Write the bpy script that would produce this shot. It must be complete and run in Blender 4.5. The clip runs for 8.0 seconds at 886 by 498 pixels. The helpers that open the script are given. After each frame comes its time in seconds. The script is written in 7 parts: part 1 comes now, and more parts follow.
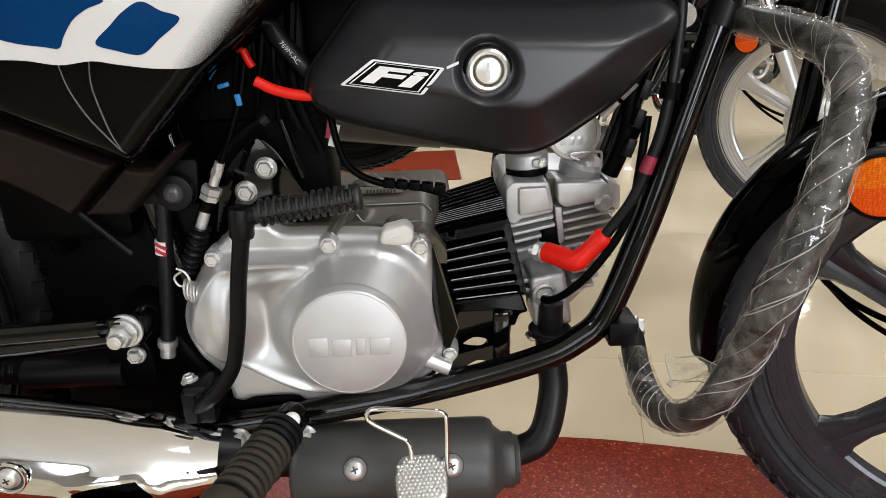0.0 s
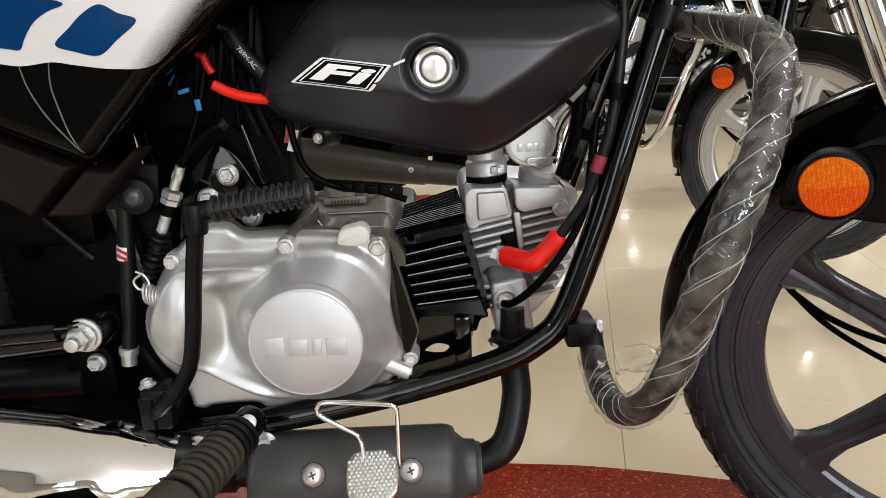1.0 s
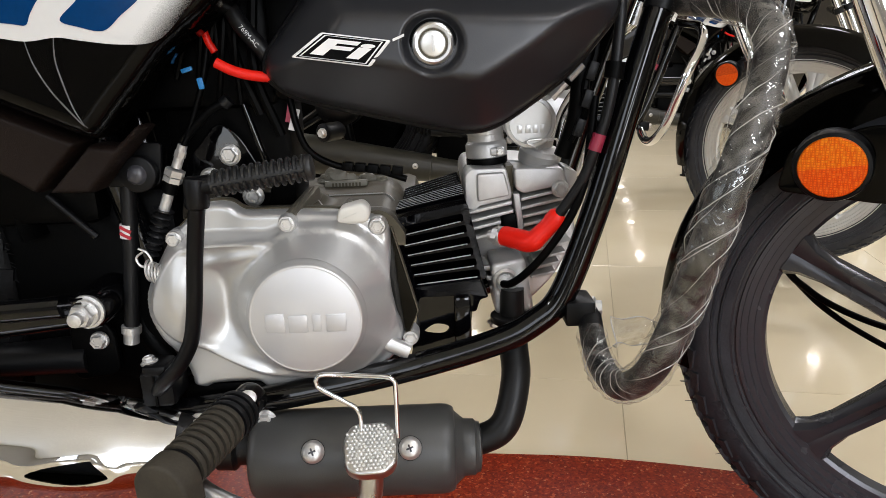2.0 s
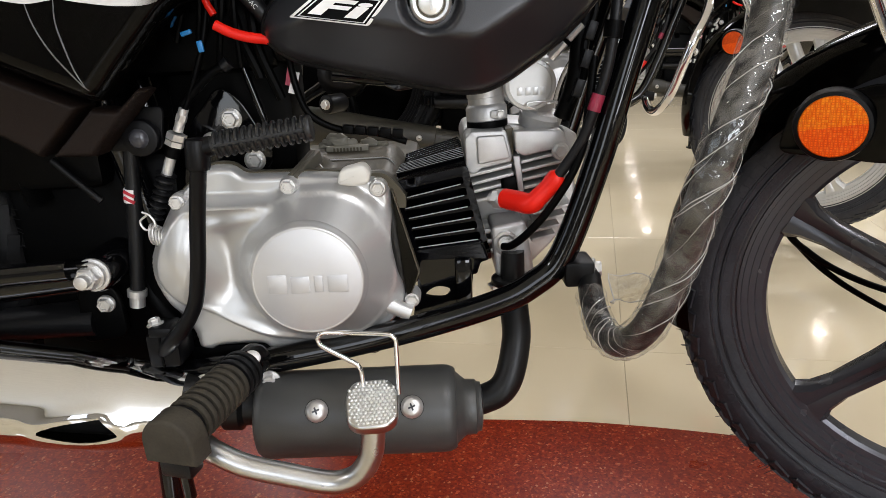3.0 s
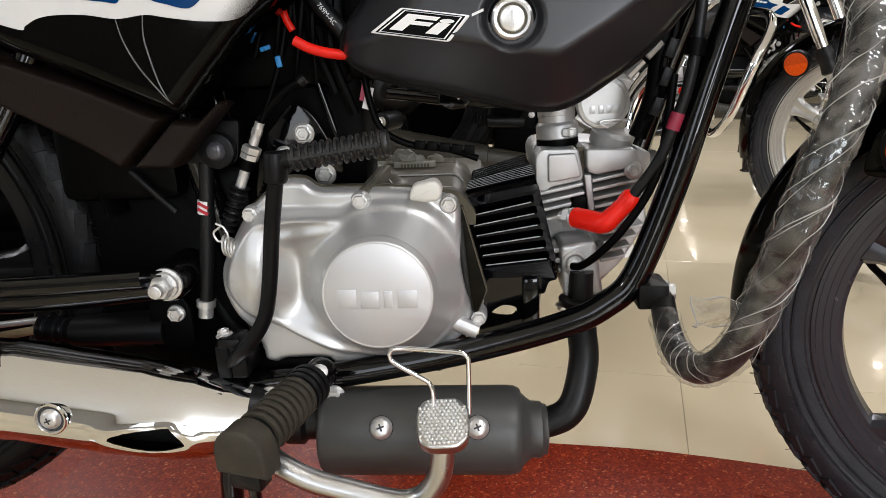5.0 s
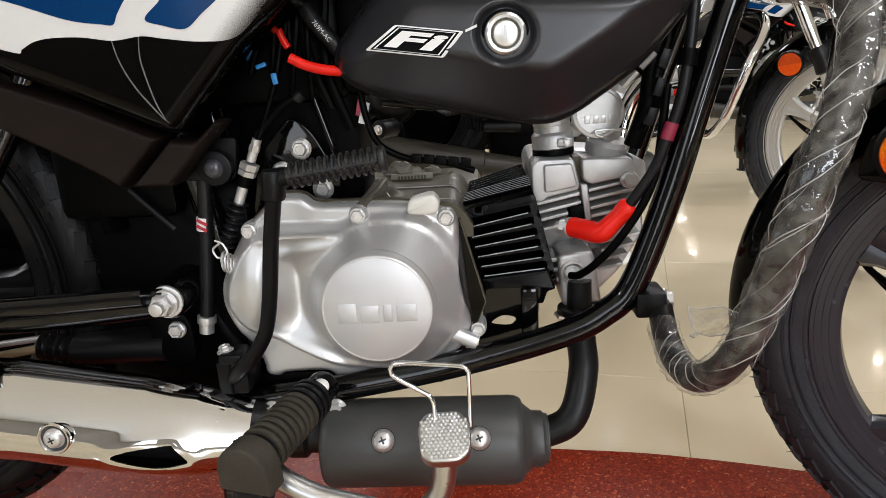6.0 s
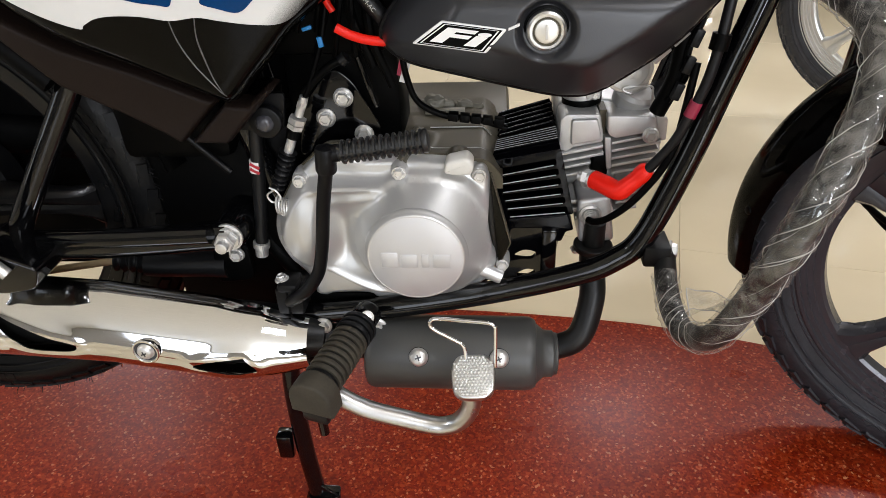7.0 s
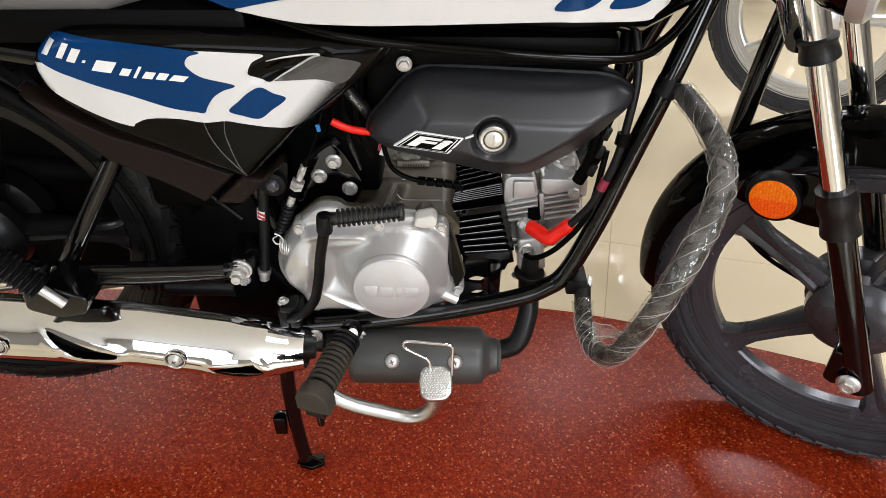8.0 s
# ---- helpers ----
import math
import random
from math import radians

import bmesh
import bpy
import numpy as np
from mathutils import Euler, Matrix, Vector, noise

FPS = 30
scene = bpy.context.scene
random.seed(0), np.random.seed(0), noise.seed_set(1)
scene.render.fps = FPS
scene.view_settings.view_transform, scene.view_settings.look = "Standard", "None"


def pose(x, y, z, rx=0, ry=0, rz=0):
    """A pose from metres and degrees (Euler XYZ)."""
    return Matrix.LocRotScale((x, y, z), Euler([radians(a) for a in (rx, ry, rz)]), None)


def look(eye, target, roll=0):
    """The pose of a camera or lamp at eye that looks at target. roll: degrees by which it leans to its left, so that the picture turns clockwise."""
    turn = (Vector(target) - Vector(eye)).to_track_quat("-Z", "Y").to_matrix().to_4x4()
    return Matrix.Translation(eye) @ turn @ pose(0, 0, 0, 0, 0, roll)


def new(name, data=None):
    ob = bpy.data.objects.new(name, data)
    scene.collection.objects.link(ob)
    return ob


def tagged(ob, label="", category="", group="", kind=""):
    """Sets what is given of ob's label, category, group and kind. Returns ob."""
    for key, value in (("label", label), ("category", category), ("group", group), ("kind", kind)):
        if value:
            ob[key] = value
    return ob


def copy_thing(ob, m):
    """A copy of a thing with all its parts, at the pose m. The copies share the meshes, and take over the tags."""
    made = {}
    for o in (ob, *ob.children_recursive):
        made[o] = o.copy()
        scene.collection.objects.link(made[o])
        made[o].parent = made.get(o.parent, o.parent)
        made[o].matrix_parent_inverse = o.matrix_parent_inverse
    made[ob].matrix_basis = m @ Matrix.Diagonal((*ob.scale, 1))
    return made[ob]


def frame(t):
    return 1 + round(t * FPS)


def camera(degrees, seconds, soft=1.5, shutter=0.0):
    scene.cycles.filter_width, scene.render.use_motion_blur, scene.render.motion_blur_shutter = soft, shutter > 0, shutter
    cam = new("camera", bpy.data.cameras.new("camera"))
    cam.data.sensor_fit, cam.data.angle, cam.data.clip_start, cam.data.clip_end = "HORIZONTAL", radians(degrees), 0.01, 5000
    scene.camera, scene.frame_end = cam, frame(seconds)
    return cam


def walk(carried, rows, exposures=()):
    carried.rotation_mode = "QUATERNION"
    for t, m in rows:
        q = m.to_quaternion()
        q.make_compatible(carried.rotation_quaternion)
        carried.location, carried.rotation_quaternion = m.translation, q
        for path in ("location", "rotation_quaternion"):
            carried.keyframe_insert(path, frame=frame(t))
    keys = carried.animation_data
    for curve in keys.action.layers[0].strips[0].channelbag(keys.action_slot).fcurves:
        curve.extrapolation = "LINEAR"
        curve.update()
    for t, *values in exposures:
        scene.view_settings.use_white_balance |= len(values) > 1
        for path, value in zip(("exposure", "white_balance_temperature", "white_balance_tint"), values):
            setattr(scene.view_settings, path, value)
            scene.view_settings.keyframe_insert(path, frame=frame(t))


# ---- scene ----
cam = camera(66.2, 8.0, soft=0.6)
PATH = [
    (0, (0.078, -0.651, 0.702), (0.118, 1.223, 0.004), -1.9),
    (0.2, (0.093, -0.659, 0.672), (0.192, 1.251, 0.085), -1.1),
    (0.5, (0.104, -0.671, 0.672), (0.172, 1.257, 0.146), -3.7),
    (1, (0.115, -0.674, 0.659), (0.161, 1.248, 0.108), -2.4),
    (1.5, (0.118, -0.682, 0.65), (0.16, 1.246, 0.121), -1.9),
    (1.7, (0.119, -0.682, 0.645), (0.152, 1.246, 0.116), -2.3),
    (2.8, (0.122, -0.697, 0.623), (0.143, 1.215, 0.036), -2.4),
    (3, (0.125, -0.694, 0.624), (0.131, 1.214, 0.025), -2.9),
    (3.5, (0.102, -0.68, 0.615), (0.02, 1.219, -0.008), -2.2),
    (4, (0.097, -0.682, 0.622), (-0.041, 1.227, 0.041), -2.9),
    (4.5, (0.096, -0.687, 0.624), (-0.019, 1.231, 0.069), -2.5),
    (5, (0.097, -0.688, 0.622), (-0.011, 1.235, 0.081), -2.5),
    (5.2, (0.101, -0.689, 0.628), (0.009, 1.236, 0.095), -2.3),
    (6.3, (0.096, -0.689, 0.635), (-0.014, 1.234, 0.098), -3.8),
    (6.5, (0.092, -0.687, 0.657), (0.02, 1.212, 0.033), -0.2),
    (6.8, (0.079, -0.687, 0.73), (-0.027, 1.076, -0.209), -0.7),
    (7, (0.082, -0.697, 0.801), (-0.06, 0.981, -0.278), -2.7),
    (7.2, (0.077, -0.715, 0.856), (-0.042, 0.87, -0.357), -3.4),
    (7.5, (0.094, -0.758, 0.925), (-0.009, 0.769, -0.363), -1.0),
    (7.7, (0.087, -0.793, 0.956), (0.012, 0.768, -0.292), -0.3),
    (8, (0.075, -0.797, 1.005), (0.069, 0.791, -0.211), 0.3),
]
walk(cam, [(t, look(eye, target, roll)) for t, eye, target, roll in PATH],
     ((0.0, -0.09), (3.0, -0.06), (4.5, -0.10), (6.5, -0.09), (7.0, 0.0), (7.5, 0.15), (8.0, 0.05)))

from mathutils.geometry import delaunay_2d_cdt

# ---- room light: daylight through assumed windows, mostly behind the viewer, ceiling lamps ----
world = bpy.data.worlds.new("world")
scene.world = world
world.use_nodes = True
wnt = world.node_tree
sky = wnt.nodes.new("ShaderNodeTexSky")
sky.sky_type, sky.sun_disc, sky.sun_elevation, sky.sun_rotation = "NISHITA", False, radians(45), radians(180)
wnt.links.new(sky.outputs[0], wnt.nodes["Background"].inputs[0])
wnt.nodes["Background"].inputs[1].default_value = 0.12


def area_lamp(name, at, to, sx, sy, watts, colour):
    data = bpy.data.lights.new(name, "AREA")
    data.shape, data.size, data.size_y, data.energy, data.color = "RECTANGLE", sx, sy, watts, colour
    ob = new(name, data)
    ob.matrix_world = look(at, to)
    return ob


# windows out of view, placed for the highlights they give on the covers
BAYS = ((-2.1, -0.6), (0.9, 2.6))
WATTS = (27, 128)
for k, (x0, x1) in enumerate(BAYS):
    area_lamp("window_light", ((x0 + x1) / 2, -4.9, 1.725), ((x0 + x1) / 2, 0.0, 1.6), x1 - x0 - 0.1, 2.25, WATTS[k], (0.90, 0.93, 1.0))
# unseen side window, added for the streaks on the black tubes
WEST = (-3.1, -1.3)
area_lamp("window_light", (-5.95, -2.2, 1.725), (0.0, -2.2, 1.6), WEST[1] - WEST[0] - 0.1, 2.25, 16, (0.90, 0.93, 1.0))


# ---- materials ----
def shader(name):
    m = bpy.data.materials.new(name)
    m.use_nodes = True
    return m, m.node_tree, m.node_tree.nodes["Principled BSDF"]


def surface(name, colour, rough=0.5, metal=0.0, var=0.12, vscale=14.0, fine=220.0, bump=0.05, rvar=0.08, coat=0.0,
            spec=0.5, stretch=None):
    """A surface with large and fine variation of colour, gloss and relief."""
    m, nt, b = shader(name)
    tc = nt.nodes.new("ShaderNodeTexCoord")
    src = tc.outputs["Object"]
    if stretch:
        mp = nt.nodes.new("ShaderNodeMapping")
        mp.inputs["Scale"].default_value = stretch
        nt.links.new(src, mp.inputs[0])
        src = mp.outputs[0]
    big, small = nt.nodes.new("ShaderNodeTexNoise"), nt.nodes.new("ShaderNodeTexNoise")
    big.inputs["Scale"].default_value, big.inputs["Detail"].default_value = vscale, 4.0
    small.inputs["Scale"].default_value, small.inputs["Detail"].default_value = fine, 2.0
    for n in (big, small):
        nt.links.new(src, n.inputs["Vector"])
    mix = nt.nodes.new("ShaderNodeMix")
    mix.data_type, mix.blend_type = "RGBA", "MIX"
    c = Vector(colour)
    mix.inputs[6].default_value = (*(c * (1 - var)), 1)
    mix.inputs[7].default_value = (*[min(1.0, v * (1 + var)) for v in c], 1)
    add = nt.nodes.new("ShaderNodeMath")
    add.operation = "MULTIPLY_ADD"
    nt.links.new(small.outputs[0], add.inputs[0])
    add.inputs[1].default_value = 0.35
    nt.links.new(big.outputs[0], add.inputs[2])
    off = nt.nodes.new("ShaderNodeMath")
    off.operation = "SUBTRACT"
    off.inputs[1].default_value = 0.17
    nt.links.new(add.outputs[0], off.inputs[0])
    nt.links.new(off.outputs[0], mix.inputs[0])
    nt.links.new(mix.outputs[2], b.inputs["Base Color"])
    r = nt.nodes.new("ShaderNodeMapRange")
    r.inputs[3].default_value, r.inputs[4].default_value = max(0.0, rough - rvar), min(1.0, rough + rvar)
    nt.links.new(big.outputs[0], r.inputs[0])
    nt.links.new(r.outputs[0], b.inputs["Roughness"])
    b.inputs["Metallic"].default_value, b.inputs["Coat Weight"].default_value = metal, coat
    b.inputs["Coat Roughness"].default_value = 0.05
    b.inputs["Specular IOR Level"].default_value = spec
    if bump:
        bp = nt.nodes.new("ShaderNodeBump")
        bp.inputs["Strength"].default_value, bp.inputs["Distance"].default_value = bump, 0.001
        nt.links.new(small.outputs[0], bp.inputs["Height"])
        nt.links.new(bp.outputs[0], b.inputs["Normal"])
    return m


GLOSS_BLACK = surface("gloss_black_paint", (0.0016, 0.0014, 0.0012), 0.07, bump=0.0, rvar=0.04, coat=0.0, var=0.3, spec=0.13)
FRAME_BLACK = surface("frame_black_paint", (0.0016, 0.0016, 0.0019), 0.07, bump=0.05, rvar=0.035, coat=0.0, spec=0.46, vscale=40)
MATTE_BLACK = surface("matte_black_plastic", (0.0036, 0.0036, 0.004), 0.40, spec=0.18, bump=0.10, fine=900, var=0.15, rvar=0.06)
COVER_GREY = surface("matte_grey_plastic", (0.0175, 0.0178, 0.0200), 0.36, spec=0.50, bump=0.06, fine=1100, var=0.08, rvar=0.04)
# its red-brown tint stands in for the red floor's reflection
PANEL_GREY = surface("grained_dark_plastic", (0.0110, 0.0068, 0.0052), 0.46, spec=0.13, bump=0.3, fine=1500, var=0.25)
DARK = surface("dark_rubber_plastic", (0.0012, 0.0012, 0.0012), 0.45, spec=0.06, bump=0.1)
RUBBER = surface("black_rubber", (0.006, 0.006, 0.0064), 0.40, spec=0.28, bump=0.15, fine=500, var=0.25)
DUSTY = surface("dusty_rubber", (0.042, 0.036, 0.026), 0.75, spec=0.3, bump=0.25, fine=400, var=0.5, vscale=40)
TYRE = surface("tyre_rubber", (0.0275, 0.028, 0.032), 0.50, spec=0.32, bump=0.7, fine=260, var=0.6, vscale=34)
RIM_GREY = surface("dark_grey_alloy", (0.056, 0.056, 0.063), 0.26, metal=0.30, bump=0.03, var=0.12)
# darker copy of the rim alloy, with the shade under the panels in its colour
SHADED_ALLOY = surface("shaded_alloy", (0.006, 0.006, 0.0065), 0.3, spec=0.25, bump=0.03, var=0.1)
CREASE_GLINT = surface("crease_glint", (0.055, 0.053, 0.052), 0.35, bump=0.2, var=0.95, vscale=260)
RIM_SILVER = surface("silver_alloy", (0.62, 0.62, 0.60), 0.34, metal=0.6, bump=0.03, var=0.06)
COVER_ALU = surface("painted_aluminium", (0.60, 0.60, 0.59), 0.36, metal=0.62, bump=0.05, fine=1600, var=0.06, rvar=0.06)
DISC_ALU = surface("satin_disc_aluminium", (0.64, 0.64, 0.645), 0.42, metal=0.55, bump=0.10, fine=2200, var=0.03)
CAST_ALU = surface("cast_aluminium", (0.52, 0.515, 0.505), 0.40, metal=0.6, bump=0.25, fine=1500, var=0.22, vscale=60)
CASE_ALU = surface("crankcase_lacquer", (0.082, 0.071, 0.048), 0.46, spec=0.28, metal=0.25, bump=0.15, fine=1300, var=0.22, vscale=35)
ZINC = surface("zinc_plated_steel", (0.66, 0.65, 0.63), 0.36, metal=0.72, bump=0.15, fine=500, var=0.25, vscale=120)
CHROME = surface("chrome", (0.80, 0.81, 0.83), 0.055, metal=1.0, bump=0.0, rvar=0.03, var=0.03)
SATIN_STEEL = surface("polished_steel", (0.60, 0.60, 0.59), 0.30, metal=1.0, bump=0.10, fine=300, var=0.14)
CYL_BLACK = surface("cylinder_black_paint", (0.0012, 0.0012, 0.0019), 0.20, spec=0.18, bump=0.14, fine=420, var=0.3)
SHIELD = surface("dark_grey_heat_paint", (0.062, 0.062, 0.059), 0.44, spec=0.5, metal=0.2, bump=0.08, fine=900, var=0.12)
EXHAUST = surface("black_heat_paint", (0.008, 0.008, 0.0078), 0.42, spec=0.28, bump=0.1, fine=600, var=0.2)
OLIVE = surface("olive_grey_heat_paint", (0.033, 0.031, 0.024), 0.40, spec=0.34, bump=0.08, fine=900, var=0.15)
RED_RUBBER = surface("red_rubber", (0.78, 0.014, 0.006), 0.36, bump=0.04, var=0.08, spec=0.3)
RED_TAPE = surface("red_tape", (0.28, 0.02, 0.05), 0.35, bump=0.0, var=0.3, vscale=90)
STRIPE_RED = surface("dark_red_print", (0.40, 0.015, 0.03), 0.4, bump=0.0)
# darker copy of the tyre rubber for the shaded rear wheel
SHADED_TYRE = surface("new_tyre_rubber", (0.003, 0.003, 0.0032), 0.42, spec=0.18, bump=0.2, fine=300, var=0.3)
# darker tone for the case body and flange than for the case top
CASE_DARK = surface("dark_crankcase", (0.020, 0.018, 0.015), 0.45, metal=0.2, bump=0.3, fine=600, var=0.5, vscale=70)
# paler than the case top, for the cast arm
ARM_LACQUER = surface("pale_crankcase_lacquer", (0.150, 0.138, 0.108), 0.42, metal=0.4, bump=0.2, fine=900, var=0.3, vscale=60)
PEDAL_RUBBER = surface("grey_black_rubber", (0.015, 0.015, 0.0148), 0.40, spec=0.42, bump=0.15, fine=600, var=0.25)
PLATE_BEIGE = surface("beige_stamped_plate", (0.21, 0.195, 0.155), 0.5, metal=0.2, bump=0.1, var=0.2, vscale=60)
KNURL = surface("bright_knurled_steel", (0.74, 0.74, 0.72), 0.34, metal=0.85, bump=0.05, var=0.15, vscale=60)
WHITE_TAPE = surface("white_tape", (0.75, 0.73, 0.72), 0.45, bump=0.0)
BLUE_CLIP = surface("blue_plastic", (0.02, 0.22, 0.55), 0.4, bump=0.0)
BLUE_DECAL = surface("blue_decal", (0.0015, 0.034, 0.125), 0.12, bump=0.0, coat=0.0, spec=0.12, var=0.35, vscale=9)


def silver_decal():
    """Silver print that fades out in fine dots towards its front end."""
    m = surface("silver_white_decal", (0.66, 0.655, 0.64), 0.16, bump=0.0, coat=0.0, spec=0.4, var=0.05)
    nt = m.node_tree
    b = nt.nodes["Principled BSDF"]
    link = b.inputs["Base Color"].links[0]
    src = link.from_socket
    tc, sep, dots = (nt.nodes.new(k) for k in ("ShaderNodeTexCoord", "ShaderNodeSeparateXYZ", "ShaderNodeTexNoise"))
    nt.links.new(tc.outputs["Object"], sep.inputs[0])
    dots.inputs["Scale"].default_value, dots.inputs["Detail"].default_value = 1600, 1
    nt.links.new(tc.outputs["Object"], dots.inputs["Vector"])
    along = nt.nodes.new("ShaderNodeMath")
    along.operation = "MULTIPLY_ADD"
    nt.links.new(sep.outputs[2], along.inputs[0])
    along.inputs[1].default_value = -0.9
    nt.links.new(sep.outputs[0], along.inputs[2])
    jit = nt.nodes.new("ShaderNodeMath")
    jit.operation = "MULTIPLY_ADD"
    nt.links.new(dots.outputs[0], jit.inputs[0])
    jit.inputs[1].default_value = 0.016
    nt.links.new(along.outputs[0], jit.inputs[2])
    fade = nt.nodes.new("ShaderNodeMapRange")
    fade.inputs[1].default_value, fade.inputs[2].default_value = -0.694, -0.668
    nt.links.new(jit.outputs[0], fade.inputs[0])
    mix = nt.nodes.new("ShaderNodeMix")
    mix.data_type = "RGBA"
    mix.inputs[7].default_value = (0.004, 0.004, 0.0045, 1)
    nt.links.new(fade.outputs[0], mix.inputs[0])
    nt.links.new(src, mix.inputs[6])
    nt.links.new(mix.outputs[2], b.inputs["Base Color"])
    return m


WHITE_DECAL = silver_decal()
SHEEN_GREY = surface("grey_sheen", (0.060, 0.056, 0.052), 0.14, bump=0.0, spec=0.4, var=0.35, vscale=40)
TANK_SILVER = surface("silver_tank_print", (0.62, 0.61, 0.59), 0.16, bump=0.0, coat=0.0, spec=0.4, var=0.05)
PALE_EDGE = surface("pale_fin_edge", (0.42, 0.42, 0.42), 0.5, metal=0.3, bump=0.6, fine=900, var=0.9, vscale=220)
SEAT_SKIN = surface("grey_seat_leatherette", (0.17, 0.17, 0.18), 0.5, bump=0.3, fine=700)
TAN = surface("tan_cardboard", (0.42, 0.30, 0.17), 0.7, bump=0.1, var=0.12)
BADGE_WHITE = surface("badge_white", (0.80, 0.80, 0.79), 0.25, bump=0.0, coat=0.3, var=0.02)
OIL_CAP = surface("cream_plastic_cap", (0.66, 0.64, 0.58), 0.42, bump=0.05, var=0.05)


def reflector_material(name, colour):
    m, nt, b = shader(name)
    tc, vor = nt.nodes.new("ShaderNodeTexCoord"), nt.nodes.new("ShaderNodeTexVoronoi")
    vor.feature = "DISTANCE_TO_EDGE"
    vor.inputs["Scale"].default_value, vor.inputs["Randomness"].default_value = 430, 0.05
    net = nt.nodes.new("ShaderNodeMapRange")
    net.inputs[2].default_value, net.inputs[3].default_value, net.inputs[4].default_value = 0.34, 1.0, 0.0
    nt.links.new(vor.outputs["Distance"], net.inputs[0])
    nt.links.new(tc.outputs["Object"], vor.inputs["Vector"])
    mix = nt.nodes.new("ShaderNodeMix")
    mix.data_type = "RGBA"
    mix.inputs[6].default_value, mix.inputs[7].default_value = (*colour, 1), (colour[0] * 0.70, colour[1] * 0.42, 0.0, 1)
    nt.links.new(net.outputs[0], mix.inputs[0])
    # paler cells put the sparkle of returned light into the colour
    cells, one, lift = nt.nodes.new("ShaderNodeTexVoronoi"), nt.nodes.new("ShaderNodeSeparateColor"), nt.nodes.new("ShaderNodeMix")
    cells.inputs["Scale"].default_value, cells.inputs["Randomness"].default_value = 430, 0.05
    nt.links.new(tc.outputs["Object"], cells.inputs["Vector"])
    nt.links.new(cells.outputs["Color"], one.inputs[0])
    pick = nt.nodes.new("ShaderNodeMapRange")
    pick.inputs[1].default_value, pick.inputs[2].default_value, pick.inputs[4].default_value = 0.35, 1.0, 0.28
    nt.links.new(one.outputs[0], pick.inputs[0])
    lift.data_type = "RGBA"
    lift.inputs[7].default_value = (1.0, colour[1] * 2.1, 0.03, 1)
    nt.links.new(pick.outputs[0], lift.inputs[0])
    nt.links.new(mix.outputs[2], lift.inputs[6])
    nt.links.new(lift.outputs[2], b.inputs["Base Color"])
    bp = nt.nodes.new("ShaderNodeBump")
    bp.inputs["Strength"].default_value, bp.inputs["Distance"].default_value = 0.35, 0.0012
    nt.links.new(vor.outputs["Distance"], bp.inputs["Height"])
    nt.links.new(bp.outputs[0], b.inputs["Normal"])
    b.inputs["Roughness"].default_value, b.inputs["Coat Weight"].default_value = 0.3, 0.06
    b.inputs["Specular IOR Level"].default_value = 0.2
    b.inputs["Coat Roughness"].default_value = 0.04
    return m


# upper half carries the brighter returned light in its colour, lower half less
AMBER = reflector_material("amber_reflector", (1.0, 0.210, 0.003))
AMBER_LOW = reflector_material("less_lit_amber_reflector", (0.96, 0.122, 0.002))
AMBER_DIM = reflector_material("red_amber_reflector", (0.70, 0.09, 0.01))


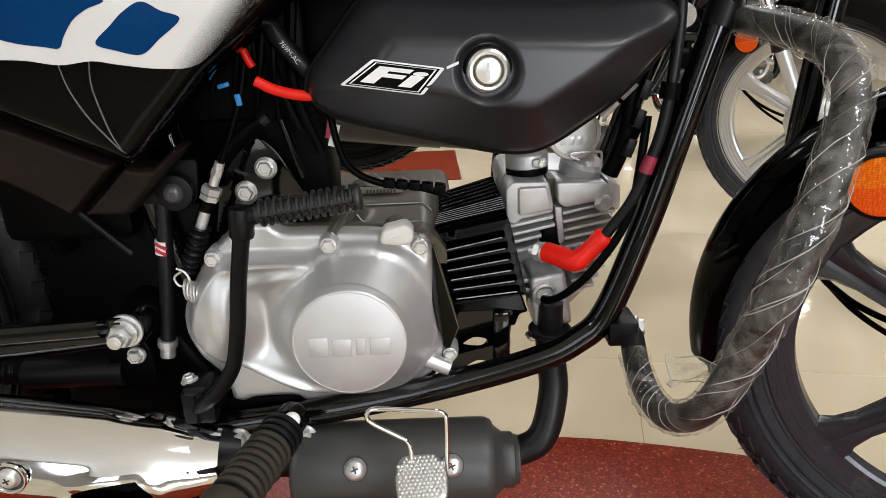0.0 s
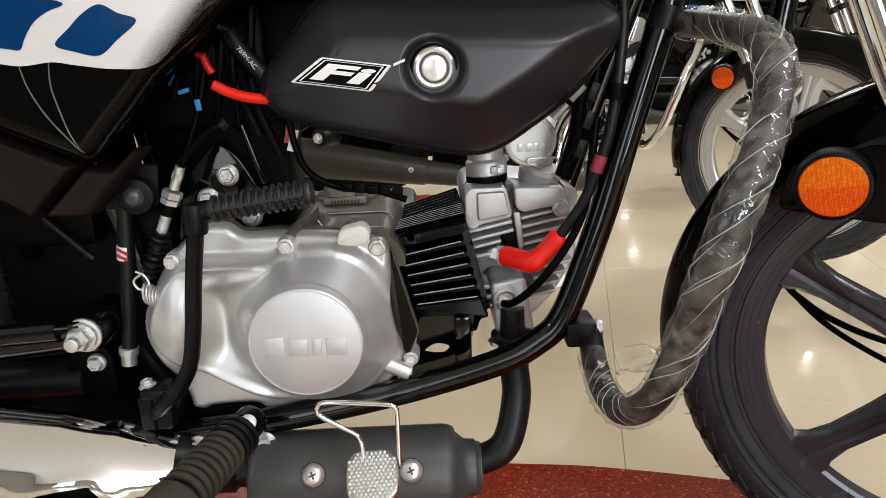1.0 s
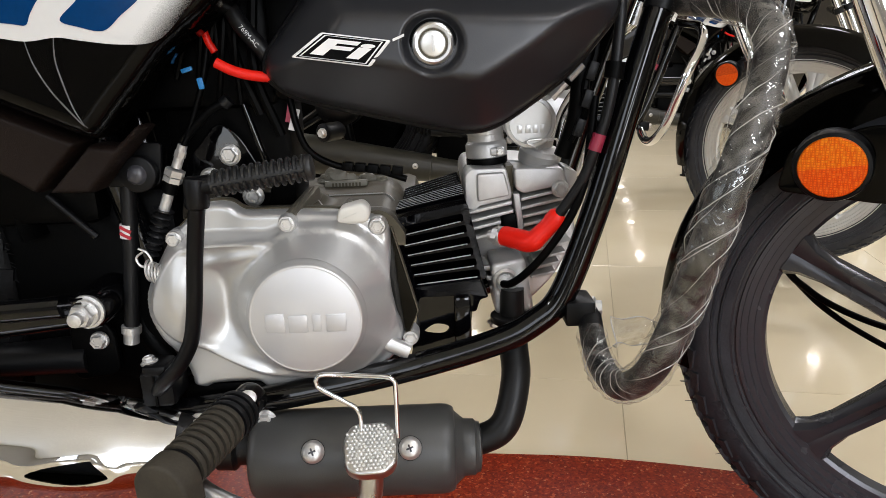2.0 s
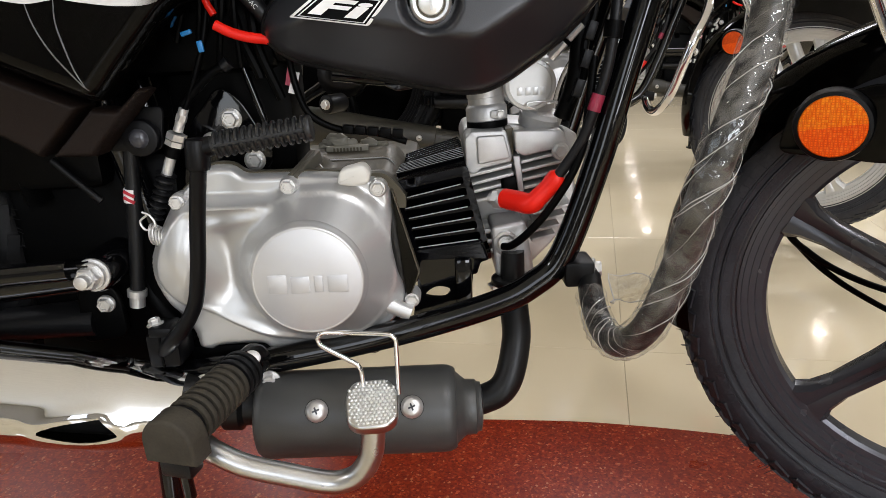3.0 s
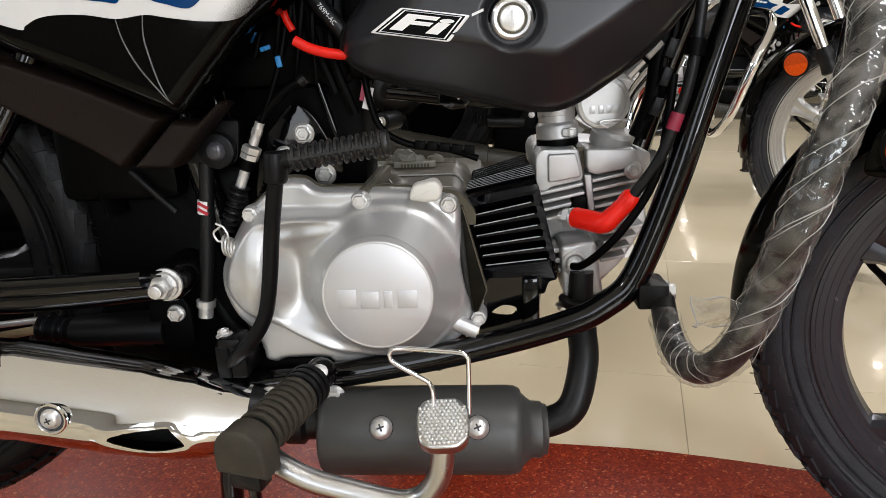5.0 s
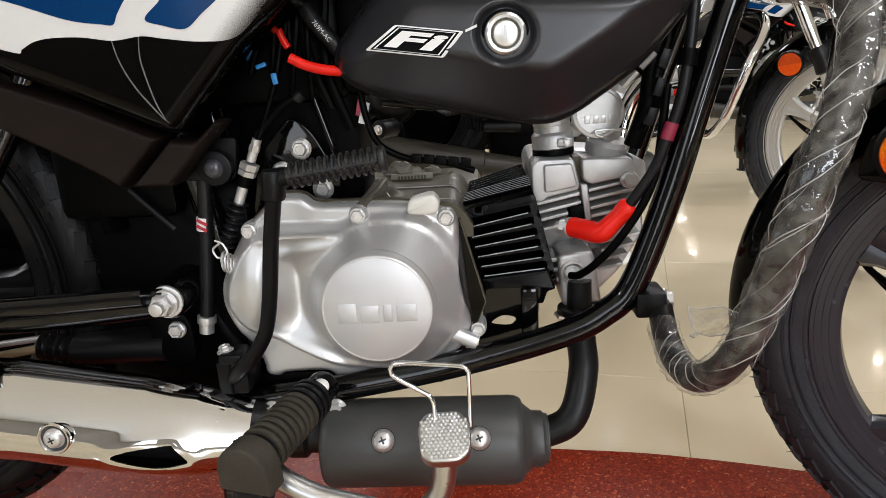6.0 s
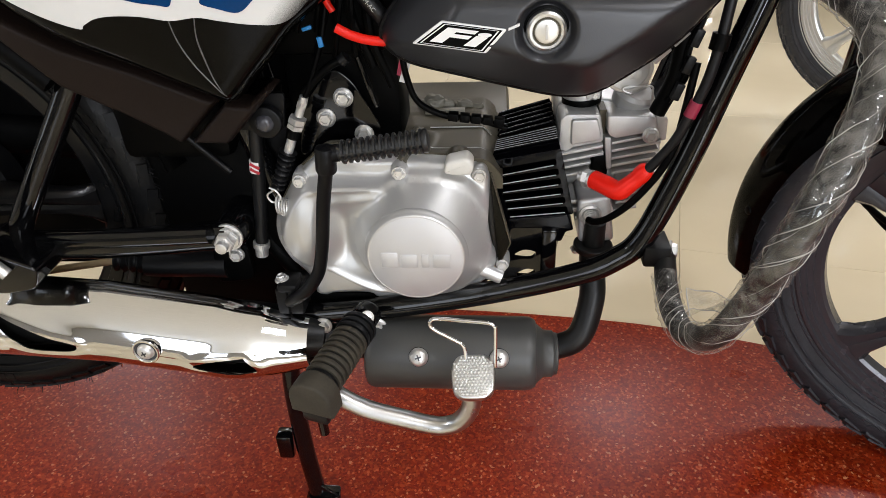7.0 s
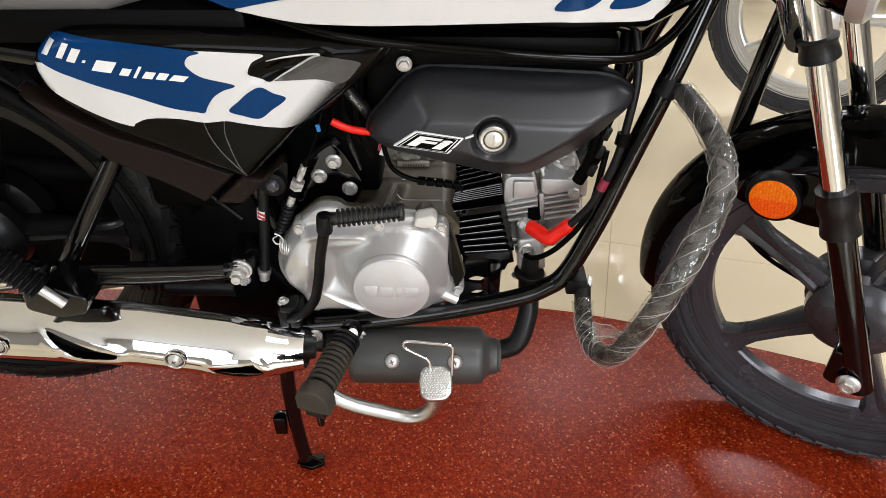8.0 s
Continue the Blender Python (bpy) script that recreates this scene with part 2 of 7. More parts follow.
def wrap_material():
    """Creased clear film: see-through, milky along its creases, with gloss over all of it."""
    m, nt, b = shader("clear_plastic_film")
    out = nt.nodes["Material Output"]
    nt.nodes.remove(b)
    tc = nt.nodes.new("ShaderNodeTexCoord")
    warp, crease, cloud = (nt.nodes.new("ShaderNodeTexNoise") for _ in range(3))
    warp.inputs["Scale"].default_value, warp.inputs["Detail"].default_value, warp.inputs["Distortion"].default_value = 24, 3, 1.6
    crease.noise_type = "RIDGED_MULTIFRACTAL"
    crease.inputs["Scale"].default_value, crease.inputs["Detail"].default_value, crease.inputs["Distortion"].default_value = 24, 1.5, 1.0
    cloud.inputs["Scale"].default_value, cloud.inputs["Detail"].default_value, cloud.inputs["Distortion"].default_value = 26, 5, 2.6
    for n in (warp, crease, cloud):
        nt.links.new(tc.outputs["Object"], n.inputs["Vector"])
    bp = nt.nodes.new("ShaderNodeBump")
    bp.inputs["Strength"].default_value, bp.inputs["Distance"].default_value = 0.8, 0.006
    nt.links.new(warp.outputs[0], bp.inputs["Height"])
    lines, veil, both = (nt.nodes.new(k) for k in ("ShaderNodeMapRange", "ShaderNodeMapRange", "ShaderNodeMath"))
    lines.inputs[1].default_value, lines.inputs[2].default_value = 0.9, 1.5
    lines.inputs[3].default_value, lines.inputs[4].default_value = 0.0, 0.30
    nt.links.new(crease.outputs[0], lines.inputs[0])
    veil.inputs[1].default_value, veil.inputs[2].default_value = 0.40, 0.72
    veil.inputs[3].default_value, veil.inputs[4].default_value = 0.035, 0.29
    nt.links.new(cloud.outputs[0], veil.inputs[0])
    nt.links.new(lines.outputs[0], both.inputs[0])
    nt.links.new(veil.outputs[0], both.inputs[1])
    clear, milk, gloss, mix, add = (nt.nodes.new(k) for k in ("ShaderNodeBsdfTransparent", "ShaderNodeBsdfDiffuse", "ShaderNodeBsdfGlossy", "ShaderNodeMixShader", "ShaderNodeAddShader"))
    clear.inputs[0].default_value, milk.inputs[0].default_value, gloss.inputs[0].default_value = (0.93, 0.93, 0.92, 1), (0.52, 0.49, 0.45, 1), (0.055, 0.057, 0.056, 1)
    gloss.inputs["Roughness"].default_value = 0.12
    nt.links.new(bp.outputs[0], gloss.inputs["Normal"])
    nt.links.new(both.outputs[0], mix.inputs[0])
    nt.links.new(clear.outputs[0], mix.inputs[1])
    nt.links.new(milk.outputs[0], mix.inputs[2])
    nt.links.new(mix.outputs[0], add.inputs[0])
    nt.links.new(gloss.outputs[0], add.inputs[1])
    nt.links.new(add.outputs[0], out.inputs[0])
    return m


FILM = wrap_material()


def tile_material():
    """Cream vitrified tile: a faint cloud that runs on from tile to tile, polished."""
    m, nt, b = shader("cream_polished_tile")
    geo, a, c = nt.nodes.new("ShaderNodeNewGeometry"), nt.nodes.new("ShaderNodeTexNoise"), nt.nodes.new("ShaderNodeTexNoise")
    a.inputs["Scale"].default_value, a.inputs["Detail"].default_value, a.inputs["Distortion"].default_value = 2.2, 6, 0.9
    c.inputs["Scale"].default_value, c.inputs["Detail"].default_value = 90.0, 2
    for n in (a, c):
        nt.links.new(geo.outputs["Position"], n.inputs["Vector"])
    ramp = nt.nodes.new("ShaderNodeValToRGB")
    ramp.color_ramp.elements[0].position, ramp.color_ramp.elements[0].color = 0.25, (0.645, 0.552, 0.380, 1)
    ramp.color_ramp.elements[1].position, ramp.color_ramp.elements[1].color = 0.75, (0.705, 0.612, 0.435, 1)
    nt.links.new(a.outputs[0], ramp.inputs[0])
    nt.links.new(ramp.outputs[0], b.inputs["Base Color"])
    r = nt.nodes.new("ShaderNodeMapRange")
    r.inputs[3].default_value, r.inputs[4].default_value = 0.09, 0.14
    nt.links.new(c.outputs[0], r.inputs[0])
    nt.links.new(r.outputs[0], b.inputs["Roughness"])
    b.inputs["Coat Weight"].default_value, b.inputs["Coat Roughness"].default_value = 0.35, 0.025
    return m


TILE = tile_material()
GROUT = surface("tile_grout", (0.50, 0.43, 0.31), 0.9, bump=0.2)


def terrazzo_material():
    """Polished red granite: fine chips in deep red, some pale and some black."""
    m, nt, b = shader("red_polished_granite")
    tc = nt.nodes.new("ShaderNodeTexCoord")
    vor, cell, stain = (nt.nodes.new(k) for k in ("ShaderNodeTexVoronoi", "ShaderNodeTexVoronoi", "ShaderNodeTexNoise"))
    vor.inputs["Scale"].default_value, cell.inputs["Scale"].default_value = 310, 170
    stain.inputs["Scale"].default_value, stain.inputs["Detail"].default_value = 4.0, 6
    for n in (vor, cell, stain):
        nt.links.new(tc.outputs["Object"], n.inputs["Vector"])
    sep = nt.nodes.new("ShaderNodeSeparateColor")
    nt.links.new(vor.outputs["Color"], sep.inputs[0])
    ramp = nt.nodes.new("ShaderNodeValToRGB")
    ramp.color_ramp.interpolation = "CONSTANT"
    e = ramp.color_ramp.elements
    e[0].position, e[0].color = 0.0, (0.15, 0.008, 0.0022, 1)
    e[1].position, e[1].color = 0.14, (0.185, 0.0150, 0.0034, 1)
    for p, c in ((0.5, (0.232, 0.0222, 0.0046, 1)), (0.75, (0.28, 0.036, 0.0078, 1)), (0.92, (0.38, 0.070, 0.024, 1)), (0.98, (0.44, 0.15, 0.07, 1))):
        el = e.new(p)
        el.color = c
    nt.links.new(sep.outputs[0], ramp.inputs[0])
    sep2 = nt.nodes.new("ShaderNodeSeparateColor")
    nt.links.new(cell.outputs["Color"], sep2.inputs[0])
    mix = nt.nodes.new("ShaderNodeMix")
    mix.data_type, mix.blend_type = "RGBA", "MULTIPLY"
    mix.inputs[0].default_value = 0.26
    nt.links.new(ramp.outputs[0], mix.inputs[6])
    nt.links.new(sep2.outputs[1], mix.inputs[7])
    nt.links.new(mix.outputs[2], b.inputs["Base Color"])
    r = nt.nodes.new("ShaderNodeMapRange")
    r.inputs[1].default_value, r.inputs[2].default_value = 0.3, 0.7
    r.inputs[3].default_value, r.inputs[4].default_value = 0.25, 0.37
    b.inputs["Specular IOR Level"].default_value = 0.15
    nt.links.new(stain.outputs[0], r.inputs[0])
    nt.links.new(r.outputs[0], b.inputs["Roughness"])
    return m


GRANITE = terrazzo_material()
WALL = surface("grey_beige_wall_paint", (0.36, 0.345, 0.32), 0.7, bump=0.1)
CEIL = surface("white_ceiling_paint", (0.80, 0.80, 0.78), 0.8, bump=0.05)
FRAME_ALU = surface("window_frame_aluminium", (0.5, 0.5, 0.5), 0.4, metal=0.8)


def glow(name, colour, strength):
    m, _, b = shader(name)
    b.inputs["Base Color"].default_value = (0.8, 0.8, 0.8, 1)
    b.inputs["Emission Color"].default_value, b.inputs["Emission Strength"].default_value = (*colour, 1), strength
    return m


LAMP_GLOW = glow("lamp_glow", (1.0, 0.95, 0.86), 60.0)
PANEL_GLOW = glow("panel_glow", (1.0, 0.97, 0.92), 4.2)


# ---- mesh helpers ----
def finish(name, bm, material, parent=None, label="", angle=38, smooth=True):
    bmesh.ops.recalc_face_normals(bm, faces=bm.faces)
    me = bpy.data.meshes.new(name)
    bm.to_mesh(me)
    bm.free()
    if smooth:
        me.polygons.foreach_set("use_smooth", [True] * len(me.polygons))
        me.set_sharp_from_angle(angle=radians(angle))
    me.materials.append(material)
    ob = new(name, me)
    ob.parent = parent
    if label:
        ob["label"] = label
    return ob


def part(name, bm, material, parent, label="", angle=38):
    """One mesh object under a thing or a part."""
    return finish(name, bm, material, parent, label, angle)


def smooth_path(pts, per=8):
    """Points on a smooth curve through pts."""
    p = [Vector(q) for q in pts]
    p = [2 * p[0] - p[1]] + p + [2 * p[-1] - p[-2]]
    out = []
    for i in range(1, len(p) - 2):
        a, b, c, d = p[i - 1: i + 3]
        for k in range(per):
            t = k / per
            out.append(0.5 * ((2 * b) + (c - a) * t + (2 * a - 5 * b + 4 * c - d) * t * t + (3 * b - a - 3 * c + d) * t ** 3))
    out.append(p[-2])
    return out


def sweep(bm, pts, radius, segs=16, caps=True, squash=1.0, up=(0, 0, 1)):
    """A tube along pts; radius is a number or a function of 0..1 along the way (and of the angle, if it takes two)."""
    n = len(pts)
    rad = radius if callable(radius) else (lambda t: radius)
    rings, prev = [], None
    for i, p in enumerate(pts):
        d = (pts[min(i + 1, n - 1)] - pts[max(i - 1, 0)]).normalized()
        if prev is None:
            ref = Vector(up) if abs(d.dot(Vector(up))) < 0.95 else Vector((1, 0, 0))
            a = d.cross(ref).normalized()
        else:
            a = (prev - d * prev.dot(d)).normalized()
        prev = a
        b = d.cross(a)
        r = rad(i / (n - 1))
        rings.append([bm.verts.new(p + (a * math.cos(w) + b * math.sin(w) * squash) * r) for w in (2 * math.pi * k / segs for k in range(segs))])
    for u, v in zip(rings, rings[1:]):
        for k in range(segs):
            bm.faces.new((u[k], u[(k + 1) % segs], v[(k + 1) % segs], v[k]))
    if caps:
        bm.faces.new(rings[0][::-1])
        bm.faces.new(rings[-1])
    return bm


def tube(name, pts, radius, material, parent, label="", per=8, segs=16, squash=1.0):
    return part(name, sweep(bmesh.new(), smooth_path(pts, per), radius, segs, squash=squash), material, parent, label)


def straight(bm, a, b, r, segs=16, r2=None):
    a, b = Vector(a), Vector(b)
    r2 = r if r2 is None else r2
    return sweep(bm, [a, b], lambda t: r + (r2 - r) * t, segs)


def frame_of(axis):
    """A turn that takes z to the axis."""
    return Vector(axis).to_track_quat("Z", "Y").to_matrix().to_4x4()


def lathe(bm, profile, at, axis, segs=32):
    """profile: (radius, height along the axis) from one end to the other."""
    m = Matrix.Translation(at) @ frame_of(axis)
    rings = []
    for r, h in profile:
        if r < 1e-6:
            rings.append([bm.verts.new(m @ Vector((0, 0, h)))])
        else:
            rings.append([bm.verts.new(m @ Vector((r * math.cos(w), r * math.sin(w), h))) for w in (2 * math.pi * k / segs for k in range(segs))])
    for u, v in zip(rings, rings[1:]):
        for k in range(segs):
            a, b, c, d = u[k % len(u)], u[(k + 1) % len(u)], v[(k + 1) % len(v)], v[k % len(v)]
            loop = list(dict.fromkeys((a, b, c, d)))
            if len(loop) > 2:
                bm.faces.new(loop)
    return bm


def rounded(r, h, e):
    """The profile of a disc of height h with rounded rims."""
    return [(0, 0), (r - e, 0), (r - e * 0.3, e * 0.3), (r, e), (r, h - e), (r - e * 0.3, h - e * 0.3), (r - e, h), (0, h)]


def box(bm, lo, hi, bevel=0.0, m=None):
    c = [(a + b) / 2 for a, b in zip(lo, hi)]
    s = [b - a for a, b in zip(lo, hi)]
    geo = bmesh.ops.create_cube(bm, size=1.0, matrix=Matrix.Translation(c) @ Matrix.Diagonal((*s, 1)))
    if bevel:
        edges = list({e for v in geo["verts"] for e in v.link_edges})
        made = bmesh.ops.bevel(bm, geom=edges, offset=bevel, segments=2, affect="EDGES", profile=0.5)
        verts = list({v for f in made["faces"] for v in f.verts} | {v for v in geo["verts"] if v.is_valid})
    else:
        verts = geo["verts"]
    if m is not None:
        bmesh.ops.transform(bm, matrix=m, verts=verts)
    return bm


def prism(bm, outline, y0, y1, bevel=0.0):
    """A plate whose outline lies in x and z, from y0 to y1."""
    lo = [bm.verts.new((x, y0, z)) for x, z in outline]
    hi = [bm.verts.new((x, y1, z)) for x, z in outline]
    n = len(outline)
    faces = [bm.faces.new(lo), bm.faces.new(hi[::-1])]
    faces += [bm.faces.new((lo[k], hi[k], hi[(k + 1) % n], lo[(k + 1) % n])) for k in range(n)]
    bmesh.ops.recalc_face_normals(bm, faces=faces)
    if bevel:
        rim = {e for f in faces[:2] for e in f.edges}
        bmesh.ops.bevel(bm, geom=list(rim), offset=bevel, segments=3, affect="EDGES", profile=0.5)
    return bm


def closed_curve(pts, per=6):
    """A smooth closed outline through (x, z) points."""
    n = len(pts)
    out = []
    for i in range(n):
        a, b, c, d = (Vector(pts[(i + k) % n]) for k in (-1, 0, 1, 2))
        for k in range(per):
            t = k / per
            q = 0.5 * ((2 * b) + (c - a) * t + (2 * a - 5 * b + 4 * c - d) * t * t + (3 * b - a - 3 * c + d) * t ** 3)
            out.append((q.x, q.y))
    return out


def corner_curve(pts, r, per=4):
    """An outline with straight sides and corners rounded by about r."""
    n, out = len(pts), []
    for i in range(n):
        a, b, c = (Vector(pts[(i + k) % n]) for k in (-1, 0, 1))
        e = min(r, (a - b).length * 0.45)
        g = min(r, (c - b).length * 0.45)
        p, q = b + (a - b).normalized() * e, b + (c - b).normalized() * g
        for k in range(per + 1):
            t = k / per
            v = p * (1 - t) ** 2 + b * 2 * t * (1 - t) + q * t * t
            out.append((v.x, v.y))
    return out


def resample(loop, step):
    out = []
    for (ax, az), (bx, bz) in zip(loop, loop[1:] + loop[:1]):
        k = max(1, int(math.hypot(bx - ax, bz - az) / step))
        out += [(ax + (bx - ax) * i / k, az + (bz - az) * i / k) for i in range(k)]
    return out


def inside(px, pz, loop):
    lx, lz = np.array(loop).T
    mx, mz = np.roll(lx, -1), np.roll(lz, -1)
    hit = np.zeros(len(px), bool)
    for ax, az, bx, bz in zip(lx, lz, mx, mz):
        if az != bz:
            cross = (az > pz) != (bz > pz)
            hit ^= cross & (px < (bx - ax) * (pz - az) / (bz - az) + ax)
    return hit


def rim_distance(px, pz, loop):
    best = np.full(len(px), 9.0)
    for (ax, az), (bx, bz) in zip(loop, loop[1:] + loop[:1]):
        dx, dz = bx - ax, bz - az
        t = np.clip(((px - ax) * dx + (pz - az) * dz) / (dx * dx + dz * dz + 1e-12), 0, 1)
        best = np.minimum(best, np.hypot(px - ax - t * dx, pz - az - t * dz))
    return best


def panel(bm, outline, height, step=0.004, holes=(), rings=(), back=0.01):
    """A moulded panel: its outline in x and z, its surface y = height(x, z, distance from the rim), with a skirt turned back."""
    from_loops = [resample(outline, step)] + [resample(h, step) for h in holes]
    pts, edges = [], []
    for loop in from_loops:
        k = len(pts)
        pts += loop
        edges += [(k + i, k + (i + 1) % len(loop)) for i in range(len(loop))]
    ring_pts = [(cx + r * math.cos(2 * math.pi * k / n), cz + r * math.sin(2 * math.pi * k / n)) for cx, cz, r, n in rings for k in range(n)]
    xs, zs = [p[0] for p in outline], [p[1] for p in outline]
    gx, gz = np.meshgrid(np.arange(min(xs), max(xs), step), np.arange(min(zs), max(zs), step * 0.87))
    gx = gx + (np.arange(gx.shape[0]) % 2)[:, None] * step / 2
    px, pz = gx.ravel(), gz.ravel()
    ok = inside(px, pz, outline) & (rim_distance(px, pz, outline) > step * 0.5)
    for h in holes:
        ok &= ~inside(px, pz, h) & (rim_distance(px, pz, h) > step * 0.5)
    for cx, cz, r, n in rings:
        ok &= abs(np.hypot(px - cx, pz - cz) - r) > min(step * 0.4, 0.0012)
    pts = pts + ring_pts + list(zip(px[ok].tolist(), pz[ok].tolist()))

    vs, _, fs, *_ = delaunay_2d_cdt([Vector(p) for p in pts], edges, [], 0, 1e-7)
    vx, vz = np.array([v.x for v in vs]), np.array([v.y for v in vs])
    d = rim_distance(vx, vz, outline)
    y = height(vx, vz, d)
    verts = [bm.verts.new((float(a), float(b), float(c))) for a, b, c in zip(vx, y, vz)]
    tri = np.array([f for f in fs if len(f) == 3])
    cx, cz = vx[tri].mean(1), vz[tri].mean(1)
    keep = inside(cx, cz, outline)
    for h in holes:
        keep &= ~inside(cx, cz, h)
    faces = [bm.faces.new([verts[i] for i in t]) for t in tri[keep]]
    used = {v for f in faces for v in f.verts}
    for v in verts:
        if v not in used:
            bm.verts.remove(v)
    if back:
        rim = [e for e in bm.edges if len(e.link_faces) == 1]
        made = bmesh.ops.extrude_edge_only(bm, edges=rim)
        bmesh.ops.translate(bm, vec=(0, back, 0), verts=[g for g in made["geom"] if isinstance(g, bmesh.types.BMVert)])
    return bm


def ease(t):
    t = np.clip(t, 0, 1)
    return t * t * (3 - 2 * t)


def hex_bolt(name, at, axis, r, parent, material=None, washer=1.45, head=0.8, label=""):
    """A flanged hexagon bolt that points along the axis."""
    bm = bmesh.new()
    lathe(bm, [(0, 0), (r * washer, 0), (r * washer, r * 0.22), (r * 1.15, r * 0.42), (0, r * 0.42)], at, axis, 20)
    lathe(bm, [(0, r * 0.3), (r, r * 0.3), (r, r * (head + 0.2)), (r * 0.86, r * (head + 0.38)), (r * 0.55, r * (head + 0.38)), (r * 0.5, r * (head + 0.26)), (0, r * (head + 0.26))], at, axis, 6)
    return part(name, bm, material or ZINC, parent, label, angle=25)


def cross_screw(name, at, axis, r, parent, material=None):
    """A domed screw with a cross slot and a washer."""
    bm = bmesh.new()
    lathe(bm, [(0, 0), (r * 1.08, 0), (r * 1.08, r * 0.12), (r, r * 0.2), (r * 0.95, r * 0.4), (r * 0.7, r * 0.6), (r * 0.35, r * 0.68), (0, r * 0.7)], at, axis, 24)
    screw = part(name, bm, material or ZINC, parent)
    m = Matrix.Translation(at) @ frame_of(axis)
    cut = bmesh.new()
    for w in (0, 90):
        box(cut, (-r * 0.36, -r * 0.085, r * 0.50), (r * 0.36, r * 0.085, r * 0.712), 0, m @ pose(0, 0, 0, 0, 0, w + 20))
    part("cross_slot", cut, RIM_GREY, screw)
    return screw


def empty(name, m=Matrix.Identity(4)):
    ob = new(name)
    ob.matrix_world = m
    return ob


# ---- the showroom ----
X0, X1, Y0, Y1, TOP = -6.0, 10.0, -5.0, 21.0, 3.0


def slab(name, lo, hi, material, label="", category="", bevel=0.0, kind="structure"):
    return tagged(finish(name, box(bmesh.new(), lo, hi, bevel), material), label, category, kind=kind)


floor = slab("floor", (X0, Y0, -0.16), (X1, Y1, -0.0065), GROUT, "cream polished floor tiles with thin dark joints", "floor")
slab("wall_east", (X1, Y0, -0.16), (X1 + 0.2, Y1, TOP), WALL, "plain grey-beige painted showroom wall", "wall")
bm = bmesh.new()
box(bm, (X0 - 0.2, Y0, -0.16), (X0, Y1, 0.55))
box(bm, (X0 - 0.2, Y0, 2.9), (X0, Y1, TOP))
box(bm, (X0 - 0.2, Y0, 0.55), (X0, WEST[0], 2.9))
box(bm, (X0 - 0.2, WEST[1], 0.55), (X0, Y1, 2.9))
tagged(finish("wall_west", bm, WALL), "grey painted wall with one wide glazed opening", "wall", kind="structure")
slab("wall_north", (X0 - 0.2, Y1, -0.16), (X1 + 0.2, Y1 + 0.2, TOP), WALL, "plain grey-beige painted showroom wall", "wall")
slab("ceiling", (X0 - 0.2, Y0 - 0.2, TOP), (X1 + 0.2, Y1 + 0.2, TOP + 0.2), CEIL, "plain white painted ceiling", "ceiling")
# front behind the viewer, out of view: a wall with assumed window openings
bm = bmesh.new()
box(bm, (X0 - 0.2, Y0 - 0.2, -0.16), (X1 + 0.2, Y0, 0.55))
box(bm, (X0 - 0.2, Y0 - 0.2, 2.9), (X1 + 0.2, Y0, TOP))
edges = [X0 - 0.2, *[x for bay in BAYS for x in bay], X1 + 0.2]
for x0, x1 in zip(edges[::2], edges[1::2]):
    box(bm, (x0, Y0 - 0.2, 0.55), (x1, Y0, 2.9))
tagged(finish("wall_south", bm, WALL), "grey painted wall with two wide glazed openings", "wall", kind="structure")
for k, (x0, x1) in enumerate(BAYS):
    window = tagged(finish("window_%d" % (k + 1), box(box(bmesh.new(), (x0, Y0 - 0.14, 0.55), (x1, Y0 - 0.06, 0.61)), (x0, Y0 - 0.14, 2.84), (x1, Y0 - 0.06, 2.9)), FRAME_ALU),
                    "wide aluminium shop window", "window", kind="structure")
    for x in (x0 + 0.03, x1 - 0.03):
        part("mullion", box(bmesh.new(), (x - 0.03, Y0 - 0.14, 0.61), (x + 0.03, Y0 - 0.06, 2.84), 0.004), FRAME_ALU, window)

window = tagged(finish("window_3", box(box(bmesh.new(), (X0 - 0.14, WEST[0], 0.55), (X0 - 0.06, WEST[1], 0.61)), (X0 - 0.14, WEST[0], 2.84), (X0 - 0.06, WEST[1], 2.9)), FRAME_ALU),
                "wide aluminium shop window", "window", kind="structure")
for y in (WEST[0] + 0.03, WEST[1] - 0.03):
    part("mullion", box(bmesh.new(), (X0 - 0.14, y - 0.03, 0.61), (X0 - 0.06, y + 0.03, 2.84), 0.004), FRAME_ALU, window)

# recessed ceiling panels, unseen and added to light the row and its floor, and downlights
PANELS = [(-2.8, 3.2), (1.4, -1.4), (1.05, 3.1), (2.1, 2.1), (-1.2, 4.2), (1.4, 4.2), (4.2, 1.2), (4.2, -1.6), (-3.9, -1.6), (-3.9, 1.2)]
for x, y in PANELS:
    lampbox = empty("ceiling_panel_light", Matrix.Translation((x, y, TOP)))
    tagged(lampbox, "assumed square recessed white ceiling panel light, out of view", "ceiling light", "ceiling panels")
    part("panel_frame", box(bmesh.new(), (-0.33, -0.33, -0.012), (0.33, 0.33, 0.0), 0.003), FRAME_ALU, lampbox)
    part("diffuser", box(bmesh.new(), (-0.3, -0.3, -0.018), (0.3, 0.3, -0.0125)), PANEL_GLOW, lampbox)
    area_lamp("panel_lamp", (x, y, TOP - 0.03), (x, y, 0), 0.6, 0.6, 33, (0.90, 0.91, 1.0))
SPOTS = [(3.94, 11.33), (5.46, 18.0), (5.09, 16.2), (4.54, 13.9), (5.25, 8.8), (7.37, 17.2), (4.6, 6.7), (2.2, 9.0), (6.6, 11.6), (2.4, 14.0), (0.6, 8.0), (8.0, 8.2)]
first = None
